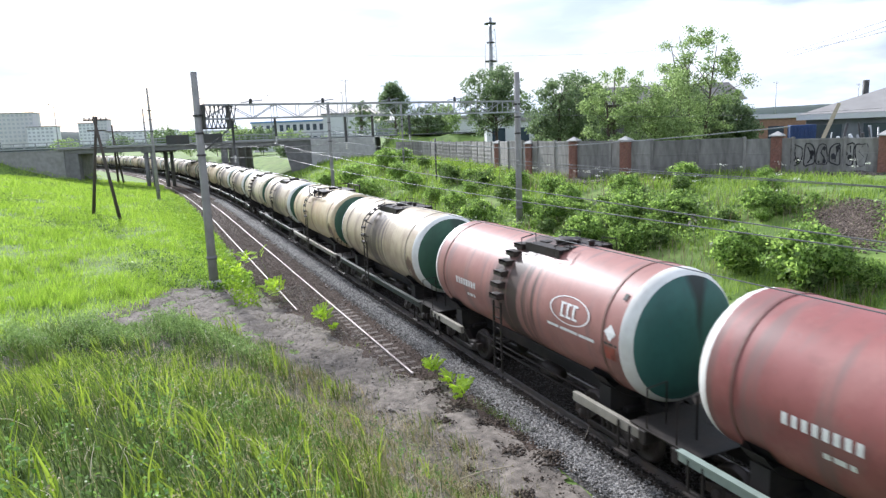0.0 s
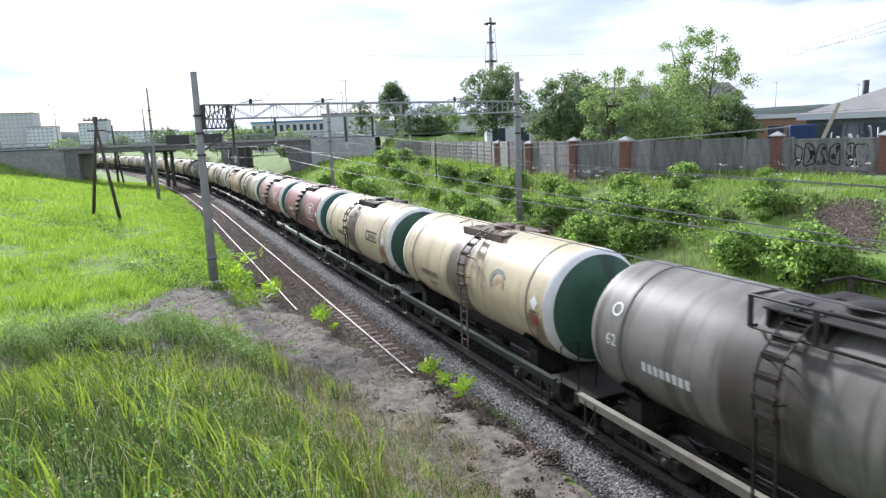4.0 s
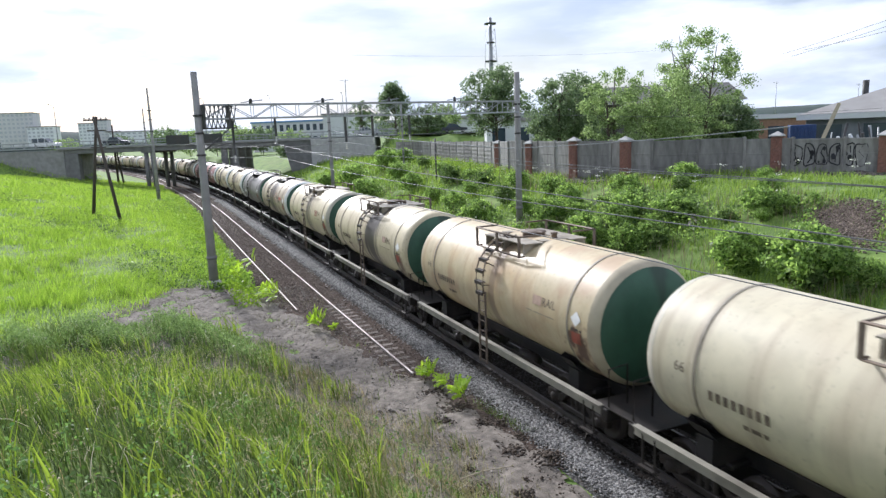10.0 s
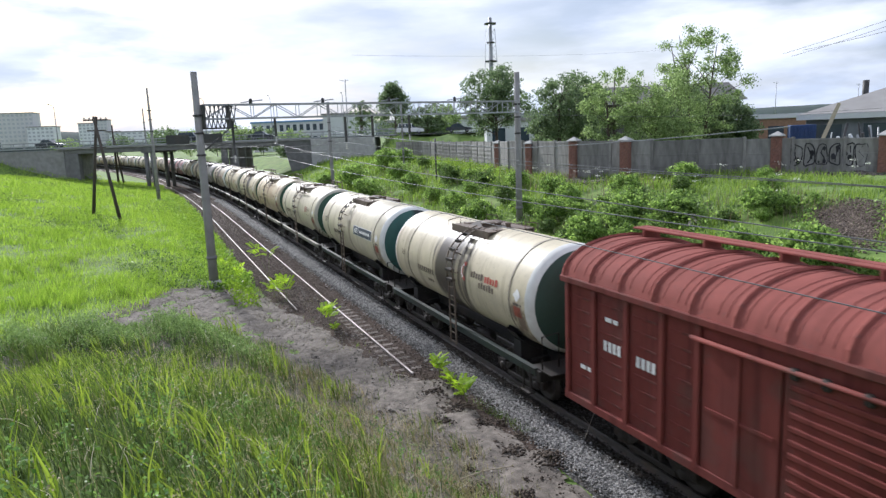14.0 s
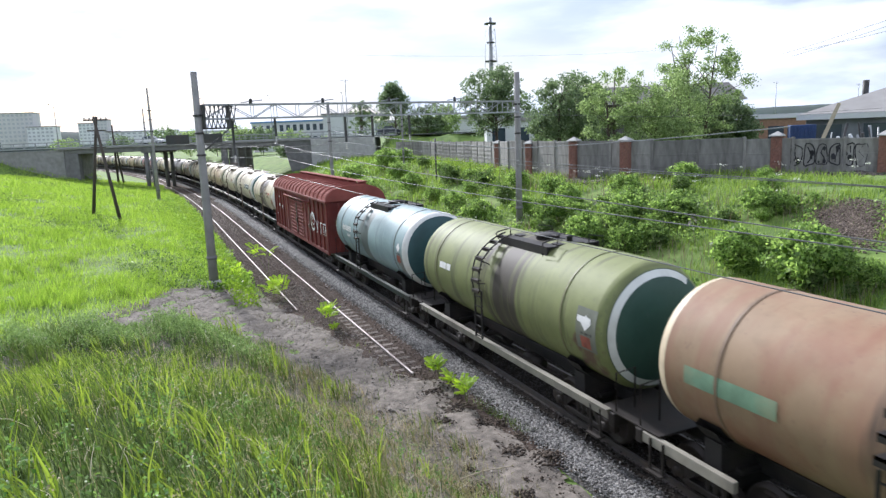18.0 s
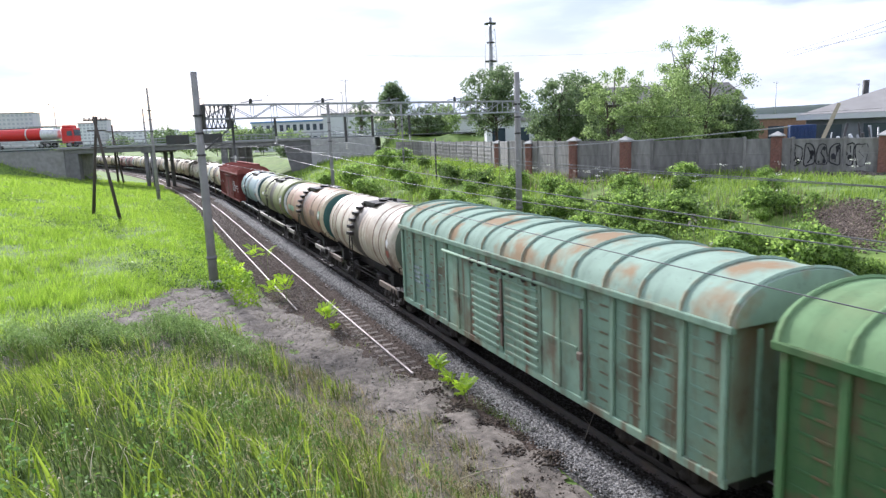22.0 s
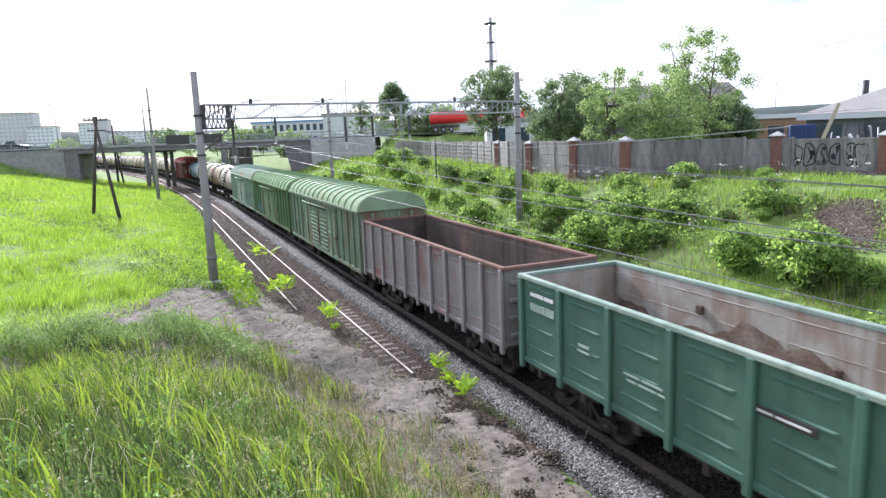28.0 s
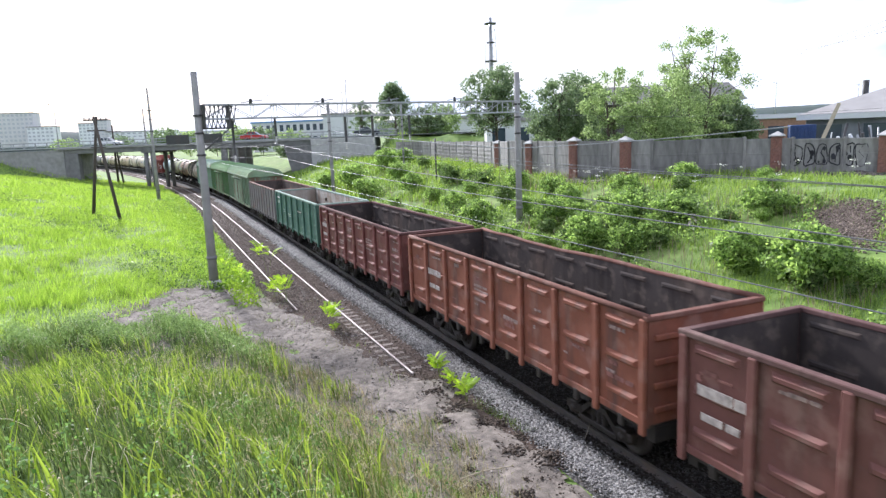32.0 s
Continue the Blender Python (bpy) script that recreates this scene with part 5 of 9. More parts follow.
def oval_emblem(w, y, th, ry, rt):
    part("emblem", ring_patch(y, th, ry, rt, 0.07), M_MARK, w, "white oval emblem")
    for k in (-1, 0, 1):
        a = y - k * 0.3 * ry
        part("emblem", patch(a + 0.12 * ry, a + 0.02 * ry, th - 0.5 * rt, th + 0.55 * rt, 0.01), M_MARK, w)
        for q in (-0.5, 0.42):
            part("emblem", patch(a + 0.13 * ry, a - 0.12 * ry, th + q * rt, th + (q + 0.16) * rt, 0.011), M_MARK, w)
    bar_row("small_bars", bars_on_barrel(y + 0.9, th + rt + 4, [0.5, 0.7, 0.6], 0.07), M_MARK, w)


def train_of_tanks():
    # two red wagons
    for front, sh, emb in ((21.26, P_RED2, 0.8), (9.22, P_RED, 0.95)):
        w = join(tank_wagon("faded red tank wagon with a white rim and teal end", sh, CAP_TEAL, M_WHITE, M_SILL_P if front < 10 else None, "plates", "steps",
                            stub=M_SILL_C, yl=0.35, gal=(0.05, -1.6), hoops=(4.25, -4.25)), front, 10.8)
        oval_emblem(w, -2.97, 78, emb, 16 * emb)
        wagon_number(w, 3.25, 88, M_MARK, h=0.2, wide=0.105)
        placards(w, -4.7)
        part("end_flap", patch(-4.6, -4.72, 48, 54, 0.02), M_BLACK, w, "small dark flap")
    # cream wagons
    w = join(tank_wagon("cream tank wagon with a white rim, oil-stained at the ladder", P_CREAM, CAP_GREEN, M_WHITE, M_SILL_G, "plates", "straight", more=0.2, yl=0.55, gal=(0.75, -1.6)), -2.74, 11.0)
    for a, b, c0, c1 in ((-2.18, -3.72, 74, 77), (-2.18, -3.72, 88, 91)):
        part("emblem", patch(a, b, c0, c1, 0.01), M_DARKMARK, w, "dark frame of the emblem")
    part("emblem", ring_patch(-2.45, 82.5, 0.28, 8, 0.3), M_DARKMARK, w, "dark round emblem")
    for k in range(4):
        part("emblem", patch(-2.8 - 0.22 * k, -2.92 - 0.22 * k, 78.5 + (k % 2), 86, 0.012), M_DARKMARK, w)
    wagon_number(w, 2.6, 93, M_WORNBLACK, h=0.2)
    part("tank_code", text_on_barrel("106", 0.3, 4.4, 90), M_WORNBLACK, w)
    placards(w, -4.7)
    w = join(tank_wagon("cream tank wagon, white rim, oil runs beside the ladder", P_CREAM, CAP_GREEN, M_WHITE, M_SILL_G, "plates", "straight", more=0.2, yl=-0.6, gal=(0.95, -1.65), steps_col=M_BROWNIRON), -14.78, 11.0)
    part("emblem", ring_patch(-2.5, 76, 0.45, 13, 0.35, a0=20, a1=220), mat("washed_blue", (0.27, 0.285, 0.27), 0.7, scale=6, var=0.4), w, "washed-out blue and orange swoosh emblem")
    part("emblem", ring_patch(-2.62, 79, 0.26, 6.5, 0.5, a0=-40, a1=200), mat("washed_orange", (0.47, 0.31, 0.19), 0.7, scale=6, var=0.4), w)
    part("tank_code", text_on_barrel("106", 0.3, 4.3, 90), M_WORNBLACK, w)
    wagon_number(w, 3.15, 97, M_WORNBLACK, h=0.2)
    placards(w, -4.7)
    faint_marks(w)
    w = join(tank_wagon("sooty grey tank wagon with a pale green end", P_GREY, CAP_GREEN, P_GREY, M_SILL_C, "rails", "straight", yl=0.2), -26.8, 10.8)
    part("tank_code", text_on_barrel("62", 0.36, 4.45, 92), M_MARK, w)
    part("emblem", ring_patch(4.25, 62, 0.16, 6, 0.3), M_MARK, w, "small white ring mark")
    bar_row("small_bars", bars_on_barrel(3.3, 95, [0.12] * 8, 0.2, 0.05), M_MARK, w)
    placards(w)
    w = join(tank_wagon("grimy tan tank wagon with red and black lettering bars", P_TAN, CAP_GREEN, M_WHITE, M_SILL_G, "plates", "straight", more=0.2, yl=0.6, gal=(0.9, -1.55), hoops=(4.0, -2.6, -4.12)), -38.82, 11.0)
    lettering(w, -1.5)
    wagon_number(w, 2.9, 96, M_WORNBLACK, h=0.2)
    placards(w, -4.6)
    # four with tubular galleries and pale side beams
    for front, sh in ((-50.85, P_BUFF), (-62.88, P_SPILT), (-74.9, P_CREAM3), (-86.92, P_CREAM2)):
        w = join(tank_wagon("yellowed cream tank wagon with rust blotches and a tubular gallery" if sh is P_CREAM3 else "cream tank wagon with a tubular gallery and pale side beam",
                            sh, CAP_GREEN, RIM_OF[sh.name], M_SILL_C, "rails", "straight", steps_col=M_BROWNIRON, more=0.25, yl=0.0, gal=(1.0, -1.5), hoops=(3.85, -4.15) if sh is not P_SPILT else (3.85, 1.0, -4.15)), front, 11.05)
        part("tank_code", text_on_barrel("66", 0.28, 4.35, 90), M_WORNBLACK, w)
        wagon_number(w, 3.5, 95, M_WORNBLACK, h=0.19, wide=0.1)
        if front in (-50.85, -86.92):
            part("emblem", patch(-2.3, -2.95, 74, 86.5, 0.01), M_FADEDRED, w, "faded red emblem")
            for a0, a1, q in ((40, 330, 1.0), (60, 300, 0.55)):
                part("emblem", ring_patch(-2.52, 80, 0.17 * q, 4.6 * q, 0.3, lift=0.013, a0=a0, a1=a1), M_PALEMARK, w, "pale curl in the emblem")
            for k in range(3):
                part("emblem", patch(-2.68, -2.9, 78.5 + 2.6 * k, 79.5 + 2.6 * k, 0.013), M_PALEMARK, w)
        else:
            part("emblem", patch(-2.6, -3.0, 75, 84, 0.01), mat("very_faded_red", (0.47, 0.33, 0.25), 0.7, scale=6, var=0.3), w, "almost washed-out red emblem")
        part("lettering", text_on_barrel("RAIL", 0.3, -3.03, 83), M_WORNBLACK, w)
        bar_row("small_bars", bars_on_barrel(-2.3, 91, [0.3, 0.5, 0.4], 0.03), mat("washed_mark", (0.36, 0.31, 0.22), 0.7), w)
        placards(w, -4.68)
    w = join(tank_wagon("pale cream tank wagon with a long navy board", P_CREAM2, CAP_TEAL, M_WHITE, M_SILL_G, "plates", "straight", steps_col=M_BROWNIRON, more=0.25, yl=0.6, gal=(1.05, -1.4), hoops=(3.75, -4.12)), -98.94, 11.05)
    part("board_edge", patch(-1.06, -3.86, 74, 91, 0.008), M_MARK, w)
    part("board", patch(-1.1, -1.84, 75, 90, 0.012), M_NAVY, w, "navy board with a white sign")
    part("board", patch(-1.9, -3.82, 75, 90, 0.012), M_NAVY, w, "navy board with white lettering bars")
    for k, (a, b) in enumerate(((0.2, 0.55), (0.15, 0.5), (0.2, 0.55))):
        bar_row("emblem", bars_on_barrel(-1.1 - a, 78 + 3.2 * k, [b - a + 0.1], 0.045, lift=0.016), M_MARK, w)
    bar_row("lettering", bars_on_barrel(-2.05, 80, [0.11, 0.11, 0.11, 0.06, 0.12, 0.11, 0.11, 0.11, 0.11, 0.11, 0.11], 0.12, 0.035, 0.016), M_MARK, w)
    wagon_number(w, 2.6, 95, M_WORNBLACK, h=0.2)
    part("tank_code", text_on_barrel("104", 0.28, 4.35, 88), M_WORNBLACK, w)
    bar_row("small_bars", bars_on_barrel(4.3, 76, [0.12, 0.18], 0.1), M_DARKMARK, w)
    faint_marks(w)
    placards(w, -4.7)
    w = join(tank_wagon("pale cream tank wagon with broad dark oil runs at the hatch", P_CREAM4, CAP_DKGREEN, M_WHITE, M_SILL_G, "plates", "straight", steps_col=M_BROWNIRON, more=0.2, yl=-0.6, gal=(0.98, -1.65), hoops=(3.6, -4.1)), -110.96, 11.0)
    lettering(w, -1.3)
    part("tank_code", text_on_barrel("106", 0.3, 4.3, 89), M_WORNBLACK, w)
    wagon_number(w, 2.6, 94, M_WORNBLACK, h=0.2)
    placards(w, -4.7)
    # mixed wagons behind the red van
    w = join(tank_wagon("pale blue tank wagon with a white rim and dark teal end", P_BLUE, CAP_BLUE, M_WHITE, M_SILL_G, "plates", "arch", steps_col=M_BLACK, yl=0.75, gal=(0.95, -1.5), hoops=(3.9, -3.9)), -140.09, 10.8)
    wagon_number(w, 3.6, 80, M_MARK)
    placards(w, -4.6)
    w = join(tank_wagon("yellow-green tank wagon with a dark end and pale arc", P_OLIVE, CAP_DKGREEN, P_OLIVE, M_SILL_C, "plates", "arch", steps_col=M_BLACK, more=0.2, yl=0.5, gal=(0.5, -2.0), hoops=(3.9, -3.6)), -152.11, 11.0)
    part("end_arc", Shape().turned([(-5.223, 1.345), (-5.305, 1.19)], (0, 0, CZ), a0=50, a1=290, n=40), M_WHITE, w, "white arc on the end")
    part("grey_field", patch(-4.25, -5.0, 70, 108, 0.006), mat("grey_field", (0.17, 0.18, 0.14), 0.6, scale=3), w, "dark grey stencil field")
    bar_row("small_bars", bars_on_barrel(-4.3, 78, [0.5], 0.14, lift=0.012), M_MARK, w)
    bar_row("small_bars", bars_on_barrel(3.6, 78, [0.5, 0.3], 0.2), M_MARK, w)
    placards(w, -4.8)
    w = join(tank_wagon("rust-blotched orange and cream tank wagon with a teal end", P_RUST, CAP_TEAL, mat("cream_rim", (0.62, 0.52, 0.36), 0.5, dirt=(0.4, 0.25, 0.15), damt=0.5), None, "hatch", "steps", steps_col=M_BLACK,
                        stub=M_SILL_C, yl=0.38, gal=(0.35, -1.5), hoops=(3.55, -2.55, -4.13)), -164.19, 10.8)
    bar_row("lettering", bars_on_barrel(-2.2, 77, [0.1, 0.26, 0.26, 0.26], 0.3, 0.12), mat("worn_mark", (0.16, 0.11, 0.09), 0.7), w, "worn dark lettering")
    part("patch", patch(4.3, 2.3, 84, 97, 0.007), mat("green_patch", (0.2, 0.33, 0.22), 0.6, scale=3, dirt=(0.35, 0.22, 0.13), damt=0.7), w, "flaking green paint patch")
    part("patch", patch(-4.25, -4.75, 74, 92, 0.007), MATS["green_patch"], w, "flaking green paint patch")
    placards(w)
    w = join(tank_wagon("stained white tank wagon with brown hoops and grimy hatch", P_OLDWHITE, CAP_GREY, P_OLDWHITE, None, "hatch", "steps", steps_col=M_BLACK, stub=M_BROWNIRON,
                        hoop=mat("rusty_hoop", (0.30, 0.2, 0.15), 0.7, scale=3), yl=0.55, gal=(0.6, -1.1), hoops=(4.25, 3.6, 2.4, -2.6, -3.4, -4.3)), -176.17, 10.8)
    placards(w)
    # the wagons further on, already in the curve when the shot begins
    lab = "cream tank wagon with a green end, grimy from the road"
    kinds = [tank_wagon(lab, P_TAN, CAP_GREEN, M_WHITE, M_SILL_G, "plates", "straight"), tank_wagon(lab, P_CREAM3, CAP_GREEN, P_CREAM3, M_SILL_C, "rails", "straight"),
             tank_wagon("stained pale tank wagon with a green end", P_CREAM4, CAP_GREEN, P_CREAM4, None, "hatch", "steps")]
    for k in range(23):
        i = (0, 1, 0, 2, 0, 0, 1)[k % 7]
        join(kinds[i] if k in (0, 1, 3) else copy_thing(kinds[i], pose(0, 0, 0)), 33.28 + 12.02 * k, 10.8)


def lettering(w, y):
    """Company lettering as plain shapes: a swoosh and bars in two lines."""
    part("emblem", ring_patch(y, 79, 0.24, 11, 0.4, a0=80, a1=280), M_REDMARK, w, "red swoosh emblem")
    part("emblem", ring_patch(y + 0.06, 79, 0.2, 9, 0.3, a0=100, a1=260), M_MARK, w, "white swoosh inside the emblem")
    letter_row(w, y - 0.42, 75, 5, M_WORNBLACK)
    letter_row(w, y - 1.32, 75.5, 5, M_REDMARK)
    letter_row(w, y - 0.95, 84.5, 6, M_WORNBLACK)


def letter_row(w, y, th, n, material):
    """Letter-sized bars of uneven width and height."""
    for k in range(n):
        q, h = (0.13, 0.1, 0.12, 0.09)[k % 4], (0.17, 0.2, 0.16)[k % 3]
        part("lettering", patch(y, y - q, th + math.degrees((0.2 - h) / CR), th + math.degrees(0.2 / CR), 0.01, 2), material, w, "letter-sized bar")
        y -= q + 0.055


def roof_shape(n, hw=1.62, ze=3.91, zt=4.7):
    """An arched roof sheet with closed ends."""
    s, m = Shape(), 16
    pts = [(-hw * math.cos(math.pi * k / m) * (1 if 0 < k < m else 1.02), ze + (zt - ze) * math.sin(math.pi * k / m) ** 0.85) for k in range(m + 1)]
    vs = [(x, y, z) for y in (-n / 2, n / 2) for x, z in pts]
    s.add(vs, [(k, m + 1 + k, m + 2 + k, k + 1) for k in range(m)], True)
    s.add(vs, [tuple(range(m, -1, -1)), tuple(range(m + 1, 2 * m + 2))])
    return s


def roof_hoop(hw=1.63, ze=3.91, zt=4.72, r=0.045):
    s, m = Shape(), 16
    pts = [(-hw * math.cos(math.pi * k / m), 0, ze + (zt - ze) * math.sin(math.pi * k / m) ** 0.85) for k in range(m + 1)]
    return s.tube(pts, r, 5)


def box_wagon(label, wall, roof, trim, n, ridged=False):
    """A covered van: ribbed steel walls, double ridged doors hung from a rail, arched roof with hoops."""
    w = thing("covered_wagon", label, "covered wagon", group="wagons of the train")
    hw, z0, z1 = 1.56, 1.12, 3.91
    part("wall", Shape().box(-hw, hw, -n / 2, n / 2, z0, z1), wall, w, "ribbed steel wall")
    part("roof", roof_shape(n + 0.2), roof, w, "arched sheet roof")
    k = int(n / (0.95 if ridged else 1.1))
    for i in range(k + 1):
        part("roof_hoop", kept("roof_hoop", roof_hoop, roof), roof, w, at=pose(0, -n / 2 + n * i / k, 0))
    for x in (-1.64, 1.64):
        part("eave", kept("eave%.1f" % n, lambda: Shape().box(-0.06, 0.06, -n / 2 - 0.1, n / 2 + 0.1, 3.81, 3.95, 0.02), trim), trim, w, at=pose(x, 0, 0))
        part("bottom_sill", kept("bsill%.1f" % n, lambda: Shape().box(-0.05, 0.05, -n / 2, n / 2, 1.02, 1.2, 0.015), wall), wall, w, at=pose(x * 0.97, 0, 0))
    f = n / 15.2
    posts = [7.5, 6.55, 5.5, 4.5, 3.62, -3.62, -4.6, -5.6, -6.55, -7.5]
    for x, sg in ((-hw, -1), (hw, 1)):
        for y in posts:
            part("post", kept("post%d" % sg, lambda: Shape().box(*sorted((0, sg * 0.085)), -0.07, 0.07, 1.1, 3.83, 0.02), trim), trim, w, at=pose(x, y * f, 0))
        for a, b in zip(posts, posts[1:]):
            if a > 0 > b:
                continue
            me = kept("ridge%d_%.2f" % (sg, (a - b) * f), lambda: Shape().box(*sorted((-0.01, sg * 0.022)), -(a - b) * f / 2 + 0.18, (a - b) * f / 2 - 0.18, -0.025, 0.025, 0.008), wall)
            for q in range(8):
                part("ridge", me, wall, w, at=pose(x, (a + b) / 2 * f, 1.42 + q * 0.3))
        # doors
        for y0, y1, kind in ((3.5, 1.95, 0), (1.9, 0.05, 1), (-0.05, -1.9, 1), (-1.95, -3.5, 0)):
            d = part("door", kept("door%d%d_%.1f" % (sg, kind, y0), lambda: Shape().box(*sorted((sg * 0.0, sg * 0.06)), y1 * f, y0 * f, 1.16, 3.5, 0.02), wall), wall, w, "ridged sliding door" if kind else "flush door leaf", pose(x, 0, 0))
            if kind:
                me = kept("door_ridge%d%.1f" % (sg, y0), lambda: Shape().box(*sorted((sg * 0.05, sg * 0.10)), y1 * f + 0.12, y0 * f - 0.12, -0.045, 0.045, 0.015), trim)
                for q in range(10):
                    part("ridge", me, trim, d, at=pose(0, 0, 1.32 + q * 0.22))
            else:
                part("ridge", kept("mid%d%.1f" % (sg, y0), lambda: Shape().box(*sorted((sg * 0.05, sg * 0.11)), (y0 + y1) / 2 * f - 0.05, (y0 + y1) / 2 * f + 0.05, 1.18, 3.48, 0.015)
                                           .box(*sorted((sg * 0.05, sg * 0.09)), y1 * f + 0.1, y0 * f - 0.1, 2.3, 2.36), wall), wall, d)
        part("door_rail", kept("door_rail%d" % sg, lambda: Shape().tube([(sg * 0.13, -3.7 * f, 3.56), (sg * 0.13, 3.7 * f, 3.56)], 0.045, 6), trim), trim, w, "long door rail", pose(x, 0, 0))
        for y in (1.7, 1.2, 0.6, 0.2, -0.2, -0.6, -1.2, -1.7):
            part("door_roller", kept("door_roller%d" % sg, lambda: Shape().box(*sorted((sg * 0.05, sg * 0.16)), -0.07, 0.07, 3.44, 3.62, 0.03), M_IRON), M_IRON, w, at=pose(x, y * f, 0))
        for y in (0.0, -3.6):
            part("door_latch", kept("door_latch%d" % sg, lambda: Shape().box(*sorted((sg * 0.06, sg * 0.12)), -0.05, 0.05, 1.4, 3.3, 0.01).box(*sorted((sg * 0.08, sg * 0.18)), -0.1, 0.1, 2.1, 2.3, 0.03), M_BROWNIRON), M_BROWNIRON, w,
                 "rusty latch bar", pose(x, y * f, 0))
    for sg in (1, -1):
        for x in (-0.95, -0.32, 0.32, 0.95):
            part("end_post", kept("end_post", lambda: Shape().box(-0.06, 0.06, -0.05, 0.05, 1.12, 3.8, 0.02), wall), wall, w, at=pose(x, sg * n / 2, 0))
    if ridged:
        for i in range(int(n / 0.19)):
            if i % 5:
                part("roof_ridge", kept("roof_ridge", lambda: roof_hoop(1.612, 3.91, 4.695, 0.02), roof), roof, w, at=pose(0, -n / 2 + 0.19 * i, 0))
        for x in (0.42, 0.66):
            part("roof_walk", Shape().box(x - 0.1, x + 0.1, -n / 2, n / 2, 4.84, 4.88, 0.01), roof, w, "narrow plank of the roof walkway")
        for k in range(9):
            part("walk_bracket", kept("walk_bracket", lambda: Shape().box(0.3, 0.78, -0.03, 0.03, 4.55, 4.84), roof), roof, w, at=pose(0, -n / 2 + 0.4 + (n - 0.8) * k / 8, 0))
    part("underframe", kept("vanframe%.1f" % n, lambda: Shape().box(-1.2, 1.2, -n / 2 + 0.1, n / 2 - 0.1, 0.85, 1.12).box(-0.3, 0.3, -2, 2, 0.5, 0.9), M_BLACK), M_BLACK, w)
    bogies(w, n / 2 - 2.4)
    couplers(w, n / 2 + 0.1)
    return w


def flat_bars(w, x, y, z, widths, h, material, gap=0.06):
    for q in widths:
        part("painted_bar", Shape().box(x - 0.006, x + 0.004, y - q, y, z, z + h), material, w)
        y -= q + gap


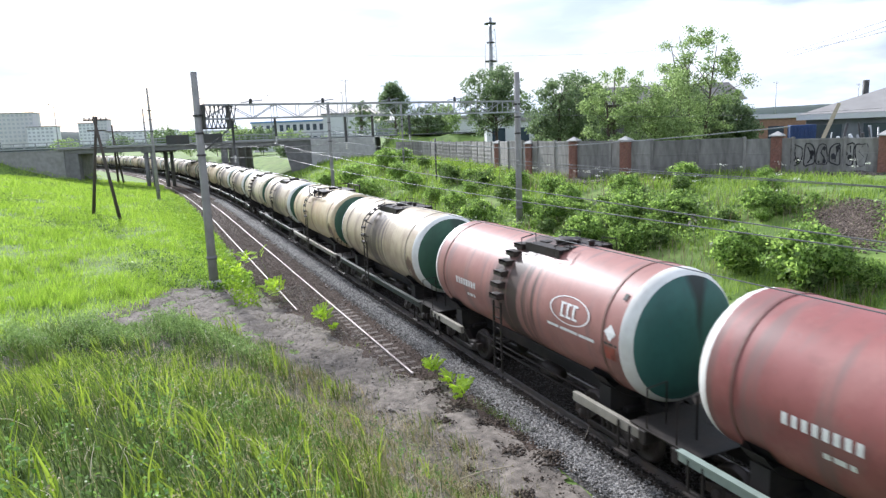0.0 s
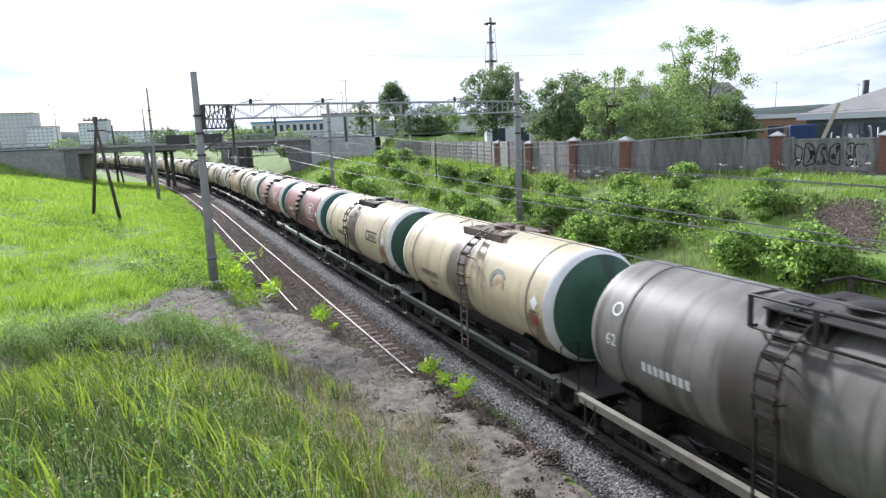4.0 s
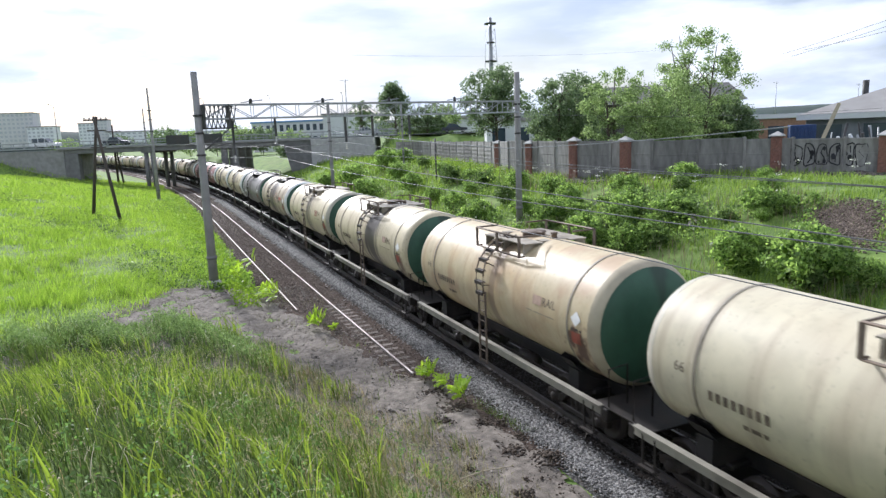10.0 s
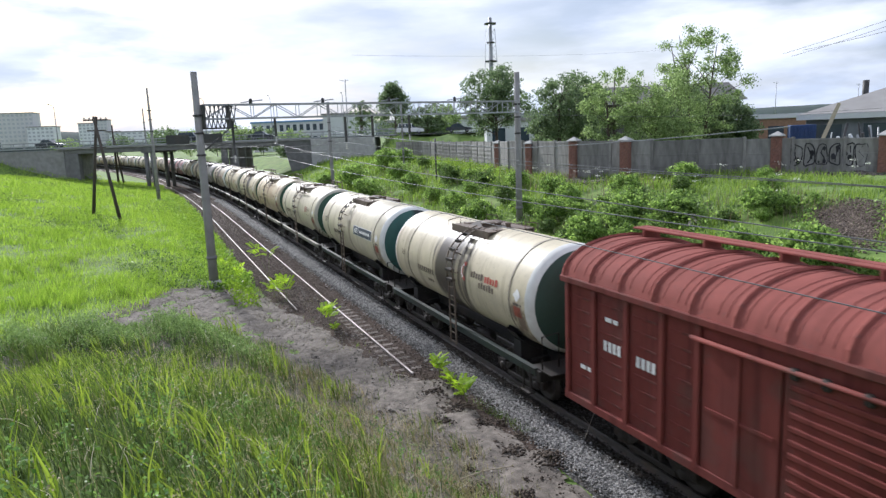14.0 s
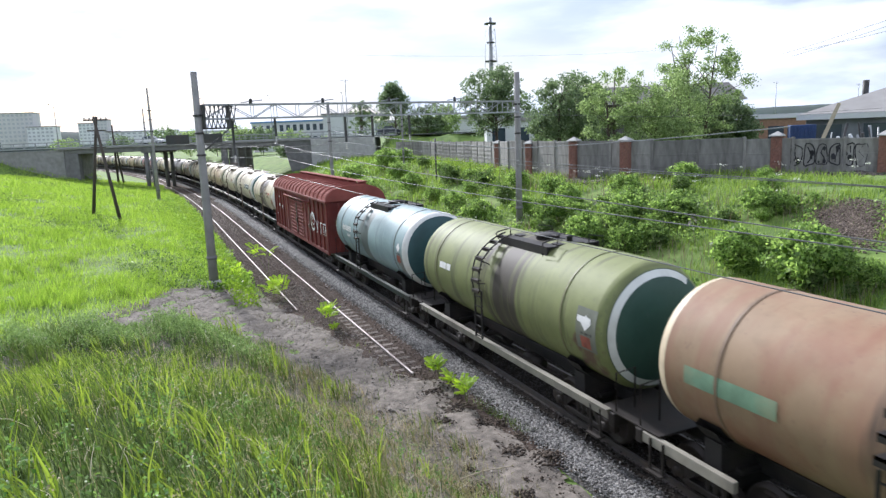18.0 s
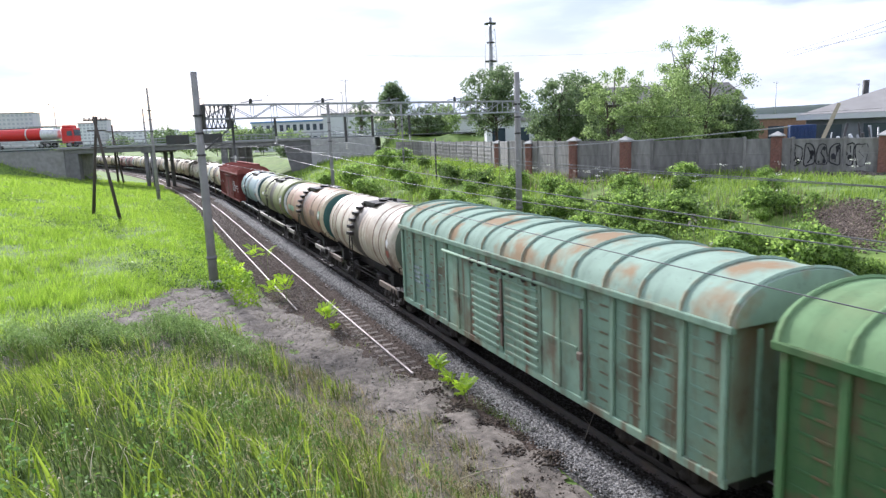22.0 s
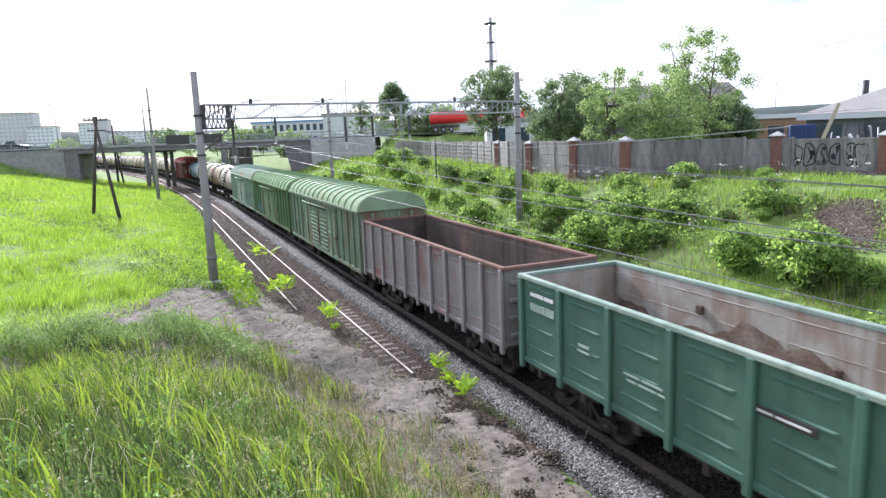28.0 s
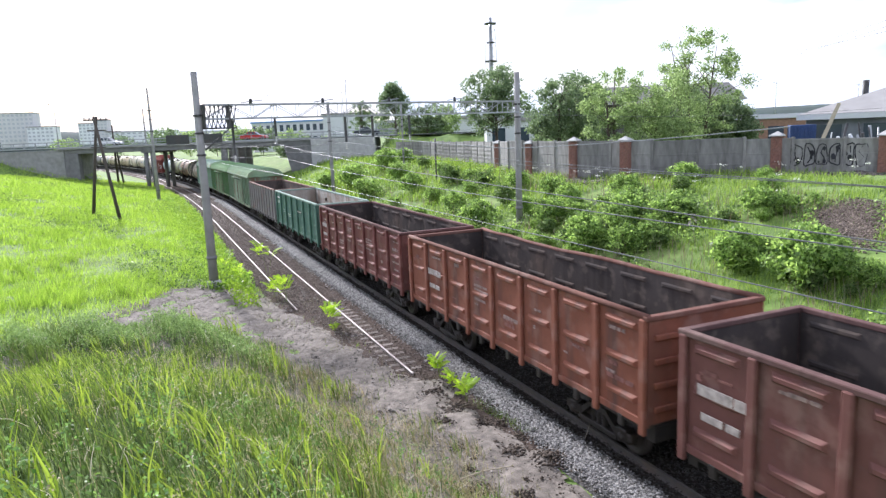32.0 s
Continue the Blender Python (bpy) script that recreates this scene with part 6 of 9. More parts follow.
def train_of_vans():
    # each van's roof has a paler colour than its walls
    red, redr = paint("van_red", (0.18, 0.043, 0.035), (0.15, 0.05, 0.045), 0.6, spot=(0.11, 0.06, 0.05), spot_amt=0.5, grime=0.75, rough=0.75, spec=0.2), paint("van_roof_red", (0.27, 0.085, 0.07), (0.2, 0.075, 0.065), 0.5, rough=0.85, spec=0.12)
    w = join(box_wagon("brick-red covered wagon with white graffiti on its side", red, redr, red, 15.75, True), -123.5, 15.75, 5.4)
    flat_bars(w, -1.585, 6.45, 2.55, [0.1] * 4, 0.22, M_MARK, 0.05)
    flat_bars(w, -1.585, 5.4, 2.5, [0.1] * 4, 0.22, M_MARK, 0.05)
    flat_bars(w, -1.585, 6.4, 3.2, [0.2, 0.15], 0.09, M_MARK)
    flat_bars(w, -1.585, 7.3, 1.9, [0.2, 0.25], 0.09, M_MARK)
    for r, dy, dz in ((0.55, 0, 0), (0.3, -0.1, 0.08), (0.16, 0.0, 0.3)):
        s = Shape()
        k = 28
        vs = [(-1.662, -4.6 + dy - q * r * math.cos(2 * math.pi * i / k), 2.55 + dz + q * r * math.sin(2 * math.pi * i / k)) for i in range(k) for q in (1, 0.78)]
        s.add(vs, [(2 * i, 2 * i + 1, (2 * i + 3) % (2 * k), (2 * i + 2) % (2 * k)) for i in range(k - 3)])
        part("graffiti", s, M_MARK, w, "white sprayed rings")
    for i, (ch, y) in enumerate((("У", -5.35), ("Г", -6.3), ("П", -7.0))):
        part("graffiti", text_flat(ch, 0.95, y, 2.0, -1.662), M_MARK, w, "white sprayed letter")
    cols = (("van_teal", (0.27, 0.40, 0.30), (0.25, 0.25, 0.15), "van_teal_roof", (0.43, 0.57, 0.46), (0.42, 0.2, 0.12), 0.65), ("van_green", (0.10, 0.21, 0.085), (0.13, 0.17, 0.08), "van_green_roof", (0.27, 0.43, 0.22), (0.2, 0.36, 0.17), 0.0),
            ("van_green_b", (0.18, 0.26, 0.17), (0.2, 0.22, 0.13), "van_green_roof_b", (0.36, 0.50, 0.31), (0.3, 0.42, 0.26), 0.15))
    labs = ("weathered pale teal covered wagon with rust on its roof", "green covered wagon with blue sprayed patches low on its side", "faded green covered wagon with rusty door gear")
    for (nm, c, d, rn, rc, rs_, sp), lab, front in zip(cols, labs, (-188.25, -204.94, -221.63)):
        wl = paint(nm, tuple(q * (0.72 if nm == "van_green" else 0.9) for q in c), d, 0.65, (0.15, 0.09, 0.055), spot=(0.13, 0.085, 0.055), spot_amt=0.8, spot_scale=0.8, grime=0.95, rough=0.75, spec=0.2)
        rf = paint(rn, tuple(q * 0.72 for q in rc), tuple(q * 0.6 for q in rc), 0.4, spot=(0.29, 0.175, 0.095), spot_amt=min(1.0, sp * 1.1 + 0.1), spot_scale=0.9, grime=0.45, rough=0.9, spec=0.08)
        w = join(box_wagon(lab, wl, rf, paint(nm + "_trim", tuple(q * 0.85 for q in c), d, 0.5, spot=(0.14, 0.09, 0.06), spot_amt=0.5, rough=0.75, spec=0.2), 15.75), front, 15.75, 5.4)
        if nm == "van_green":
            bl = mat("blue_spray", (0.13, 0.24, 0.5), 0.7, scale=3, dirt=(0.2, 0.3, 0.45), damt=0.5)
            for y, q in ((6.4, 0.75), (5.4, 0.8), (4.45, 0.7)):
                part("spray_patch", Shape().box(-1.574, -1.565, y - q, y, 1.3, 2.0), bl, w, "blue sprayed patch")
            flat_bars(w, -1.575, -5.7, 2.2, [0.5], 0.28, M_DARKMARK)
        elif nm == "van_teal":
            for k in range(4):
                flat_bars(w, -1.59, 6.9 - 0.07 * (k % 2), 2.5 - 0.17 * k, [0.2, 0.12, 0.24], 0.08, mat("pale_spray", (0.42, 0.48, 0.5), 0.7, scale=5, var=0.5))
                flat_bars(w, -1.59, 5.9 - 0.09 * (k % 2), 2.35 - 0.17 * k, [0.3, 0.2], 0.1, mat("lilac_spray", (0.27, 0.34, 0.42), 0.7, scale=5, var=0.5))
        else:
            flat_bars(w, -1.575, 6.4, 1.6, [0.6], 0.35, M_DARKMARK)
            flat_bars(w, -1.575, 6.4, 2.2, [0.4], 0.2, MATS["pale_spray"])


def press_shape(sg, q, h, d, base=0.0):
    """A pressed pillow in a steel panel: sloped on all four sides."""
    a, b = sg * base, sg * (base + d)
    vs = [(a, -q, -h), (a, q, -h), (a, q, h), (a, -q, h), (b, -q * 0.86, -h * 0.45), (b, q * 0.86, -h * 0.45), (b, q * 0.86, h * 0.3), (b, -q * 0.86, h * 0.3)]
    return Shape().add(vs, [(4, 5, 6, 7), (0, 1, 5, 4), (1, 2, 6, 5), (2, 3, 7, 6), (3, 0, 4, 7)])


def open_wagon(label, out, inner, rim, bays=7, emboss=3, deep=True, sag=0.0):
    """A high-sided open wagon: posts, pressed panels, top rail, drop hatches below."""
    w = thing("open_wagon", label, "open wagon", group="wagons of the train")
    n, hw, z0, z1 = 13.0, 1.5, 1.32, 3.51
    L = n / 2
    for sg in (-1, 1):
        part("side_wall", Shape().box(*sorted((sg * hw, sg * (hw - 0.04))), -L, L, z0, z1), out, w, "pressed steel side")
        part("side_lining", Shape().box(*sorted((sg * (hw - 0.045), sg * (hw - 0.06))), -L + 0.08, L - 0.08, z0 + 0.08, z1), inner, w, "scuffed inner face")
        rs = random.Random(3 + sg)
        pts = [(sg * (hw - 0.0), -L + n * i / 12, z1 + 0.05 - (sag * rs.random() if 0 < i < 12 and sg > 0 else 0)) for i in range(13)]
        part("top_rail", Shape().tube(pts, 0.07, 8) if sag else Shape().box(*sorted((sg * (hw - 0.075), sg * (hw + 0.08))), -L - 0.02, L + 0.02, z1 - 0.03, z1 + 0.075, 0.02), rim, w, "top rail of the side")
        part("bottom_rail", Shape().box(*sorted((sg * (hw - 0.05), sg * (hw + 0.04))), -L, L, z0 - 0.06, z0 + 0.1, 0.02), out, w)
        bay = n / bays
        for i in range(bays + 1):
            y = min(max(-L + bay * i, -L + 0.09), L - 0.09)
            me = kept("open_post%d" % sg, lambda: Shape().box(*sorted((sg * 0, sg * 0.11)), -0.09, 0.09, z0 - 0.22, z1, 0.025), out)
            part("post", me, out, w, at=pose(sg * hw, y, 0))
            if i < bays:
                yc = -L + bay * (i + 0.5)
                h = 0.09 if deep else 0.04
                for q in range(emboss):
                    zq = z0 + 0.42 + q * (1.55 / max(1, emboss - 1))
                    me = kept("press%d%d%d" % (sg, deep, bays), lambda: press_shape(sg, bay * 0.31, h, 0.065 if deep else 0.02), out)
                    part("pressing", me, out, w, at=pose(sg * hw, yc, zq))
                    if inner.name in ("inner_pale", "inner_brown"):
                        part("seam", kept("seam%d" % sg, lambda: press_shape(-sg, bay * 0.49, 0.014, 0.012, 0.055), inner), inner, w, at=pose(sg * hw, yc, zq))
                        continue
                    me = kept("inpress%d%d%d" % (sg, deep, bays), lambda: press_shape(-sg, bay * 0.33, h * 0.8, 0.035, 0.055), inner)
                    part("pressing", me, inner, w, at=pose(sg * hw, yc, zq))
                part("drop_hatch", kept("hatch_lug%d" % sg, lambda: Shape().box(*sorted((sg * -0.05, sg * 0.05)), -0.1, 0.1, z0 - 0.3, z0 - 0.02, 0.03).box(*sorted((sg * -0.3, sg * 0.02)), -0.55, 0.55, z0 - 0.12, z0 - 0.06), M_IRON), M_IRON, w,
                     at=pose(sg * hw, yc, 0))
    for sg in (-1, 1):
        part("end_wall", Shape().box(-hw, hw, *sorted((sg * (L - 0.05), sg * L)), z0, z1), out, w, "steel end wall")
        part("end_lining", Shape().box(-hw + 0.07, hw - 0.07, *sorted((sg * (L - 0.055), sg * (L - 0.07))), z0 + 0.08, z1), inner, w)
        part("end_rail", Shape().box(-hw - 0.08, hw + 0.08, *sorted((sg * (L - 0.1), sg * (L + 0.06))), z1 - 0.03, z1 + 0.072, 0.02), rim, w)
        for q in range(4):
            part("end_ridge", kept("end_ridge", lambda: Shape().box(-1.35, 1.35, -0.06, 0.06, -0.06, 0.06, 0.02), out), out, w, at=pose(0, sg * L, z0 + 0.3 + 0.5 * q))
    part("floor", Shape().box(-hw + 0.05, hw - 0.05, -L + 0.05, L - 0.05, z0 - 0.1, z0 + 0.03), inner, w, "dusty floor of drop hatches")
    rs = random.Random(len(label))
    s = Shape()
    for _ in range(60):
        x, y, r = rs.choice((-1, 1)) * rs.uniform(0.9, 1.4), rs.uniform(-L + 0.3, L - 0.3), rs.uniform(0.04, 0.13)
        s.box(x - r, x + r, y - r * 1.4, y + r, z0 + 0.03, z0 + 0.03 + r, r * 0.4)
    part("debris", s, mat("orange_residue", (0.33, 0.19, 0.09), 0.95, scale=6, var=0.5), w, "leftover lumps of cargo")
    part("underframe", kept("openframe", lambda: Shape().box(-0.35, 0.35, -L, L, 0.8, 1.2).box(-1.3, 1.3, -L, -L + 0.25, 0.9, 1.25).box(-1.3, 1.3, L - 0.25, L, 0.9, 1.25).tube([(-0.7, -2, 0.7), (-0.7, 2, 0.7)], 0.05), M_BLACK), M_BLACK, w)
    bogies(w, 4.3)
    couplers(w, L + 0.1)
    return w


def train_of_opens():
    inn = paint("inner_dark", (0.07, 0.059, 0.055), (0.15, 0.105, 0.08), 0.6, spot=(0.2, 0.16, 0.13), spot_amt=0.35, spot_scale=2.2, grime=0.6, rough=0.92, spec=0.05)
    inb = paint("inner_brown", (0.115, 0.095, 0.085), (0.2, 0.14, 0.1), 0.6, spot=(0.22, 0.16, 0.12), spot_amt=0.4, spot_scale=1.2, grime=0.7, rough=0.92, spec=0.05)
    inp = paint("inner_pale", (0.40, 0.385, 0.34), (0.25, 0.175, 0.11), 0.9, (0.17, 0.115, 0.075), spot=(0.2, 0.12, 0.075), spot_amt=0.6, spot_scale=0.8, grime=0.7, rough=0.8)
    g1 = paint("grey_pink", (0.235, 0.215, 0.21), (0.33, 0.30, 0.295), 0.6, (0.12, 0.09, 0.08), spot=(0.21, 0.068, 0.055), spot_amt=0.75, spot_scale=0.55, grime=0.5, rough=0.65)
    w = join(open_wagon("grey-brown open wagon with faded red patches", g1, inb, paint("rim_brown", (0.2, 0.12, 0.095), (0.27, 0.19, 0.16), 0.5, rough=0.8, spec=0.1), 10, 2, False), -237.75, 13.0, 4.3)
    g2 = paint("deep_green", (0.078, 0.16, 0.12), (0.13, 0.215, 0.165), 0.55, (0.07, 0.11, 0.085), grime=0.6, rough=0.7, spec=0.2)
    w = join(open_wagon("deep green open wagon with a pale scuffed inside", g2, inp, paint("rim_green", (0.25, 0.33, 0.275), (0.44, 0.44, 0.39), 0.7, rough=0.8, spec=0.1), 7, 4, False), -251.67, 13.0, 4.3)
    # dried cargo caked on the lower half of the far wall
    rs = random.Random(21)
    crust = Shape()
    n = 44
    vs = []
    for i in range(n + 1):
        y = -6.3 + 12.6 * i / n
        vs += [(1.425, y, 1.4), (1.425, y, 2.55 + 0.3 * math.sin(1.1 * y) + 0.15 * math.sin(3.7 * y + 1) + rs.uniform(-0.08, 0.08))]
    crust.add(vs, [(2 * i, 2 * i + 1, 2 * i + 3, 2 * i + 2) for i in range(n)])
    part("cargo_crust", crust, mat("cargo_crust", (0.2, 0.145, 0.105), 0.95, scale=2.5, var=0.5, col2=(0.11, 0.08, 0.06), dirt=(0.36, 0.32, 0.27), dscale=0.7, damt=0.7, bump=0.6), w, "brown dried cargo caked on the wall")
    for y, z, r in ((4.1, 2.3, 0.14), (3.6, 2.28, 0.1), (2.4, 2.3, 0.16), (1.9, 2.25, 0.1), (0.7, 2.3, 0.12), (-1.6, 2.75, 0.12), (-3.4, 2.75, 0.1), (3.2, 2.95, 0.12), (-0.3, 2.5, 0.09)):
        part("caked_lump", Shape().box(1.425 - r * 0.7, 1.44, y - r, y + r, z - r, z + r * 0.8, r * 0.3), mat("caked_lump", (0.085, 0.058, 0.042), 0.95, scale=5, var=0.4, bump=0.6), w)
    part("residue", Shape().tube([(1.36, 4.3, 2.12), (1.34, 3.2, 2.06), (1.33, 2.0, 2.1), (1.36, 0.6, 2.05)], 0.07, 6), mat("orange_residue", (0.33, 0.19, 0.09), 0.95, scale=6, var=0.5), w, "orange leftover cargo along the wall")
    flat_bars(w, -1.53, 6.0, 3.1, [0.6, 0.4], 0.09, M_MARK)
    flat_bars(w, -1.53, 6.0, 2.72, [0.11] * 8, 0.2, mat("dull_mark", (0.4, 0.5, 0.43), 0.6), 0.03)
    flat_bars(w, -1.53, -1.0, 2.6, [1.1], 0.16, M_DARKMARK)
    flat_bars(w, -1.545, -1.05, 2.66, [0.3, 0.6], 0.04, M_MARK)
    flat_bars(w, -1.53, 3.9, 2.35, [0.4], 0.07, MATS["dull_mark"])
    flat_bars(w, -1.53, 3.95, 2.22, [0.45], 0.05, MATS["dull_mark"])
    flat_bars(w, -1.53, 2.3, 2.2, [0.5, 0.6], 0.05, MATS["dull_mark"])
    flat_bars(w, -1.53, 2.2, 2.08, [0.3, 0.5, 0.2], 0.05, MATS["dull_mark"])
    for nm, c, d, lab, front, sag in (("maroon", (0.15, 0.055, 0.047), (0.19, 0.07, 0.055), "dark maroon open wagon with a pale number patch", -265.58, 0.0),
                                      ("red_oxide", (0.22, 0.082, 0.052), (0.15, 0.06, 0.04), "orange-red open wagon with a bent far rail", -279.5, 0.09),
                                      ("brown_red", (0.15, 0.065, 0.055), (0.2, 0.09, 0.075), "brown-red open wagon with a grey smeared patch", -293.42, 0.0)):
        m = paint(nm, tuple(q * 1.1 for q in c), d, 0.7, (0.11, 0.06, 0.05), spot=(0.31, 0.19, 0.155), spot_amt=0.42, spot_scale=1.5, grime=0.85, rough=0.75, spec=0.2)
        w = join(open_wagon(lab, m, inn, paint(nm + "_rim", tuple(0.6 * q + 0.03 for q in c), (0.25, 0.19, 0.16), 0.7, rough=0.85, spec=0.08), 8, 3, True, sag), front, 13.0, 4.3)
        y0 = 4.7 if nm == "red_oxide" else 6.05
        flat_bars(w, -1.565, y0, 2.5, [0.11] * 8 if nm != "brown_red" else [0.8, 0.4], 0.2, mat("smeared_mark", (0.46, 0.4, 0.37), 0.7, scale=7, var=0.5), 0.03)
        flat_bars(w, -1.565, y0 - 0.1, 2.05, [0.5, 0.3], 0.14, MATS["smeared_mark"])
        pink = mat("pink_mark", (0.40, 0.28, 0.25), 0.7, scale=9, var=0.6)
        for k, row in enumerate(((0.5, 0.25), (0.9,), (0.3, 0.45), (0.7,))):
            flat_bars(w, -1.505, -1.8 if nm == "maroon" else 1.2, 2.72 - 0.14 * k, row, 0.07, pink)
        # worn stencil marks and scuffed ridges, panel by panel
        rs = random.Random(len(nm))
        for k in range(8):
            y = 6.5 - 1.625 * k - 0.3
            for _ in range(rs.randint(2, 4)):
                z = rs.choice((1.98, 2.12, 2.28, 2.75, 2.88, 3.05))
                flat_bars(w, -1.507, y - rs.uniform(0, 0.4), z + rs.uniform(-0.04, 0.04), [rs.uniform(0.08, 0.35) for _ in range(rs.randint(1, 3))], rs.uniform(0.04, 0.11), rs.choice((pink, pink, MATS["dull_red_mark"] if "dull_red_mark" in MATS else mat("dull_red_mark", (0.30, 0.13, 0.11), 0.75, scale=7, var=0.5))), 0.05)


train_of_tanks()
train_of_vans()
train_of_opens()

# ---- planting ----
rng = np.random.default_rng(7)
L_TREE = leafmat("tree_leaves", (0.105, 0.16, 0.058), (0.36, 0.45, 0.19), 0.52)
L_TREE_D = leafmat("dark_tree_leaves", (0.08, 0.12, 0.06), (0.21, 0.27, 0.135), 0.5)
L_SHRUB = leafmat("shrub_leaves", (0.05, 0.10, 0.027), (0.37, 0.5, 0.145), 0.54)
L_SHRUB_D = leafmat("dark_shrub_leaves", (0.035, 0.068, 0.022), (0.18, 0.255, 0.08), 0.47)
L_WEED = leafmat("young_leaves", (0.24, 0.37, 0.035), (0.42, 0.55, 0.09), 0.5)
L_TALL = leafmat("tall_grass", (0.034, 0.06, 0.015), (0.145, 0.20, 0.05), 0.46)
L_MEADOW = leafmat("meadow_grass", (0.18, 0.28, 0.04), (0.37, 0.49, 0.1), 0.5)
L_DRY = leafmat("dry_grass", (0.15, 0.125, 0.06), (0.37, 0.31, 0.165), 0.4)
M_BARK = mat("bark", (0.12, 0.095, 0.075), 0.95, var=0.4, scale=6, stretch=(3, 3, 0.6), bump=0.6)
M_UMBEL = leafmat("white_umbels", (0.5, 0.5, 0.42), (0.75, 0.75, 0.68), 0.3)


def leaves(centres, size, rnd, droop=0.3):
    """A small folded leaf (two quads) at each centre, turned at random."""
    n = len(centres)
    d = rnd.normal(size=(n, 3))
    d[:, 2] -= droop
    d /= np.linalg.norm(d, axis=1, keepdims=True)
    u = np.cross(d, rnd.normal(size=(n, 3)))
    u /= np.linalg.norm(u, axis=1, keepdims=True) + 1e-9
    w = np.cross(d, u)
    s = size * rnd.uniform(0.6, 1.4, (n, 1))
    a = centres
    v = np.stack([a - d * s * 0.5, a + u * s * 0.34 + w * s * 0.1, a + d * s * 0.55, a - u * s * 0.34 + w * s * 0.1], 1).reshape(-1, 3)
    return v, np.arange(4 * n).reshape(n, 4)


def blades(x, y, z, h, width, lean, rnd, wind=(0.0, 0.0)):
    """Bent grass blades: three cross-lines each."""
    n = len(x)
    a = rnd.uniform(0, 2 * np.pi, n)
    dx, dy = np.cos(a) * lean * h + wind[0] * h, np.sin(a) * lean * h + wind[1] * h
    px, py = -np.sin(a) * width, np.cos(a) * width
    rows = []
    for q, wq in ((0.0, 1.0), (0.55, 0.75), (1.0, 0.06)):
        bx, by, bz = x + dx * q ** 2, y + dy * q ** 2, z + h * (q - 0.18 * q * q * np.minimum(1, lean * 2))
        rows += [np.stack([bx - px * wq, by - py * wq, bz], -1), np.stack([bx + px * wq, by + py * wq, bz], -1)]
    v = np.stack(rows, 1).reshape(-1, 3)
    k = np.arange(n)[:, None] * 6
    return v, np.concatenate([k + np.array([[0, 1, 3, 2]]), k + np.array([[2, 3, 5, 4]])])


def crown_points(blobs, n, rnd):
    """Points in the outer part of a cloud of ellipsoids."""
    vol = np.array([b[3] * b[4] * b[5] for b in blobs]) ** 0.7
    pick = rnd.choice(len(blobs), n, p=vol / vol.sum())
    B = np.array(blobs)[pick]
    return B[:, :3] + np.clip(rnd.normal(size=(n, 3)), -2.0, 2.0) * 0.55 * B[:, 3:6]


def tree(name, label, at, h, spread, n_leaf, size, leaf, seed, trunk_h=0.3, airy=1.0, cone=False, stems=1):
    """Trunk and limbs, and a crown of many leaf clumps held by the limbs."""
    rs, rnd = random.Random(seed), np.random.default_rng(seed)
    t = thing(name, label, "tree" if "tree" in name else "shrub", at, group="trees" if "tree" in name else "shrubs")
    wood, blobs = Shape(), []
    r0 = 0.02 * h / math.sqrt(stems)
    trunks = []
    for s in range(stems):
        bx, by = (rs.uniform(-0.3, 0.3) * spread, rs.uniform(-0.3, 0.3) * spread) if stems > 1 else (0, 0)
        top = Vector((bx * 1.6 + rs.uniform(-0.1, 0.1) * spread, by * 1.6 + rs.uniform(-0.1, 0.1) * spread, h * rs.uniform(0.72, 0.9)))
        pts = [Vector((bx * 0.4, by * 0.4, -0.3)), Vector((bx * 0.7 + rs.uniform(-.1, .1), by * 0.7 + rs.uniform(-.1, .1), h * 0.35)), Vector((bx, by, h * 0.6)), top]
        wood.tube([tuple(p) for p in pts], r0, 7, r0 * 0.15)
        trunks.append(pts)
    zc, rz = h * (1 + trunk_h) / 2, h * (1 - trunk_h) / 2
    lumps = [(rs.uniform(-1, 1), rs.uniform(-1, 1), rs.uniform(-1, 1), rs.uniform(0.75, 1.15)) for _ in range(7)]
    for i in range(95):
        d = Vector((rs.gauss(0, 1), rs.gauss(0, 1), rs.gauss(0, 1))).normalized()
        grow = max((1 - 0.35 * (d - Vector(q[:3]).normalized()).length) * q[3] for q in lumps)
        r = rs.random() ** 0.42 * (0.55 + 0.5 * max(0.1, grow))
        if cone:
            q = rs.random() ** 0.75
            a = rs.uniform(0, 2 * math.pi)
            rr = spread * (1.02 - q) ** 0.7 * rs.uniform(0.45, 1.0)
            rr *= 0.5 + 0.9 * min(1, 2.2 * q)
            c = Vector((math.cos(a) * rr, math.sin(a) * rr, h * (trunk_h + (1 - trunk_h) * q)))
        else:
            c = Vector((d.x * r * spread, d.y * r * spread, zc + d.z * r * rz))
        b = spread * rs.uniform(0.10, 0.24) * airy
        blobs.append((*c, b, b, b * 0.75))
        if i % 3 == 0:
            pts = rs.choice(trunks)
            k = min(2.9, max(0.4, (c.z / h - 0.15) * 3.0))
            o = pts[int(k)].lerp(pts[int(k) + 1], k - int(k))
            mid = o.lerp(c, 0.55) + Vector((0, 0, 0.02 * h))
            wood.tube([tuple(o), tuple(mid), tuple(c)], r0 * 0.3, 5, r0 * 0.05)
    part("trunk", wood, M_BARK, t, "branching grey-brown trunk")
    v, f = leaves(crown_points(blobs, n_leaf, rnd), size, rnd)
    part("crown", cloud("crown", v, f, leaf), leaf, t, "uneven leafy crown")
    return t


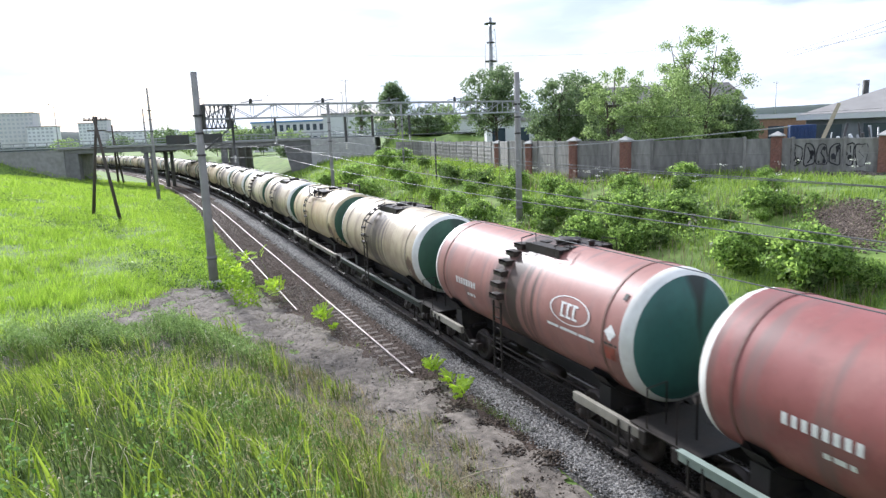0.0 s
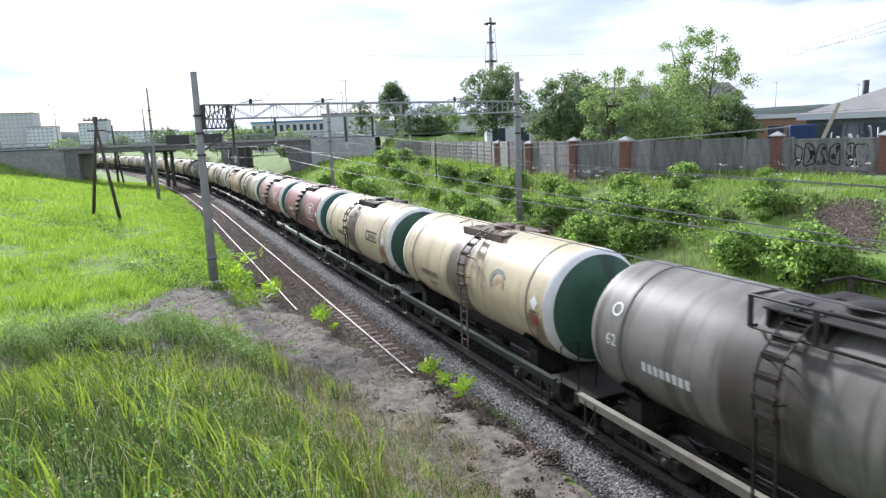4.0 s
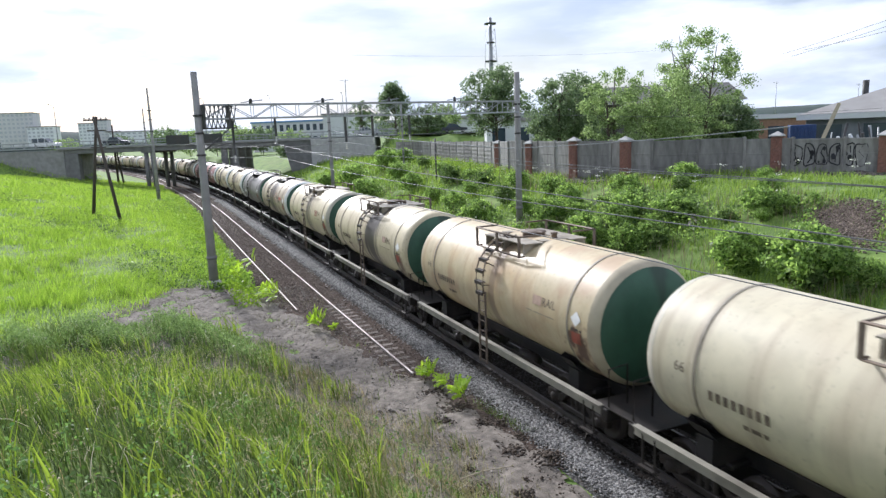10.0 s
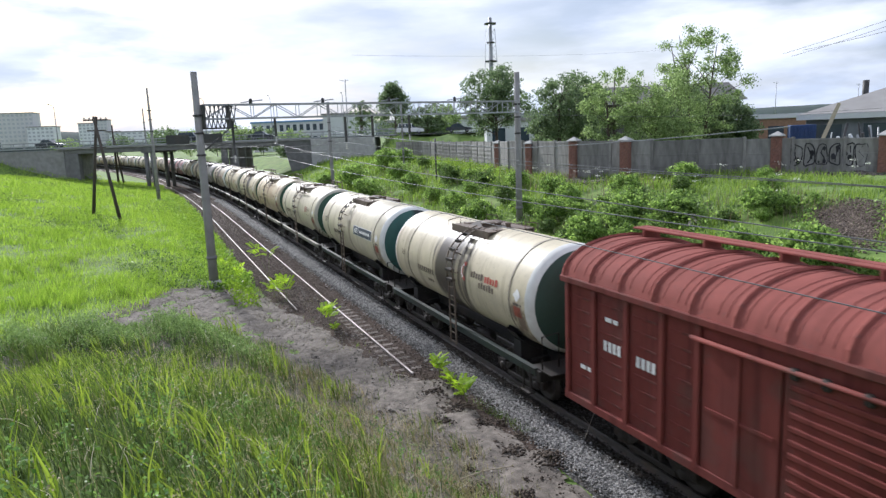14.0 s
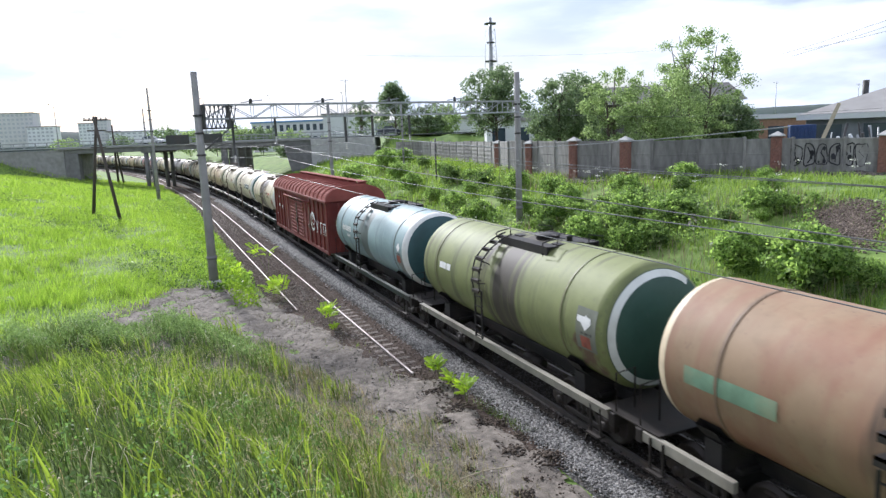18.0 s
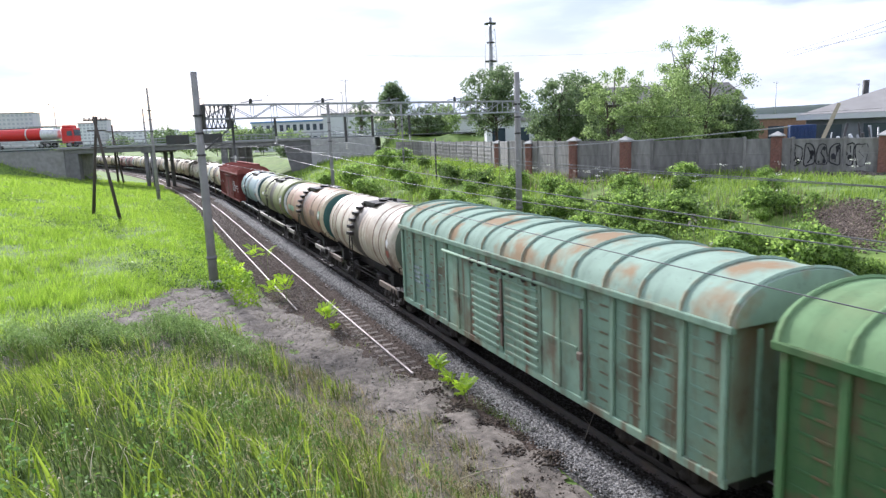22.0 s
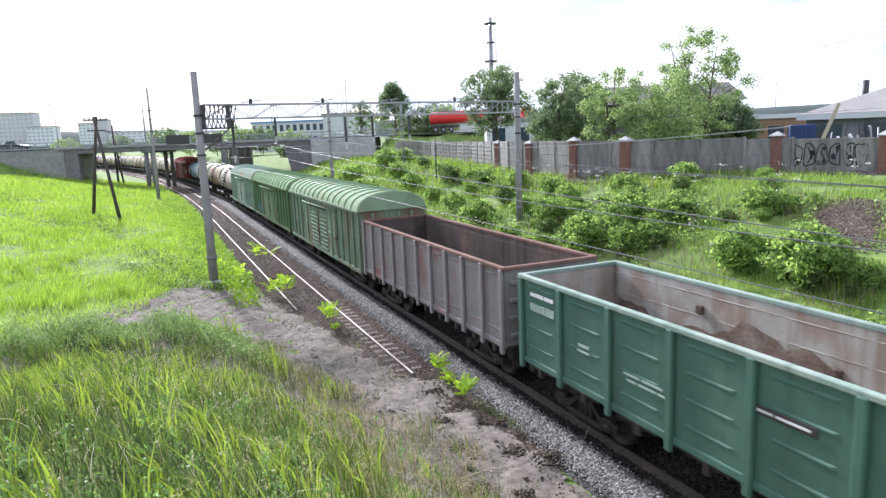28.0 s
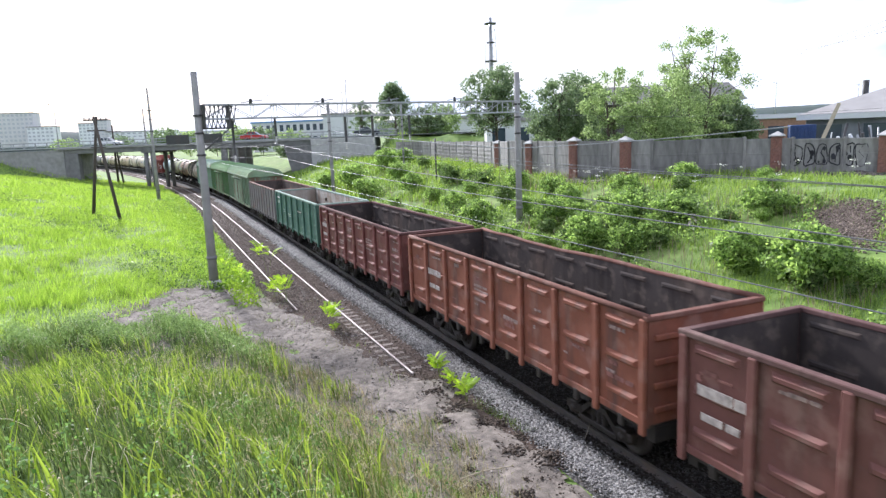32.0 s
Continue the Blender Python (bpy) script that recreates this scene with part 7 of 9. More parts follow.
def plant_trees():
    tree("tree", "tall airy light-green tree behind the fence", (43.2, 45.0, 3.6), 12.6, 4.7, 15500, 0.15, L_TREE, 1, 0.12, 0.6, stems=3)
    tree("tree", "light-green bushy tree leaning over the fence", (33.4, 43.4, 3.6), 8.6, 2.8, 11000, 0.15, L_TREE, 2, 0.1, 0.8, stems=2)
    tree("tree", "light-green bushy tree behind the concrete fence", (37.5, 42.5, 3.6), 7.6, 3.6, 15000, 0.16, L_TREE, 3, 0.1, 0.95, stems=2)
    tree("tree", "dark green tree beside the shed", (33.9, 51.5, 3.6), 8.4, 3.2, 9750, 0.20, L_TREE_D, 4, 0.12, 0.9, stems=2)
    tree("tree", "dark green tree beside the fence", (37.5, 54, 3.6), 8.8, 3.6, 10500, 0.22, L_TREE_D, 14, 0.1, 0.9, stems=2)
    tree("tree", "broad dark green tree with a visible trunk", (35.6, 66.5, 3.6), 10.8, 4.0, 13500, 0.22, L_TREE_D, 5, 0.3, 0.9)
    tree("tree", "dark conical poplar in the distance", (44.0, 122.4, 4.0), 12.6, 4.6, 11000, 0.32, L_TREE_D, 6, 0.06, 1.15, cone=True)
    tree("tree", "small dark tree beside the poplar", (49.5, 120, 4.0), 9.0, 3.6, 6000, 0.32, L_TREE_D, 16, 0.12, 0.9)
    tree("tree", "thin sparse tree in the distance", (36.8, 121, 4.0), 10.4, 2.6, 2700, 0.26, L_TREE_D, 7, 0.25, 0.7)
    tree("tree", "light green tree behind the far fence", (53.2, 122.5, 4.0), 9.4, 4.0, 6500, 0.3, L_TREE, 8, 0.15, 0.85)
    tree("tree", "green tree behind the tall shed", (47, 47, 3.6), 7.2, 4.0, 9000, 0.22, L_TREE_D, 9, 0.05, 1.0, stems=2)
    tree("tree", "dark green tree at the corner of the shed", (48.2, 46, 3.4), 6.0, 2.8, 7500, 0.22, L_TREE_D, 10, 0.05, 1.0, stems=2)
    k = 11
    for x, y, h, s in ((6, 215, 8.5, 5), (12, 210, 7, 5), (18, 190, 6.5, 5), (22, 182, 7.5, 5), (27, 178, 6.5, 5), (34, 175, 6, 5), (-8, 300, 8, 6), (-30, 320, 8, 7), (30, 150, 5, 4.5), (35, 142, 4.5, 4)):
        tree("tree", "hazy green tree beyond the bridge", (x, y, 3.8 if y > 160 else 3.0), h, s, 2250, 0.56, L_TREE_D if k % 2 else L_TREE, k, 0.05, 1.1, stems=2)
        k += 1


plant_trees()


def plant_shrubs():
    """Shrubs on the bank beyond the train: five shapes, repeated at other sizes and turns."""
    kinds = []
    for k in range(6):
        kinds.append(tree("shrub", "leafy green shrub on the bank" if k % 2 else "dense bright green shrub on the bank", (0, 0, 0), 1.9, 1.2, 2600, 0.15, L_SHRUB if k != 3 else L_SHRUB_D, 40 + k, 0.02, 1.0, stems=4))
    rs = random.Random(11)
    spots = [(x, y, rs.uniform(0.5, 1.1) * (1.0 if y < 60 else 1.4)) for x, y in (
        (22.8, 39), (25.6, 40), (20.6, 41.5), (23.8, 43.5), (26.3, 46), (21.5, 47.5), (24.2, 50), (18.8, 48.5), (22.6, 54), (25.5, 57), (20.1, 57.5), (23.6, 62), (27.5, 63), (20.6, 67),
        (25.2, 70), (29.0, 72), (22.2, 77), (27.1, 80), (31.2, 84), (20.5, 84), (29.8, 25.5), (28.5, 30.5), (31, 33), (33.5, 29), (17.2, 38), (17.0, 53), (16.6, 62), (26.0, 51.0), (27.0, 55.5))]
    # the large bushes opposite the end of the siding, each with smaller ones at its foot
    for x, y, q in ((20.5, 29.1, 1.05), (21.4, 29.9, 0.8), (23.7, 29.6, 1.05), (22.8, 28.8, 0.85), (24.6, 26.9, 1.0), (25.6, 27.6, 0.8), (21.2, 26.4, 0.8), (22.4, 26.0, 0.75), (21.8, 20.1, 0.95), (22.4, 20.8, 0.75), (21.6, 16.8, 1.15),
                    (22.3, 17.4, 1.0), (22.9, 16.9, 0.8), (26.4, 23.2, 0.8), (27.2, 22.6, 0.65), (22.3, 35.0, 0.95), (23.2, 34.2, 0.8), (22.2, 14.8, 0.55), (24.6, 36.6, 0.9), (19.3, 35.0, 0.8), (24.9, 30.8, 0.8), (26.6, 33.4, 0.9), (19.4, 31.8, 0.6)):
        spots.append((x, y, q))
        for _ in range(2):
            spots.append((x + rs.uniform(-1.3, 1.3), y + rs.uniform(-1.3, 1.3), q * rs.uniform(0.3, 0.55)))
    for i, (x, y, q) in enumerate(spots):
        src = kinds[i % 6]
        m = pose(x, y, float(ground_z(x, y)) - 0.05, 0, 0, rs.uniform(0, 360))
        ob = src if i < 6 else copy_thing(src, m)
        ob.matrix_basis = m
        ob.scale = (q, q, q * rs.uniform(0.85, 1.1))


plant_shrubs()


def stuff(name, v, f, material, label, category):
    return tagged(new(name, cloud(name, v, f, material)), label, category, kind="stuff")


def on_line(y, l):
    """The x of a place l metres beside the main track (arrays)."""
    return LINE_X + l - np.maximum(0, y - CURVE_Y) ** 2 / (2 * CURVE_R)


def grow_grass():
    def in_dirt(x, y):
        l = x - LINE_X
        e = np.sqrt((np.maximum(x + 3, 0) / 9) ** 2 + ((y - 2) / 22) ** 2)
        wob = 0.07 * np.sin(x * 1.7 + 0.4 * y) + 0.05 * np.sin(y * 1.3 - x)
        edge = 33.8 + 1.0 * np.sin(x * 0.8) + np.minimum(0, x - 0.5) * 2.2
        return (e + wob > 0.99) & (y < edge) & (l < -1.5)
    # the tall grass of the mound
    n = 135000
    y = 3.5 + 26 * rng.random(n) ** 1.2
    x = -15 + 21.5 * rng.random(n)
    clump = np.sin(x * 2.1 + 1.3 * np.sin(y * 1.1)) * np.cos(y * 1.7 - 0.6 * x)
    e = np.sqrt((np.maximum(x + 3, 0) / 9) ** 2 + ((y - 2) / 22) ** 2)
    far_l = (np.abs(x - y * 0.30) < y * 0.62 + 1.5)
    dry = rng.random(n) < np.clip(0.12 + 0.28 * (x - 0.9 - 0.06 * y), 0.08, 0.72)
    rim = np.where(x < 0, 1.12, lerp(y, [9, 12, 14, 17, 20, 24.5, 28], [1.10, 1.13, 1.18, 1.20, 1.16, 1.21, 1.21]))
    keep = (e < rim - 0.02 + 0.06 * clump + 0.05 * (rng.random(n) - 0.5)) & far_l & (rng.random(n) < 0.8 + 0.3 * clump)
    h = rng.uniform(0.2, 0.9, n) * (1 + 0.35 * clump) * np.clip((1.38 - e) * 4, 0.6, 1)
    z = ground_z(x, y) - 0.03
    # deep: darker blades in the low clumps, more of them at small y
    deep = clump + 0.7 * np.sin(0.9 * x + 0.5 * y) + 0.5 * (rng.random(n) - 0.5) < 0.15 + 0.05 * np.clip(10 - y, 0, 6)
    h *= 0.8
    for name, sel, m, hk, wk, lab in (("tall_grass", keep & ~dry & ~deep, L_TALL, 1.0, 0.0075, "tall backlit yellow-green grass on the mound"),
                                      ("tall_grass", keep & ~dry & deep, leafmat("deep_grass", (0.024, 0.042, 0.014), (0.11, 0.15, 0.048), 0.42), 0.9, 0.007, "tall darker green grass where the clumps are low"),
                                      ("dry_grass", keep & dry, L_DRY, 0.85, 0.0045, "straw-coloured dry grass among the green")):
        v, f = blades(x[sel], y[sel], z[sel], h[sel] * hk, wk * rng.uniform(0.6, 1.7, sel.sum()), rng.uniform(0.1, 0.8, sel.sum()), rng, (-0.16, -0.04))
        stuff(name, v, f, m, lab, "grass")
    # clumps of broad reed-like blades, each clump leaning its own way
    n = 900
    y, x = 4.2 + 20 * rng.random(n) ** 1.2, -9 + 14 * rng.random(n)
    e = np.sqrt((np.maximum(x + 3, 0) / 9) ** 2 + ((y - 2) / 22) ** 2)
    sel = (e < 1.0) & (np.sin(x * 1.1) * np.cos(y * 0.7) > -0.35) & (rng.random(n) < 0.95 - 0.09 * np.maximum(x, 0))
    k = rng.integers(4, 11, sel.sum())
    x, y, way, tall = np.repeat(x[sel], k), np.repeat(y[sel], k), np.repeat(rng.uniform(-0.6, 0.2, sel.sum()), k), np.repeat(rng.uniform(0.55, 1.15, sel.sum()), k)
    x, y = x + rng.normal(size=len(x)) * 0.09, y + rng.normal(size=len(x)) * 0.09
    v, f = blades(x, y, ground_z(x, y), tall * rng.uniform(0.6, 1.1, len(x)), 0.0135 * rng.uniform(0.5, 1.5, len(x)), rng.uniform(0.05, 0.5, len(x)), rng, (way, 0.0))
    stuff("reed_grass", v, f, leafmat("reed_blades", (0.11, 0.165, 0.026), (0.27, 0.34, 0.065), 0.55), "clumps of broad bright reed-like grass blades", "grass")
    # fallen straw across the grass
    n = 1500
    y, x = 4.5 + 22 * rng.random(n), -7 + 13 * rng.random(n)
    e = np.sqrt((np.maximum(x + 3, 0) / 9) ** 2 + ((y - 2) / 22) ** 2)
    x, y = x[e < 1.1], y[e < 1.1]
    v, f = blades(x, y, ground_z(x, y) + rng.uniform(0.1, 0.45, len(x)), rng.uniform(0.08, 0.25, len(x)), 0.005 * np.ones(len(x)), 2.6, rng)
    stuff("fallen_straw", v, f, leafmat("fallen_straw", (0.3, 0.26, 0.16), (0.5, 0.45, 0.32), 0.3), "pale bent straws lying across the grass", "grass")
    # seed heads
    n = 4200
    y, x = 4.5 + 23 * rng.random(n), -6 + 12.5 * rng.random(n)
    e = np.sqrt((np.maximum(x + 3, 0) / 9) ** 2 + ((y - 2) / 22) ** 2)
    sel = (e < 1.1) & (rng.random(n) < 0.25 + 0.13 * x)
    x, y = x[sel], y[sel]
    v, f = blades(x, y, ground_z(x, y), rng.uniform(0.6, 1.0, len(x)), 0.0035 * np.ones(len(x)), 0.28, rng, (-0.15, 0))
    tips = v.reshape(-1, 6, 3)[:, 4]
    c = np.repeat(tips, 9, 0) + rng.normal(size=(len(tips) * 9, 3)) * (0.018, 0.018, 0.06)
    v2, f2 = leaves(c, 0.03, rng)
    stuff("seed_heads", np.concatenate([v, v2]), np.concatenate([f, f2 + len(v)]), leafmat("seed_heads", (0.2, 0.19, 0.10), (0.38, 0.35, 0.22), 0.35), "pale feathery grass seed heads", "grass")
    # herb leaves among the grass
    n = 22000
    y, x = 4 + 22 * rng.random(n), -8 + 14 * rng.random(n)
    e = np.sqrt((np.maximum(x + 3, 0) / 9) ** 2 + ((y - 2) / 22) ** 2)
    sel = (e < 1.06) & (np.sin(x * 1.3 + 2) * np.sin(y * 0.9) + 0.5 * np.sin(3.1 * x - y) > 0.15)
    x, y = x[sel], y[sel]
    v, f = leaves(np.stack([x, y, ground_z(x, y) + rng.uniform(0.05, 0.42, len(x))], -1), 0.058, rng)
    stuff("herbs", v, f, leafmat("herb_leaves", (0.045, 0.095, 0.024), (0.14, 0.225, 0.055), 0.45), "low broad-leaved herbs in the grass", "herbs")
    # upright branching herbs near the foot of the mound
    n = 150
    y, x = 5.0 + 8.5 * rng.random(n), -1.5 + 7.0 * rng.random(n)
    e = np.sqrt((np.maximum(x + 3, 0) / 9) ** 2 + ((y - 2) / 22) ** 2)
    sel = (e < 1.05) & (np.sin(x * 1.4 + 1) + np.cos(y * 0.9) > -0.3)
    x, y, h = x[sel], y[sel], rng.uniform(0.35, 0.95, sel.sum())
    v, f = blades(x, y, ground_z(x, y), h, 0.006 * np.ones(len(x)), 0.12, rng)
    c = np.repeat(np.stack([x, y, ground_z(x, y)], -1), 46, 0)
    up = rng.random(len(c)) ** 0.8
    c[:, 2] += up * np.repeat(h, 46)
    c[:, :2] += rng.normal(size=(len(c), 2)) * (0.05 + 0.09 * (1 - up))[:, None]
    v2, f2 = leaves(c, 0.045, rng, 0.1)
    stuff("tall_herbs", np.concatenate([v, v2]), np.concatenate([f, f2 + len(v)]), leafmat("tall_herb_leaves", (0.07, 0.14, 0.04), (0.21, 0.32, 0.10), 0.45), "upright branching herbs with small bright leaves", "herbs")
    # feathery herbs and pale seed grass along the crest of the mound
    n = 1500
    q = rng.random(n)
    x, y = -4.5 + 7.4 * q + 0.3 * rng.normal(size=n), lerp(q, [0, 0.35, 0.62, 0.78, 0.92, 1.0], [25.6, 26.3, 26.8, 26.2, 24.6, 22.0]) - 2.4 * rng.random(n) ** 1.6
    h = rng.uniform(0.35, 0.95, n) * (0.75 + 0.35 * np.sin(2.3 * x + y))
    v, f = blades(x, y, ground_z(x, y), h, 0.008 * np.ones(n), 0.2, rng, (-0.2, 0))
    c = np.repeat(np.stack([x, y, ground_z(x, y)], -1), 16, 0)
    up = rng.random(len(c)) ** 0.6
    c[:, 2] += up * np.repeat(h, 16)
    c[:, 0] -= 0.2 * np.repeat(h, 16) * up ** 2
    c[:, :2] += rng.normal(size=(len(c), 2)) * 0.07
    v2, f2 = leaves(c, 0.055, rng, 0.1)
    stuff("crest_herbs", np.concatenate([v, v2]), np.concatenate([f, f2 + len(v)]), leafmat("crest_herbs", (0.085, 0.14, 0.04), (0.27, 0.37, 0.14), 0.48), "feathery green herbs along the crest of the mound", "herbs")
    # single tufts of broad bright blades at its edge
    spots = [(2.4, 24.8, 1.0), (2.0, 25.2, 0.9), (3.0, 21.2, 1.0), (3.1, 20.4, 1.1), (3.3, 20.0, 0.9), (4.3, 18.6, 0.9), (4.5, 18.2, 0.7), (1.0, 26.6, 0.8), (3.6, 17.6, 0.8)]
    x, y, h = (np.repeat([a[k] for a in spots], 14) for k in range(3))
    x, y = x + 0.12 * rng.normal(size=len(x)), y + 0.2 * rng.normal(size=len(x))
    v, f = blades(x, y, ground_z(x, y), h * rng.uniform(0.6, 1.15, len(x)), 0.016 * rng.uniform(0.6, 1.4, len(x)), 0.22, rng, (-0.15, 0))
    stuff("edge_reeds", v, f, leafmat("reed_blades", (0.11, 0.165, 0.026), (0.27, 0.34, 0.065), 0.55), "tufts of broad bright blades at the edge of the dirt", "grass")
    # the meadow
    n = 170000
    y = 20 + 120 * rng.random(n) ** 1.9
    x = -2.5 - y * 0.24 + rng.random(n) * (y * 0.24 + 9.0)
    l = lateral(x, y)
    pat = np.sin(x * 0.7 + 0.5 * np.sin(y * 0.3)) * np.cos(y * 0.45 - x * 0.2)
    keep = (l < -5.75 + 0.3 * np.sin(y * 0.8)) & ~((y < 34.5) & in_dirt(x, y)) & (rng.random(n) < 0.75 + 0.25 * pat)
    x, y, pat = x[keep], y[keep], pat[keep]
    sc = np.clip(y / 40, 0.8, 2.6)
    v, f = blades(x, y, ground_z(x, y) - 0.02, rng.uniform(0.16, 0.42, len(x)) * (1 + 0.35 * pat) * np.sqrt(sc), 0.011 * sc * rng.uniform(0.6, 1.5, len(x)), 0.5, rng, (0.12, -0.05))
    stuff("meadow_grass", v, f, L_MEADOW, "bright green backlit meadow grass", "grass")
    # tussocks that stand up from the meadow, each leaning its own way
    n = 1500
    y = 30 + 75 * rng.random(n) ** 1.5
    x = -2.5 - y * 0.24 + rng.random(n) * (y * 0.24 + 8.5)
    sel = (lateral(x, y) < -6.3) & ~((y < 35.5) & in_dirt(x, y)) & (np.sin(x * 0.8 + 0.7 * np.sin(y * 0.4)) + np.cos(y * 0.37) > -0.2)
    k = rng.integers(14, 40, sel.sum())
    lean, tall = np.repeat(rng.uniform(-0.3, 0.45, sel.sum()), k), np.repeat(rng.uniform(0.35, 0.85, sel.sum()), k)
    x, y = np.repeat(x[sel], k), np.repeat(y[sel], k)
    sc = np.clip(y / 40, 0.8, 2.2)
    x, y = x + rng.normal(size=len(x)) * 0.22 * sc, y + rng.normal(size=len(x)) * 0.3 * sc
    v, f = blades(x, y, ground_z(x, y) - 0.02, tall * rng.uniform(0.6, 1.1, len(x)), 0.012 * sc * rng.uniform(0.6, 1.5, len(x)), 0.35, rng, (lean, 0.0))
    stuff("meadow_tussocks", v, f, leafmat("tussock_blades", (0.14, 0.235, 0.035), (0.34, 0.46, 0.085), 0.5), "tussocks of taller green grass in the meadow", "grass")
    # tall leafy weeds along the edge of the siding
    n = 15000
    s = 34 + 62 * rng.random(n) ** 1.3
    off = -5.7 - 2.6 * rng.random(n) ** 1.3
    x = on_line(s, off)
    clump = np.sin(s * 0.9 + off) + np.sin(s * 2.3 - 1.4 * off)
    sel = clump > -0.3
    x, s, clump = x[sel], s[sel], clump[sel]
    v, f = leaves(np.stack([x, s, ground_z(x, s) + rng.random(len(x)) * (0.35 + 0.28 * np.maximum(clump, 0))], -1), 0.13, rng)
    stuff("edge_weeds", v, f, leafmat("edge_weeds", (0.10, 0.18, 0.035), (0.32, 0.45, 0.09), 0.5), "waist-high leafy weeds along the siding", "weeds")
    # darker weeds in patches of the meadow
    n = 46000
    y = 34 + 80 * rng.random(n) ** 1.4
    x = -2.5 - y * 0.24 + rng.random(n) * (y * 0.24 + 8.0)
    pat = np.sin(x * 0.45 + 1.0) * np.cos(y * 0.16 + 0.5 * np.sin(x * 0.3))
    sel = (lateral(x, y) < -6.8) & (pat + 0.35 * np.sin(1.7 * x + 0.9 * y) > 0.4)
    x, y = x[sel], y[sel]
    v, f = leaves(np.stack([x, y, ground_z(x, y) + rng.uniform(0.05, 0.6, len(x)) * rng.random(len(x)) ** 0.5], -1), 0.11, rng)
    stuff("meadow_weeds", v, f, L_SHRUB_D, "darker leafy weeds in patches of the meadow", "weeds")
    # the far bank and the strip below the fence
    n = 130000
    y = 6 + 105 * rng.random(n) ** 1.6
    x = 15.5 + rng.random(n) * (8 + y * 0.55)
    l = lateral(x, y)
    pat = np.sin(x * 0.8 + 0.3 * y) * np.cos(y * 0.5 - 0.3 * x) + 0.5 * np.sin(0.23 * x * y ** 0.5)
    keep = (l > 4.8) & (l < 24 + 10 * rng.random(n)) & (pat > -0.4 + 0.5 * (rng.random(n) - 0.5)) & (np.hypot(0.7 * (x - 27.0) + 0.7 * (y - 19.1), 2.2 * (0.7 * (y - 19.1) - 0.7 * (x - 27.0))) > 2.3 + 1.2 * rng.random(n)) & (np.hypot((x - 27) / 2.5, (y - 35.5) / 2) > 0.8 + 0.5 * rng.random(n))
    x, y = x[keep], y[keep]
    sc = np.clip(y / 25, 0.8, 3.0)
    v, f = blades(x, y, ground_z(x, y) - 0.02, rng.uniform(0.2, 0.6, len(x)) * np.sqrt(sc), 0.012 * sc * rng.uniform(0.6, 1.5, len(x)), 0.45, rng, (0.08, -0.05))
    stuff("bank_grass", v, f, leafmat("bank_grass", (0.075, 0.13, 0.025), (0.27, 0.365, 0.075), 0.52), "rough green grass on the far bank", "grass")
    # leafy undergrowth between the shrubs, and dry stalks
    n = 60000
    y = 10 + 85 * rng.random(n) ** 1.4
    x = 15.5 + rng.random(n) * (7 + y * 0.4)
    l = lateral(x, y)
    pat = np.sin(x * 0.55 + 0.21 * y + 1.0) + np.cos(y * 0.33 - 0.4 * x) + 0.4 * np.sin(x * 2.1) * np.cos(y * 1.7)
    bare = np.hypot(0.7 * (x - 27.0) + 0.7 * (y - 19.1), 2.2 * (0.7 * (y - 19.1) - 0.7 * (x - 27.0))) > 2.5
    keep = (l > 5.5) & (l < 18.5) & (pat > 0.15) & bare
    x, y, pat = x[keep], y[keep], pat[keep]
    top = np.clip(0.35 + 0.5 * pat, 0.2, 1.5)
    v, f = leaves(np.stack([x, y, ground_z(x, y) + top * rng.random(len(x)) ** 0.6], -1), 0.14, rng)
    half = len(x) // 2
    stuff("undergrowth", v[:half * 4], f[:half], L_SHRUB, "leafy bright green undergrowth on the bank", "undergrowth")
    stuff("undergrowth", v[half * 4:], f[half:] - half * 4, L_SHRUB_D, "darker leafy undergrowth on the bank", "undergrowth")
    n = 9000
    y = 14 + 75 * rng.random(n) ** 1.3
    x = 16 + rng.random(n) * (7 + y * 0.4)
    sel = (lateral(x, y) > 5.5) & (lateral(x, y) < 20) & (np.sin(x * 0.9 + 2) + np.sin(y * 0.6) > 0.3)
    x, y = x[sel], y[sel]
    v, f = blades(x, y, ground_z(x, y), rng.uniform(0.4, 1.1, len(x)), 0.012 * np.clip(y / 25, 0.7, 2), 0.35, rng)
    stuff("dry_stalks", v, f, leafmat("dry_stalks", (0.14, 0.115, 0.075), (0.27, 0.22, 0.15), 0.2), "brown dry stalks among the undergrowth", "stalks")
    # white umbels below the fence
    n = 150
    y, x = 22 + 30 * rng.random(n), 26 + 18 * rng.random(n)
    l = lateral(x, y)
    sel = (np.sin(x * 0.9) + np.cos(y * 0.8) > 0.35)
    x, y = x[sel], y[sel]
    c = np.stack([x, y, ground_z(x, y) + rng.uniform(0.6, 1.1, len(x))], -1)
    c = np.repeat(c, 12, 0) + rng.normal(size=(len(c) * 12, 3)) * (0.11, 0.11, 0.03)
    v, f = leaves(c, 0.08, rng, 0.0)
    v2, f2 = blades(x, y, ground_z(x, y), c.reshape(-1, 12, 3).mean(1)[:, 2] - ground_z(x, y), 0.012 * np.ones(len(x)), 0.05, rng)
    stuff("umbel_stalks", v2, f2, L_SHRUB, "green stalks of the white umbels", "flowers")
    stuff("white_umbels", v, f, M_UMBEL, "white umbel flowers on the grassy bank", "flowers")
    # green creeping in from the edges of the dirt
    n = 9000
    y, x = 9.0 + 26 * rng.random(n), -3 + 10.0 * rng.random(n)
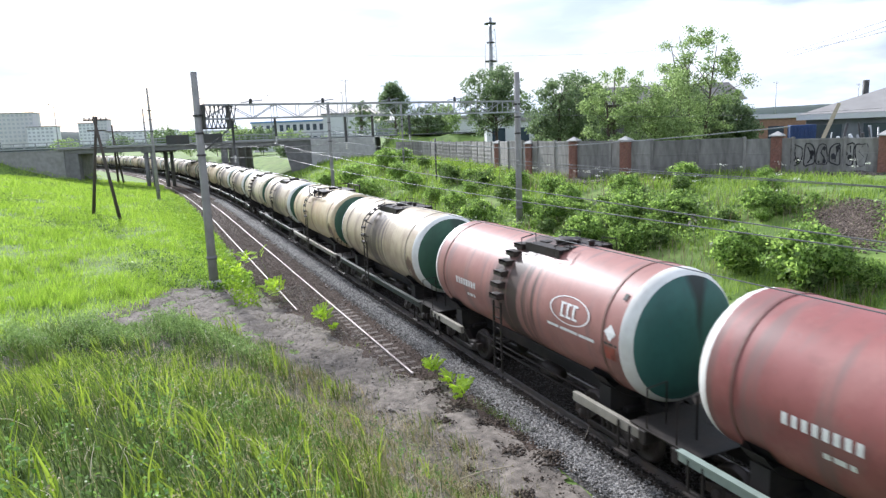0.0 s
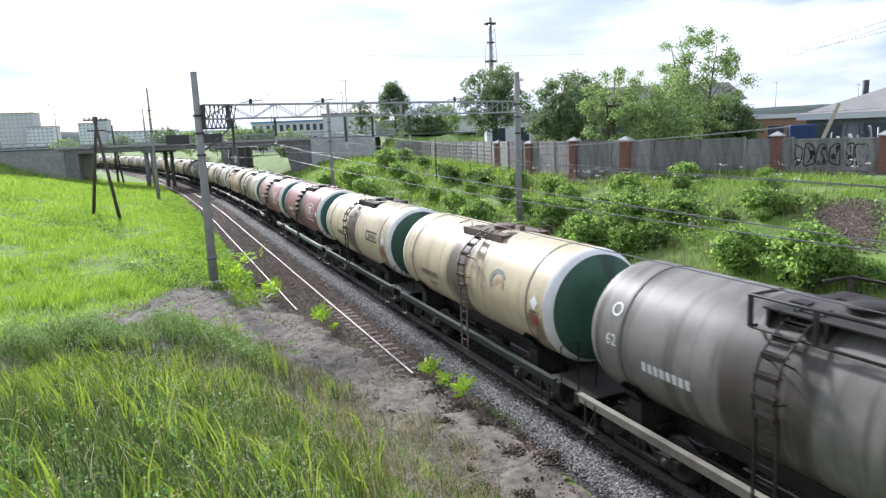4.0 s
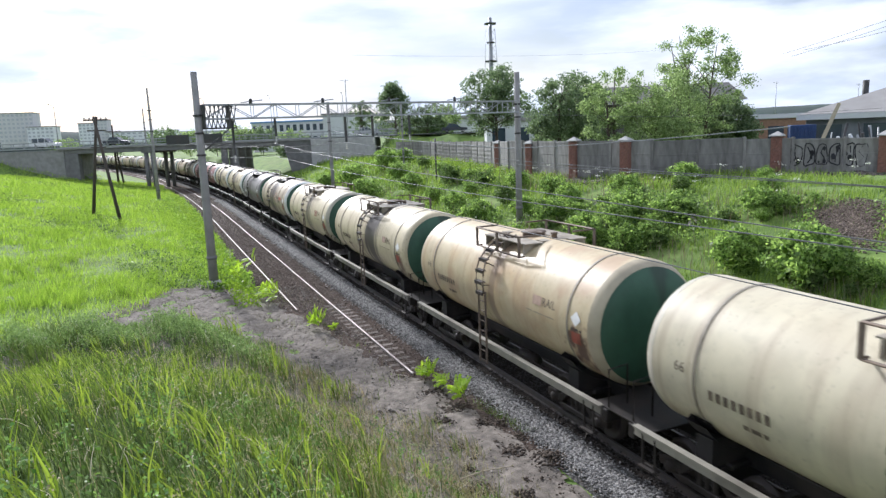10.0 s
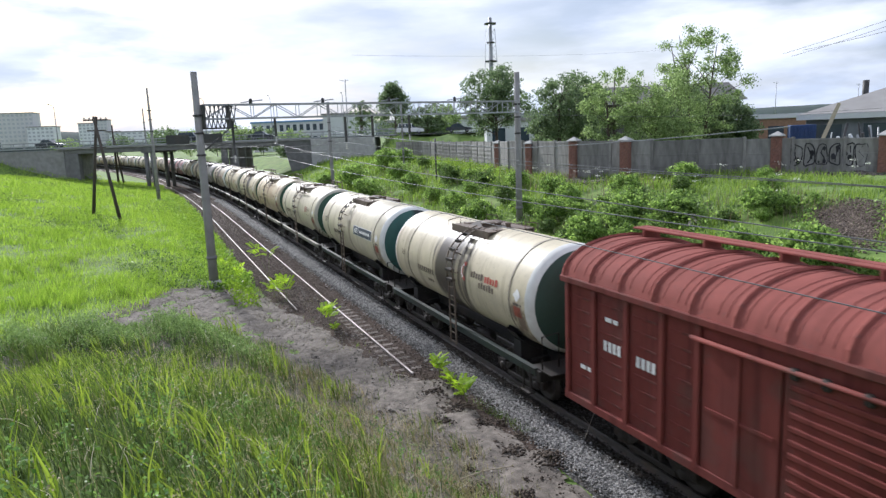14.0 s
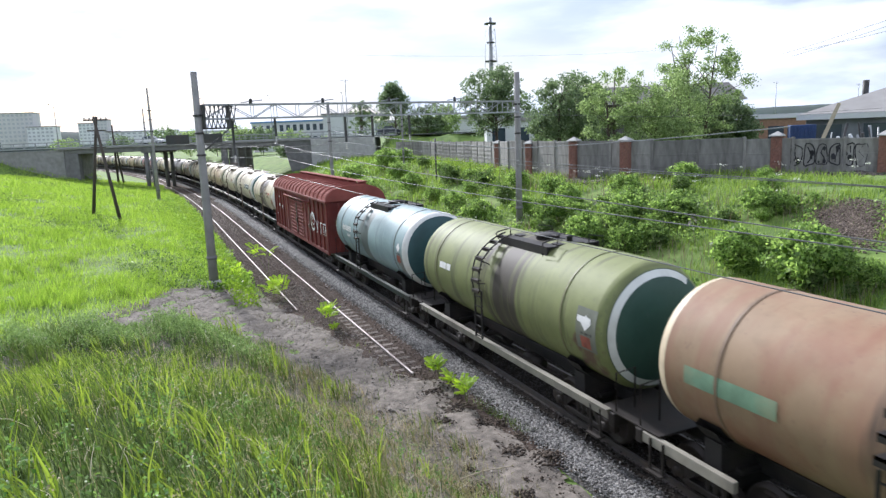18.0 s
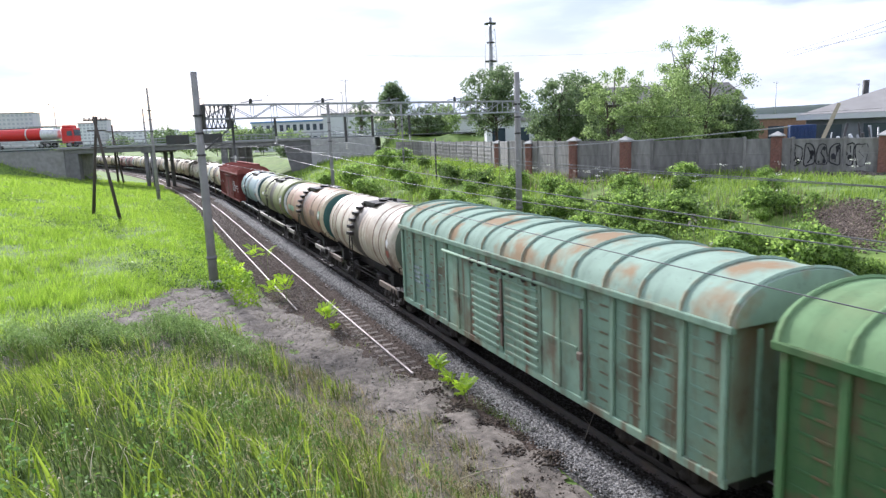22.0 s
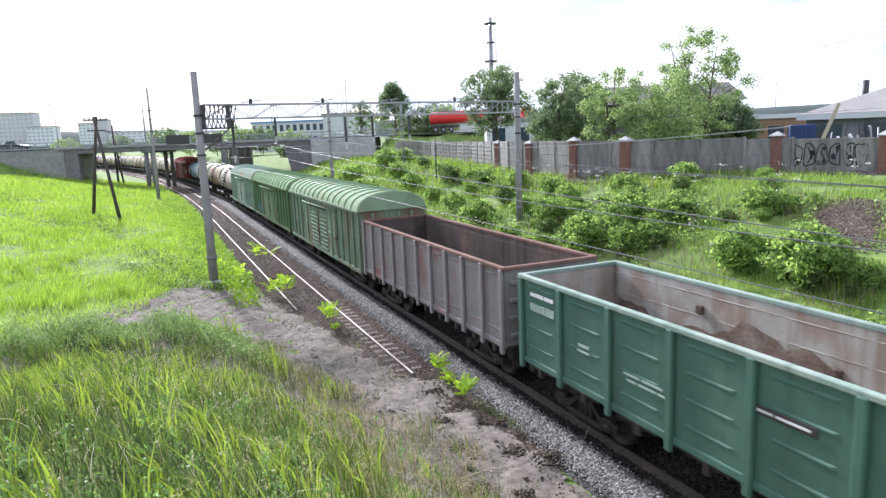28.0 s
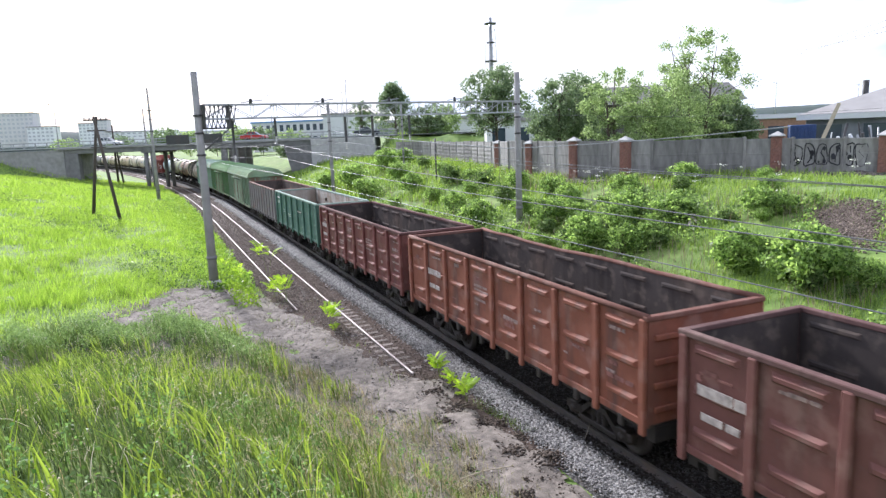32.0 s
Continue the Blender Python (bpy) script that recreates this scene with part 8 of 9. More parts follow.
    sel = in_dirt(x, y) & (x < LINE_X - 3.6) & (np.sin(x * 1.1 + 0.9 * y) * np.cos(y * 0.7 - 0.6 * x) + 0.35 * rng.normal(size=n) > 1.0)
    x, y = x[sel], y[sel]
    v, f = blades(x, y, np.maximum(ground_z(x, y), -0.14), rng.uniform(0.06, 0.3, len(x)), 0.007 * np.ones(len(x)), 0.5, rng)
    stuff("creeping_tufts", v, f, leafmat("creeping_tufts", (0.10, 0.16, 0.03), (0.26, 0.34, 0.08), 0.45), "thin green tufts creeping over the dirt", "grass")
    # dry wisps lying on the dirt
    n = 9000
    y, x = 9.5 + 25 * rng.random(n), -1 + 8.0 * rng.random(n)
    sel = in_dirt(x, y) & (x < LINE_X - 3.3) & (np.sin(x * 1.9 + 0.7 * y) + np.cos(y * 1.3 - x) > 0.5)
    x, y = x[sel], y[sel]
    v, f = blades(x, y, np.minimum(np.maximum(ground_z(x, y), -0.17), np.where((x > 4) & (y > 18), -0.12, 9)), rng.uniform(0.05, 0.2, len(x)), 0.005 * np.ones(len(x)), 1.0, rng)
    stuff("dry_wisps", v, f, leafmat("dry_wisps", (0.12, 0.11, 0.06), (0.26, 0.24, 0.13), 0.3), "short dry wisps of grass on the dirt", "grass")
    # sparse tufts by the ballast
    n = 700
    x, y = 7.4 + 0.8 * rng.random(n), 13.6 + 2.4 * rng.random(n)
    sel = np.abs(x - 7.88 + 0.11 * (y - 14.5)) < 0.16
    x, y = x[sel], y[sel]
    v, f = blades(x, y, -0.25 + 0 * x, rng.uniform(0.12, 0.35, len(x)), 0.006 * np.ones(len(x)), 0.5, rng)
    stuff("ballast_tufts", v, f, L_TALL, "sparse grass tufts at the ballast edge", "grass")
    # the edge of the siding
    n = 5000
    s = 30 + 70 * rng.random(n) ** 1.3
    x = np.array([line(a, -6.1 - 1.1 * b)[0] for a, b in zip(s, rng.random(n))])
    v, f = leaves(np.stack([x, s, ground_z(x, s) + rng.uniform(0.02, 0.55, n)], -1), 0.12, rng)
    stuff("siding_weeds", v, f, leafmat("siding_weeds", (0.12, 0.2, 0.025), (0.24, 0.34, 0.05), 0.5), "yellow-green weeds along the siding", "weeds")


grow_grass()


def siding_edge(y):
    """Where the dirt gives way to the siding, beside the main track (arrays)."""
    return lerp(y, [18.6, 19.2, 20.5, 22.6, 24.6, 26.8, 28.7, 32.2, 34.2, 36.4], [-3.0, -3.1, -3.42, -3.74, -4.05, -4.4, -4.75, -5.15, -6.1, -7.0])


def build_dirt():
    """The bare trodden patch between the mound and the tracks."""
    step = 0.16
    xs, ys = np.arange(-7, 8.4, step), np.arange(7, 36.5, step)
    gx, gy = np.meshgrid(xs, ys)
    gz = ground_z(gx, gy)
    l = gx - LINE_X
    n1 = 0.07 * np.sin(gx * 3.1 + 1.7 * np.sin(gy * 1.3)) * np.cos(gy * 2.7) + 0.025 * np.sin(gx * 7.9 - gy * 5.3) + 0.02 * np.sin(gx * 13 + gy * 11.7)
    z = np.maximum(gz, -0.17) + 0.03 + n1 * 0.6
    lim = -2.3 + 0.2 * np.sin(gy * 1.1) + 0.12 * np.sin(gy * 3.7)
    right = np.where(gy > 18.3, np.minimum(lim, siding_edge(gy) + 0.1 * np.sin(gy * 2.3) + 0.06 * np.sin(gy * 5.1 + 1)), lim)
    z = np.where((l > -6.2) & (gy > 18), np.minimum(z, -0.10 + 0.4 * n1), z) - 0.12 * np.clip(1 - (right - l) / 0.6, 0, 1)
    e = np.sqrt((np.maximum(gx + 3, 0) / 9) ** 2 + ((gy - 2) / 22) ** 2)
    ok = (l < right) & (e > 0.86) & (gy < 35.2 + 0.8 * np.sin(gx * 0.8) + np.minimum(0, gx - 0.5) * 2.0)
    v = np.stack([gx, gy, z], -1).reshape(-1, 3)
    nx = len(xs)
    i = (np.arange(len(ys) - 1)[:, None] * nx + np.arange(nx - 1)[None])
    i = i[ok[:-1, :-1] & ok[1:, 1:] & ok[:-1, 1:] & ok[1:, :-1]]
    tagged(new("dirt_patch", cloud("dirt_patch", v, np.stack([i, i + 1, i + nx + 1, i + nx], -1), M_DIRT, True)), "bare grey-brown trodden dirt over an old crossing", "dirt", kind="structure")


build_dirt()


def stones(name, x, y, z, size, material, label, rnd, flat=0.7):
    """Angular stones: skewed eight-sided lumps."""
    n = len(x)
    base = np.array([(1, 0, 0), (-1, 0, 0), (0, 1, 0), (0, -1, 0), (0, 0, 1), (0, 0, -1)], float)
    p = base[None] * rnd.uniform(0.55, 1.25, (n, 6, 1)) + rnd.normal(size=(n, 6, 3)) * 0.22
    a, b = rnd.uniform(0, 2 * np.pi, n), rnd.uniform(0, np.pi, n)
    ca, sa, cb, sb = np.cos(a), np.sin(a), np.cos(b), np.sin(b)
    R = np.stack([np.stack([ca, -sa * cb, sa * sb], -1), np.stack([sa, ca * cb, -ca * sb], -1), np.stack([0 * a, sb, cb], -1)], 1)
    p = np.einsum("nij,nkj->nki", R, p) * np.asarray(size)[:, None, None]
    p[:, :, 2] *= flat
    v = (p + np.stack([x, y, z], -1)[:, None]).reshape(-1, 3)
    tri = np.array([(0, 2, 4), (2, 1, 4), (1, 3, 4), (3, 0, 4), (2, 0, 5), (1, 2, 5), (3, 1, 5), (0, 3, 5)])
    f = (np.arange(n)[:, None, None] * 6 + tri[None]).reshape(-1, 3)
    return stuff(name, v, f, material, label, "stones")


def stonemat(name, c1, c2):
    m = leafmat(name, c1, c2, 0.0)
    for nd in m.node_tree.nodes:
        if nd.type == "BSDF_PRINCIPLED":
            nd.inputs["Roughness"].default_value = 0.85
    return m


def lay_stones():
    n = 52000
    y = 7.5 + 85 * rng.random(n) ** 2.1
    l = np.clip(-1.66 + 0.24 * rng.normal(size=n) - 0.12 * (y < 20), -2.5, -1.15)
    z = lerp(l, [-2.5, -2.2, -2.0, -1.6, -1.05], [-0.2, -0.19, -0.15, -0.13, -0.17])
    stones("crushed_stone", on_line(y, l), y, z + rng.uniform(-0.01, 0.03, n), rng.uniform(0.022, 0.042, n) * np.clip(y / 22, 1, 3.0), stonemat("grey_stones", (0.085, 0.081, 0.076), (0.37, 0.355, 0.335)), "pale grey crushed stone beside the main track", rng)
    # oily stones, coloured darker still for the shade under the wagons
    n = 30000
    y = 8 + 85 * rng.random(n) ** 1.9
    l = rng.uniform(-1.32, 2.4, n)
    stones("oily_stone", on_line(y, l), y, -0.165 + rng.uniform(-0.01, 0.025, n), rng.uniform(0.022, 0.042, n) * np.clip(y / 22, 1, 3.0), stonemat("oily_shaded_stones", (0.016, 0.014, 0.013), (0.075, 0.066, 0.058)), "oil-blackened ballast stones between the rails, darkened further for shade", rng)
    n = 40000
    y = 14 + 95 * rng.random(n) ** 1.7
    l = rng.uniform(-5.6, -1.72, n)
    sel = (l > siding_edge(y)) & ((y > 18) | (l > -2.35))
    stones("siding_stone", on_line(y[sel], l[sel]), y[sel], -0.2 + rng.uniform(-0.01, 0.02, sel.sum()), rng.uniform(0.02, 0.04, sel.sum()) * np.clip(y[sel] / 24, 1, 3.2), stonemat("brown_stones", (0.05, 0.038, 0.03), (0.2, 0.16, 0.13)), "brown earthy siding gravel", rng)
    # dark clods of turf and soil along the ballast edge
    spots = [(6.48, 18.93, 0.16), (7.02, 17.29, 0.24), (6.52, 16.52, 0.17), (7.16, 16.03, 0.22), (6.86, 15.75, 0.24), (6.44, 15.36, 0.22), (7.25, 14.83, 0.2), (7.59, 14.53, 0.18), (7.73, 13.62, 0.16), (6.99, 13.57, 0.17),
             (7.19, 12.96, 0.22), (7.67, 12.29, 0.28), (7.98, 12.37, 0.2), (5.85, 12.61, 0.25), (5.69, 11.74, 0.28), (6.7, 11.73, 0.13), (6.31, 11.16, 0.3), (6.09, 13.72, 0.16), (6.19, 13.02, 0.2),
             (3.68, 33.5, 0.3), (4.05, 32.6, 0.34), (3.3, 32.9, 0.22), (3.55, 31.2, 0.18), (1.6, 31.7, 0.22), (2.1, 31.9, 0.18)]
    for cx, cy, r in spots:
        n = int(30 + 260 * r)
        x, y = cx + r * 0.75 * rng.normal(size=n), cy + r * 0.75 * rng.normal(size=n)
        near = np.hypot(x - cx, y - cy) / r
        z = np.maximum(ground_z(x, y), -0.17) + 0.02 + 0.22 * r * np.clip(1 - near, 0, 1)
        stones("turf_clod", x, y, z, r * rng.uniform(0.06, 0.3, n) * np.clip(1.5 - 0.5 * near, 0.3, 1), stonemat("clods", (0.028, 0.02, 0.015), (0.105, 0.08, 0.058)), "dark crumbled clod of turf and soil on the dirt", rng, 0.6)
    n = 700
    y = 9.5 + 10 * rng.random(n)
    x = 7.4 - 0.03 * (y - 14) + rng.normal(size=n) * 0.4 + 0.3 * np.sin(y * 2.2)
    stones("soil_crumbs", x, y, -0.13 + 0 * x, rng.uniform(0.012, 0.045, n), MATS["clods"], "dark soil crumbs at the ballast edge", rng, 0.6)
    n = 6500
    q = rng.random(n)
    x, y = 25.2 + 3.2 * q + 0.75 * rng.normal(size=n), 17.4 + 3.0 * q + 0.75 * rng.normal(size=n)
    stones("bank_rubble", x, y, ground_z(x, y) + 0.02, rng.uniform(0.02, 0.065, n), stonemat("rubble", (0.055, 0.042, 0.034), (0.21, 0.165, 0.13)), "brown soil and rubble on the bare bank", rng)
    # dark earth and rubble along the foot of the fence
    n = 5200
    q = rng.random(n)
    x, y = lerp(q, [0, 0.3, 0.65, 1], [29.7, 31.3, 36.3, 42.2]) + 0.6 * rng.normal(size=n) - 1.0, lerp(q, [0, 0.3, 0.65, 1], [43.4, 39.4, 35.0, 28.5]) + 0.6 * rng.normal(size=n) - 1.0
    stones("fence_earth", x, y, ground_z(x, y) + 0.03, rng.uniform(0.03, 0.13, n), stonemat("fence_earth", (0.035, 0.03, 0.026), (0.17, 0.15, 0.13)), "dark earth and rubble at the foot of the fence", rng, 0.6)
    n = 26000
    y, x = 9 + 25 * rng.random(n) ** 1.2, -2 + 9 * rng.random(n)
    e = np.sqrt((np.maximum(x + 3, 0) / 9) ** 2 + ((y - 2) / 22) ** 2)
    sel = (e > 1.0) & (x - LINE_X < -3.5)
    x, y = x[sel], y[sel]
    stones("grit", x, y, np.minimum(np.maximum(ground_z(x, y), -0.17) + 0.04, np.where((x > 4) & (y > 18), -0.07, 9)), rng.uniform(0.008, 0.03, len(x)) * np.where(rng.random(len(x)) < 0.05, 2.2, 1), stonemat("grit", (0.09, 0.08, 0.07), (0.32, 0.29, 0.26)), "loose grit on the bare dirt", rng)


lay_stones()


def weed(label, at, h, seed, low=0.3, leafy=1.0):
    """A young ash-leaved seedling: thin stems with feathered leaves."""
    rs = random.Random(seed)
    w = thing("seedling", label, "seedling", at, group="seedlings in the ballast")
    st = Shape()
    for s in range(2 + seed % 2):
        a = rs.uniform(0, 2 * math.pi)
        top = Vector((math.cos(a) * 0.18 * h, math.sin(a) * 0.18 * h, h * rs.uniform(0.75, 1.0)))
        st.tube([(0, 0, -0.1), tuple(top * 0.5 + Vector((0.02, 0, 0.02))), tuple(top)], 0.012, 5, 0.004)
        for k in range(7):
            q = low + (1 - low) * (k + 0.5) / 7
            p, b = top * q, rs.uniform(0, 2 * math.pi)
            d = Vector((math.cos(b), math.sin(b), rs.uniform(0.3, 1.7))).normalized()
            ln = leafy * rs.uniform(0.38, 0.6)
            side = d.cross(Vector((0, 0, 1))).normalized()
            lf = Shape()
            for j in range(6):
                c = p + d * ln * (0.25 + 0.75 * j / 5) - Vector((0, 0, 0.16 * ln * (j / 5) ** 2))
                for sg in (-1, 1):
                    t = c + side * sg * ln * 0.30 + d * ln * 0.12 - Vector((0, 0, 0.05))
                    m = c.lerp(t, 0.5)
                    wv = d * ln * 0.085
                    lf.add([tuple(c), tuple(m + wv), tuple(t), tuple(m - wv)], [(0, 1, 2, 3)])
            part("leaf", lf, L_WEED, w, "feathered yellow-green leaf")
    part("stem", st, mat("green_stem", (0.18, 0.22, 0.06), 0.7), w)
    return w


SEEDLINGS = []
for at, h, k, low, leafy, bend, lab in (((7.62, 18.3, -0.2), 0.75, 3, 0.4, 0.75, 0.7, "bright yellow-green seedling beside the rail end"), ((7.52, 17.3, -0.2), 0.5, 8, 0.4, 0.55, 0.5, "small yellow-green seedling at the ballast edge"),
                                        ((7.52, 16.2, -0.2), 0.7, 9, 0.4, 0.75, 0.4, "broad yellow-green seedling at the ballast edge"),
                                        ((3.9, 36.4, -0.15), 0.95, 6, 0.3, 0.8, 0.2, "broad yellow-green seedling beside the line mast"), ((3.4, 37.9, -0.1), 1.2, 10, 0.3, 0.8, 0.25, "yellow-green seedling behind the line mast"),
                                        ((5.55, 37.5, -0.2), 1.9, 12, 0.72, 1.15, 0.9, "tall wind-blown seedling in the old siding track"),
                                        ((5.3, 31.0, -0.2), 1.15, 4, 0.45, 1.15, 0.8, "yellow-green seedling between the siding rails"), ((4.95, 32.2, -0.2), 0.85, 14, 0.4, 1.0, 0.6, "low yellow-green seedling at the siding rail"),
                                        ((6.05, 25.6, -0.2), 0.95, 5, 0.45, 0.95, 0.9, "wind-blown seedling in the disused siding"), ((6.1, 25.1, -0.2), 0.3, 7, 0.4, 0.4, 0.3, "tiny seedling in the disused siding")):
    SEEDLINGS.append((weed(lab, at, h, k, low, leafy), at, bend))
solid("dry_stalk", Shape().tube([(8.98, 12.7, -0.2), (9.25, 12.85, 0.1), (9.5, 12.95, 0.42), (9.56, 13.05, 0.62)], 0.012, 5, 0.004).tube([(9.25, 12.85, 0.1), (9.1, 12.9, 0.3)], 0.007, 5).tube([(9.42, 12.93, 0.3), (9.62, 12.96, 0.42)], 0.006, 5),
      mat("dry_stalk", (0.3, 0.25, 0.2), 0.9), "dry weed stalk standing in the ballast", "stalk")
solid("fallen_stick", Shape().tube([(5.0, 11.2, 0.55), (5.6, 11.5, 0.42), (6.2, 11.6, 0.32), (6.5, 11.75, 0.2)], 0.016, 6, 0.008), mat("bleached_stick", (0.42, 0.36, 0.27), 0.9), "bleached stick lying on the mound", "stick")


def planks():
    """Old planks thrown on the bank."""
    for k, (x, y, a, n) in enumerate(((24.9, 25.8, 62, 1.8), (25.3, 26.3, 80, 1.5), (24.4, 25.5, 35, 1.3))):
        z = float(ground_z(x, y))
        solid("old_plank", Shape().box(-n / 2, n / 2, -0.09, 0.09, 0, 0.045, 0.008), mat("bleached_plank", (0.36, 0.31, 0.26), 0.9, scale=5, stretch=(0.6, 6, 6), rnd=0.4), "bleached old plank lying on the bank", "plank", group="planks on the bank",
              at=pose(x, y, z + 0.12 + 0.05 * k, 0, -8, a))


planks()


def lay_sleepers():
    me = Shape().box(-1.35, 1.35, -0.12, 0.12, -0.36, -0.175, 0.02).mesh("sleeper", M_SLEEPER)
    for trk, off, s0, s1, dz in ((siding, -3.965, 29.6, 120, -0.035), (main_track, 0, 6, 75, -0.035)):
        s = s0
        while s < s1:
            x, y, a = line(s, off)
            part("sleeper", me, M_SLEEPER, trk, at=pose(x, y, dz, 0, 0, math.degrees(a)))
            s += 0.56
    # stubs of buried sleepers beside the last rail
    me = Shape().box(-0.45, 0.45, -0.11, 0.11, -0.36, -0.175, 0.02).mesh("sleeper", M_SLEEPER)
    s = 19.6
    while s < 29.4:
        part("sleeper", me, M_SLEEPER, siding, at=pose(LINE_X - 3.05, s, -0.01))
        s += 0.56


lay_sleepers()

# ---- traffic on the bridge ----
M_TYRE = mat("tyre", (0.025, 0.025, 0.025), 0.9)
M_RIM = mat("wheel_rim", (0.4, 0.4, 0.4), 0.4, 0.6)
M_LAMPGLASS = mat("lamp_glass", (0.6, 0.6, 0.58), 0.15)


def wheel(parent, x, y, r=0.32, w=0.2):
    t = part("wheel", kept_simple("tyre%.2f" % r, lambda: Shape().turned([(-w / 2, r * 0.62), (-w / 2, r * 0.95), (-w * 0.4, r), (w * 0.4, r), (w / 2, r * 0.95), (w / 2, r * 0.62)], (0, 0, 0), "y", 20), M_TYRE), M_TYRE, parent, "black tyre", pose(x, y, r))
    part("rim", kept_simple("rim%.2f" % r, lambda: Shape().turned([(-w * 0.42, 0.001), (-w * 0.4, r * 0.6), (w * 0.4, r * 0.6), (w * 0.42, 0.001)], (0, 0, 0), "y", 14), M_RIM), M_RIM, t)
    return t


def car(label, colour, suv=False):
    """A car that heads along +x."""
    c = thing("car", label, "car", group="cars on the bridge")
    L, W, hb, ht = (4.6, 1.8, 1.05, 1.75) if suv else (4.4, 1.7, 0.88, 1.42)
    prof = [(-L / 2, 0.35), (-L / 2, hb * 0.85), (-L / 2 + 0.15, hb), (L * 0.22, hb), (L / 2 - 0.1, hb * 0.82), (L / 2, hb * 0.6), (L / 2, 0.35)]
    cab = [(-L / 2 + 0.2 if suv else -L * 0.33, hb), (-L / 2 + 0.35 if suv else -L * 0.22, ht), (L * 0.06, ht), (L * 0.22, hb)]

    def slab(pr, w0, w1):
        k = len(pr)
        vs = [(x, -(w0 if i == 0 else w0), z) for i, (x, z) in enumerate(pr)] + [(x, w1, z) for x, z in pr]
        return Shape().add(vs, [tuple(range(k)), tuple(range(2 * k - 1, k - 1, -1))] + [(i, k + i, k + (i + 1) % k, (i + 1) % k) for i in range(k)])
    part("body", slab(prof, W / 2, W / 2), colour, c, "painted body")
    part("cabin", slab(cab, W / 2 - 0.1, W / 2 - 0.1), M_GLASS, c, "dark glass cabin")
    part("roof", Shape().box(cab[1][0], cab[2][0], -W / 2 + 0.1, W / 2 - 0.1, ht - 0.03, ht + 0.05, 0.02), colour, c)
    for x in (cab[1][0] + 0.02, (cab[1][0] + cab[2][0]) / 2, cab[2][0] - 0.02):
        for y in (-W / 2 + 0.09, W / 2 - 0.09):
            part("window_post", Shape().box(x - 0.05, x + 0.05, y - 0.02, y + 0.02, hb, ht), colour, c)
    for y in (-W / 2 + 0.25, W / 2 - 0.25):
        part("headlight", Shape().box(L / 2 - 0.03, L / 2 + 0.02, y - 0.15, y + 0.15, hb * 0.62, hb * 0.78, 0.01), M_LAMPGLASS, c)
        part("tail_light", Shape().box(-L / 2 - 0.02, -L / 2 + 0.03, y - 0.12, y + 0.12, hb * 0.65, hb * 0.85, 0.01), M_ORANGE, c)
    for x in (-L * 0.29, L * 0.31):
        for y in (-W / 2 + 0.1, W / 2 - 0.1):
            wheel(c, x, y)
    return c


def tanker():
    t = thing("tanker_truck", "red articulated tanker truck with a silver front section", "truck")
    red = mat("bright_red", (0.62, 0.035, 0.03), 0.4, scale=3, var=0.12)
    sil = mat("silver_white", (0.66, 0.67, 0.66), 0.35, 0.2, scale=3)
    blk = M_DARKSTEEL
    part("tank", Shape().turned([(-9.6, 0.001), (-9.5, 0.85), (-9.3, 1.02), (2.2, 1.02)], (0, 0, 2.45), "x", 28), red, t, "glossy red tank")
    part("tank_front", Shape().turned([(2.2, 1.02), (4.9, 0.86), (5.1, 0.6), (5.15, 0.001)], (0, 0, 2.35), "x", 28), sil, t, "silver tapered front of the tank")
    part("tank_band", Shape().turned([(-0.3, 1.03), (-0.3, 1.05), (-0.1, 1.05), (-0.1, 1.03)], (0, 0, 2.45), "x", 28, smooth=False), sil, t)
    part("catwalk", Shape().box(-8.5, 2.0, -0.25, 0.25, 3.42, 3.55, 0.02), blk, t)
    part("chassis", Shape().box(-9.3, 7.6, -0.45, 0.45, 0.85, 1.25, 0.03), blk, t)
    part("side_guard", Shape().box(-4.5, 2.2, -1.2, -1.15, 0.7, 1.2).box(-4.5, 2.2, 1.15, 1.2, 0.7, 1.2), sil, t)
    part("cab", Shape().box(5.9, 8.0, -1.22, 1.22, 0.75, 3.3, 0.16), red, t, "red cab")
    part("cab_roof", Shape().box(6.0, 7.5, -1.1, 1.1, 3.28, 3.75, 0.18), red, t, "roof fairing")
    part("windscreen", Shape().box(7.98, 8.03, -1.05, 1.05, 2.0, 2.95), M_GLASS, t, "dark windscreen")
    for y in (-1.235, 1.235):
        part("side_window", Shape().box(6.9, 7.8, y - 0.01, y + 0.01, 2.0, 2.8), M_GLASS, t)
    part("bumper", Shape().box(7.9, 8.15, -1.2, 1.2, 0.45, 0.95, 0.05), blk, t)
    for x in (7.0, 3.4, 2.3, -6.0, -7.3, -8.6):
        for y in (-1.0, 1.0):
            wheel(t, x, y, 0.5, 0.34)
    return t


WHITE_CAR = mat("white_car_paint", (0.72, 0.72, 0.72), 0.3, scale=2, var=0.05)
DARK_CAR = mat("dark_car_paint", (0.04, 0.045, 0.055), 0.3, scale=2, var=0.1)
RED_CAR = mat("red_car_paint", (0.45, 0.03, 0.03), 0.3, scale=2, var=0.1)
SILVER_CAR = mat("silver_car_paint", (0.42, 0.43, 0.44), 0.3, 0.4, scale=2, var=0.05)
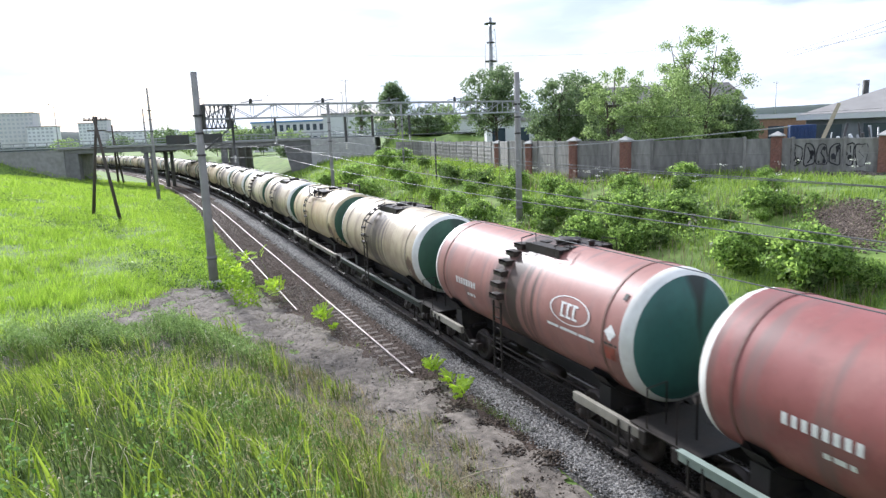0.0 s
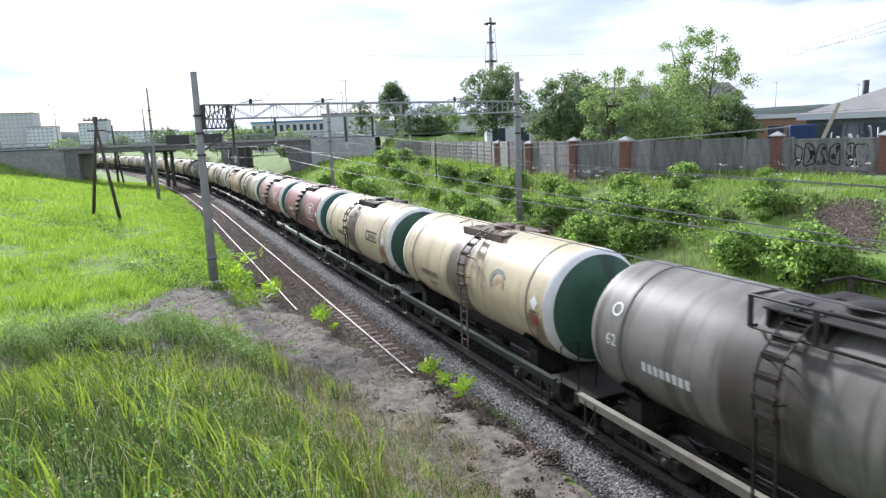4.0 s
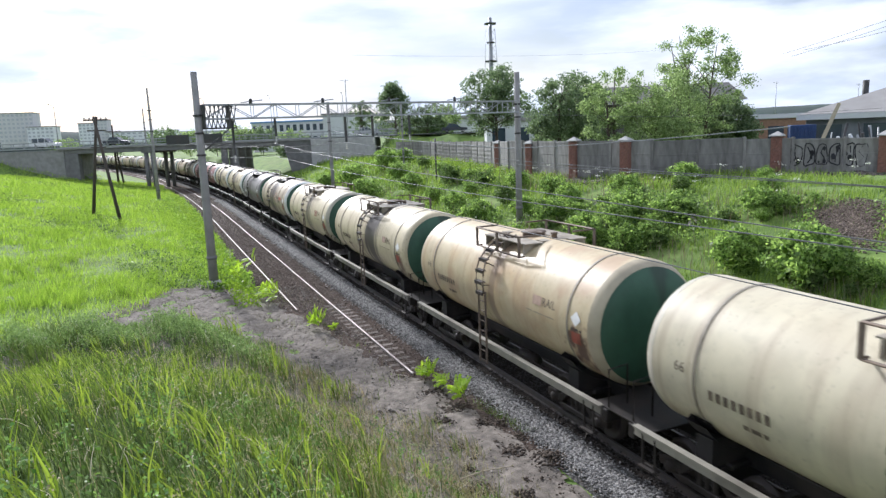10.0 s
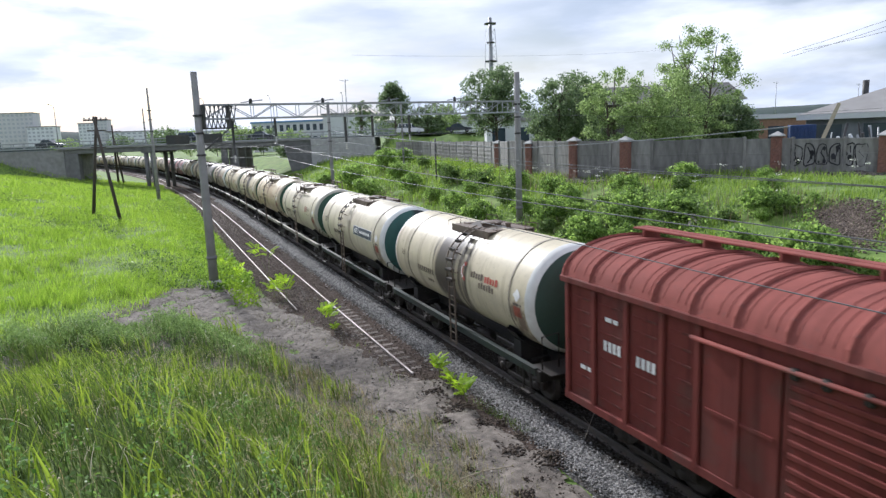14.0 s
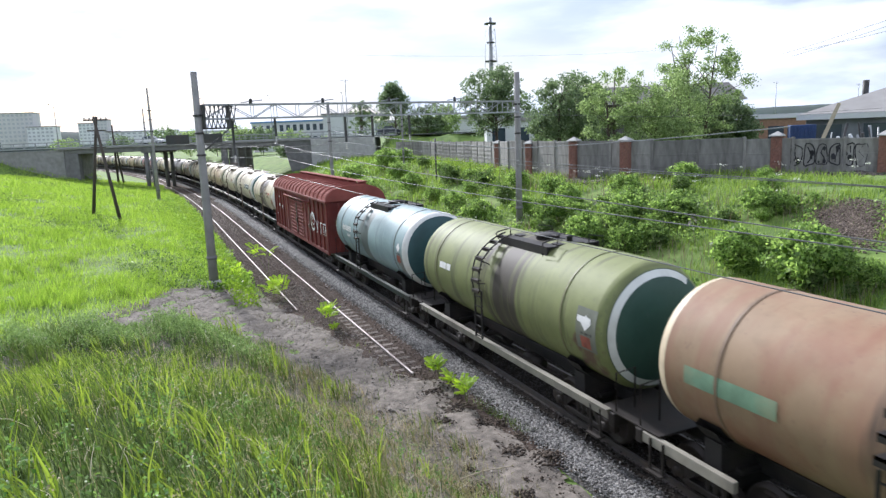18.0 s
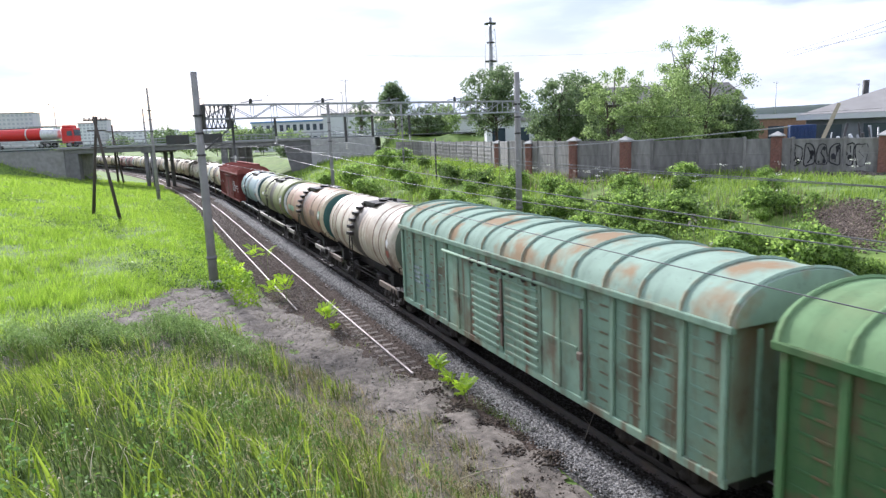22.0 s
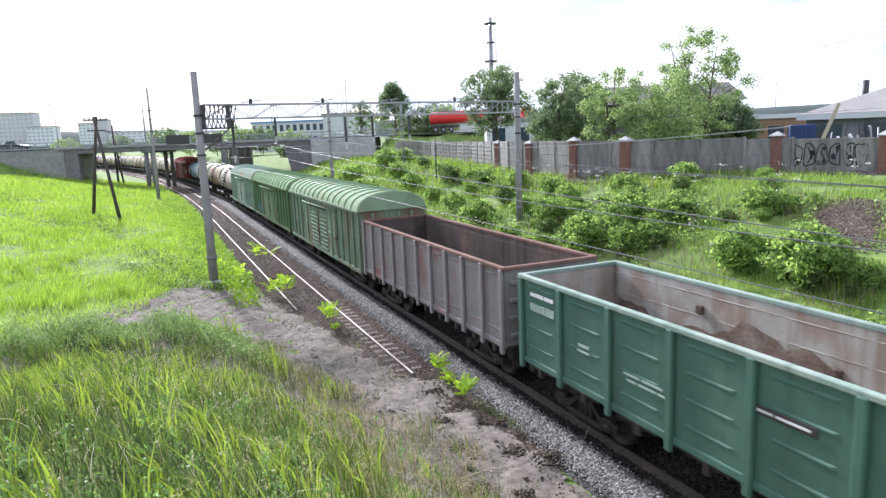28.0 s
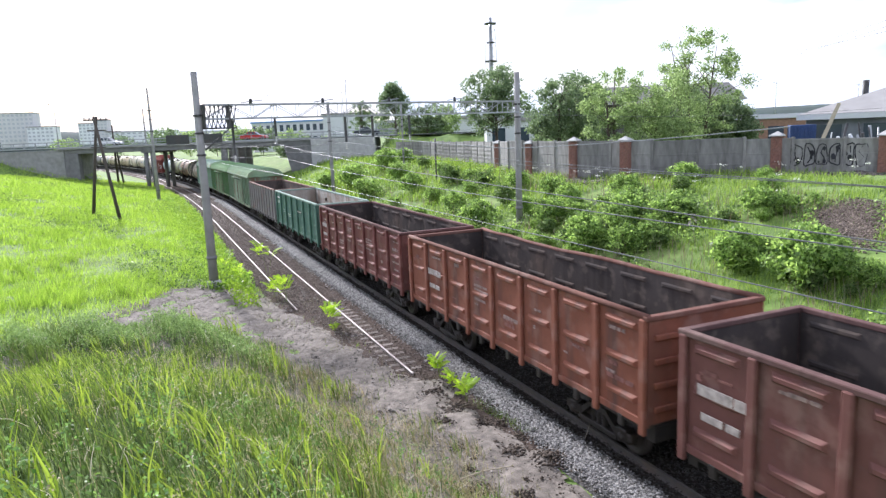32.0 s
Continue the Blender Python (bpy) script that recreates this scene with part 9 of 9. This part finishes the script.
# (thing, its place along the road at the time given, speed in metres a second)
TRAFFIC = [(car("white off-road car on the bridge", WHITE_CAR, True), 6.3, 10.0, 15.5), (car("dark saloon car on the bridge", DARK_CAR), 14.1, 12.0, 14.5), (car("dark hatchback car on the bridge", DARK_CAR, True), 17.2, 13.0, 14.0),
           (car("black saloon car crossing the bridge", DARK_CAR), 7.0, 14.0, 14.5), (car("white saloon car on the bridge", WHITE_CAR), 39.3, 19.0, 15.0), (car("silver saloon car on the bridge", SILVER_CAR), 5.0, 6.0, 14.0),
           (car("dark estate car on the bridge", DARK_CAR), 10.5, 5.5, 14.5), (car("dark green saloon car on the bridge", DARK_CAR), 16.0, 29.0, 15.0), (car("red saloon car on the bridge", RED_CAR), 3.8, 29.5, 15.2),
           (car("pale saloon car on the bridge", WHITE_CAR), 12.4, 31.7, 15.0), (car("dark saloon car near the abutment", DARK_CAR), 4.0, 9.0, 14.5), (tanker(), 16.7, 23.0, 12.9)]



def wagon_pose(s, half):
    (x0, y0, _), (x1, y1, _) = line(s - half), line(s + half)
    return pose((x0 + x1) / 2, (y0 + y1) / 2, 0, 0, 0, math.degrees(-math.atan2(x1 - x0, y1 - y0)))


def roll_wheels(wagon, s):
    """Turns the wheelsets of a wagon while it passes near; 70 degrees from row to row."""
    near = [0.05 * k for k in range(641) if -6 < s + run(0.05 * k) < 36]
    if not near:
        return
    far = run(near[-1]) - run(near[0])
    turn = math.degrees(far / 0.475)
    n = int(turn / 70) + 1
    times = [near[0] + (near[-1] - near[0]) * k / n for k in range(n + 1)]
    for b in wagon.children:
        for ob in b.children:
            if ob.name.startswith("wheelset"):
                y = ob.matrix_basis.translation.y
                rows = [(t, pose(0, y, 0.475, -math.degrees((run(t) - run(times[0])) / 0.475))) for t in times]
                if rows[0][0] > 0.02:
                    rows.insert(0, (0, rows[0][1]))
                if rows[-1][0] < 31.98:
                    rows.append((32, rows[-1][1]))
                walk(ob, rows)


def motions():
    for wagon, s, half in TRAIN:
        walk(wagon, [(t, wagon_pose(s + run(t), half)) for t in range(0, 33)])
        roll_wheels(wagon, s)
    for vehicle, x, t0, v in TRAFFIC:
        walk(vehicle, [(t, BR @ pose(x + v * (t - t0), 2.6, float(lerp(x + v * (t - t0), [86, 124], [7.37, 3.91])))) for t in range(0, 33)])
    # the wind of the passing wagons presses the seedlings down, gust by gust
    gust_t = [0, 1.5, 3, 4.5, 6, 7.5, 9, 10.5, 12, 13, 14, 15.5, 17, 18, 19, 20, 21, 22, 23, 24, 25, 26.5, 28, 32]
    gust = [30, 45, 60, 35, 18, 30, 60, 65, 70, 40, 4, 20, 32, 15, 0, 14, 26, 12, 6, 12, 18, 8, 2, 2]
    for k, (plant, at, bend) in enumerate(SEEDLINGS):
        rows = []
        for i in range(81):
            t = 0.4 * i
            g = float(lerp(t, gust_t, gust)) * bend
            rows.append((t, pose(*at, (3 + 0.08 * g) * math.sin(2.9 * t + k), -g + (4 + 0.08 * g) * math.sin(4.1 * t + 2 * k), 0)))
        walk(plant, rows)


motions()
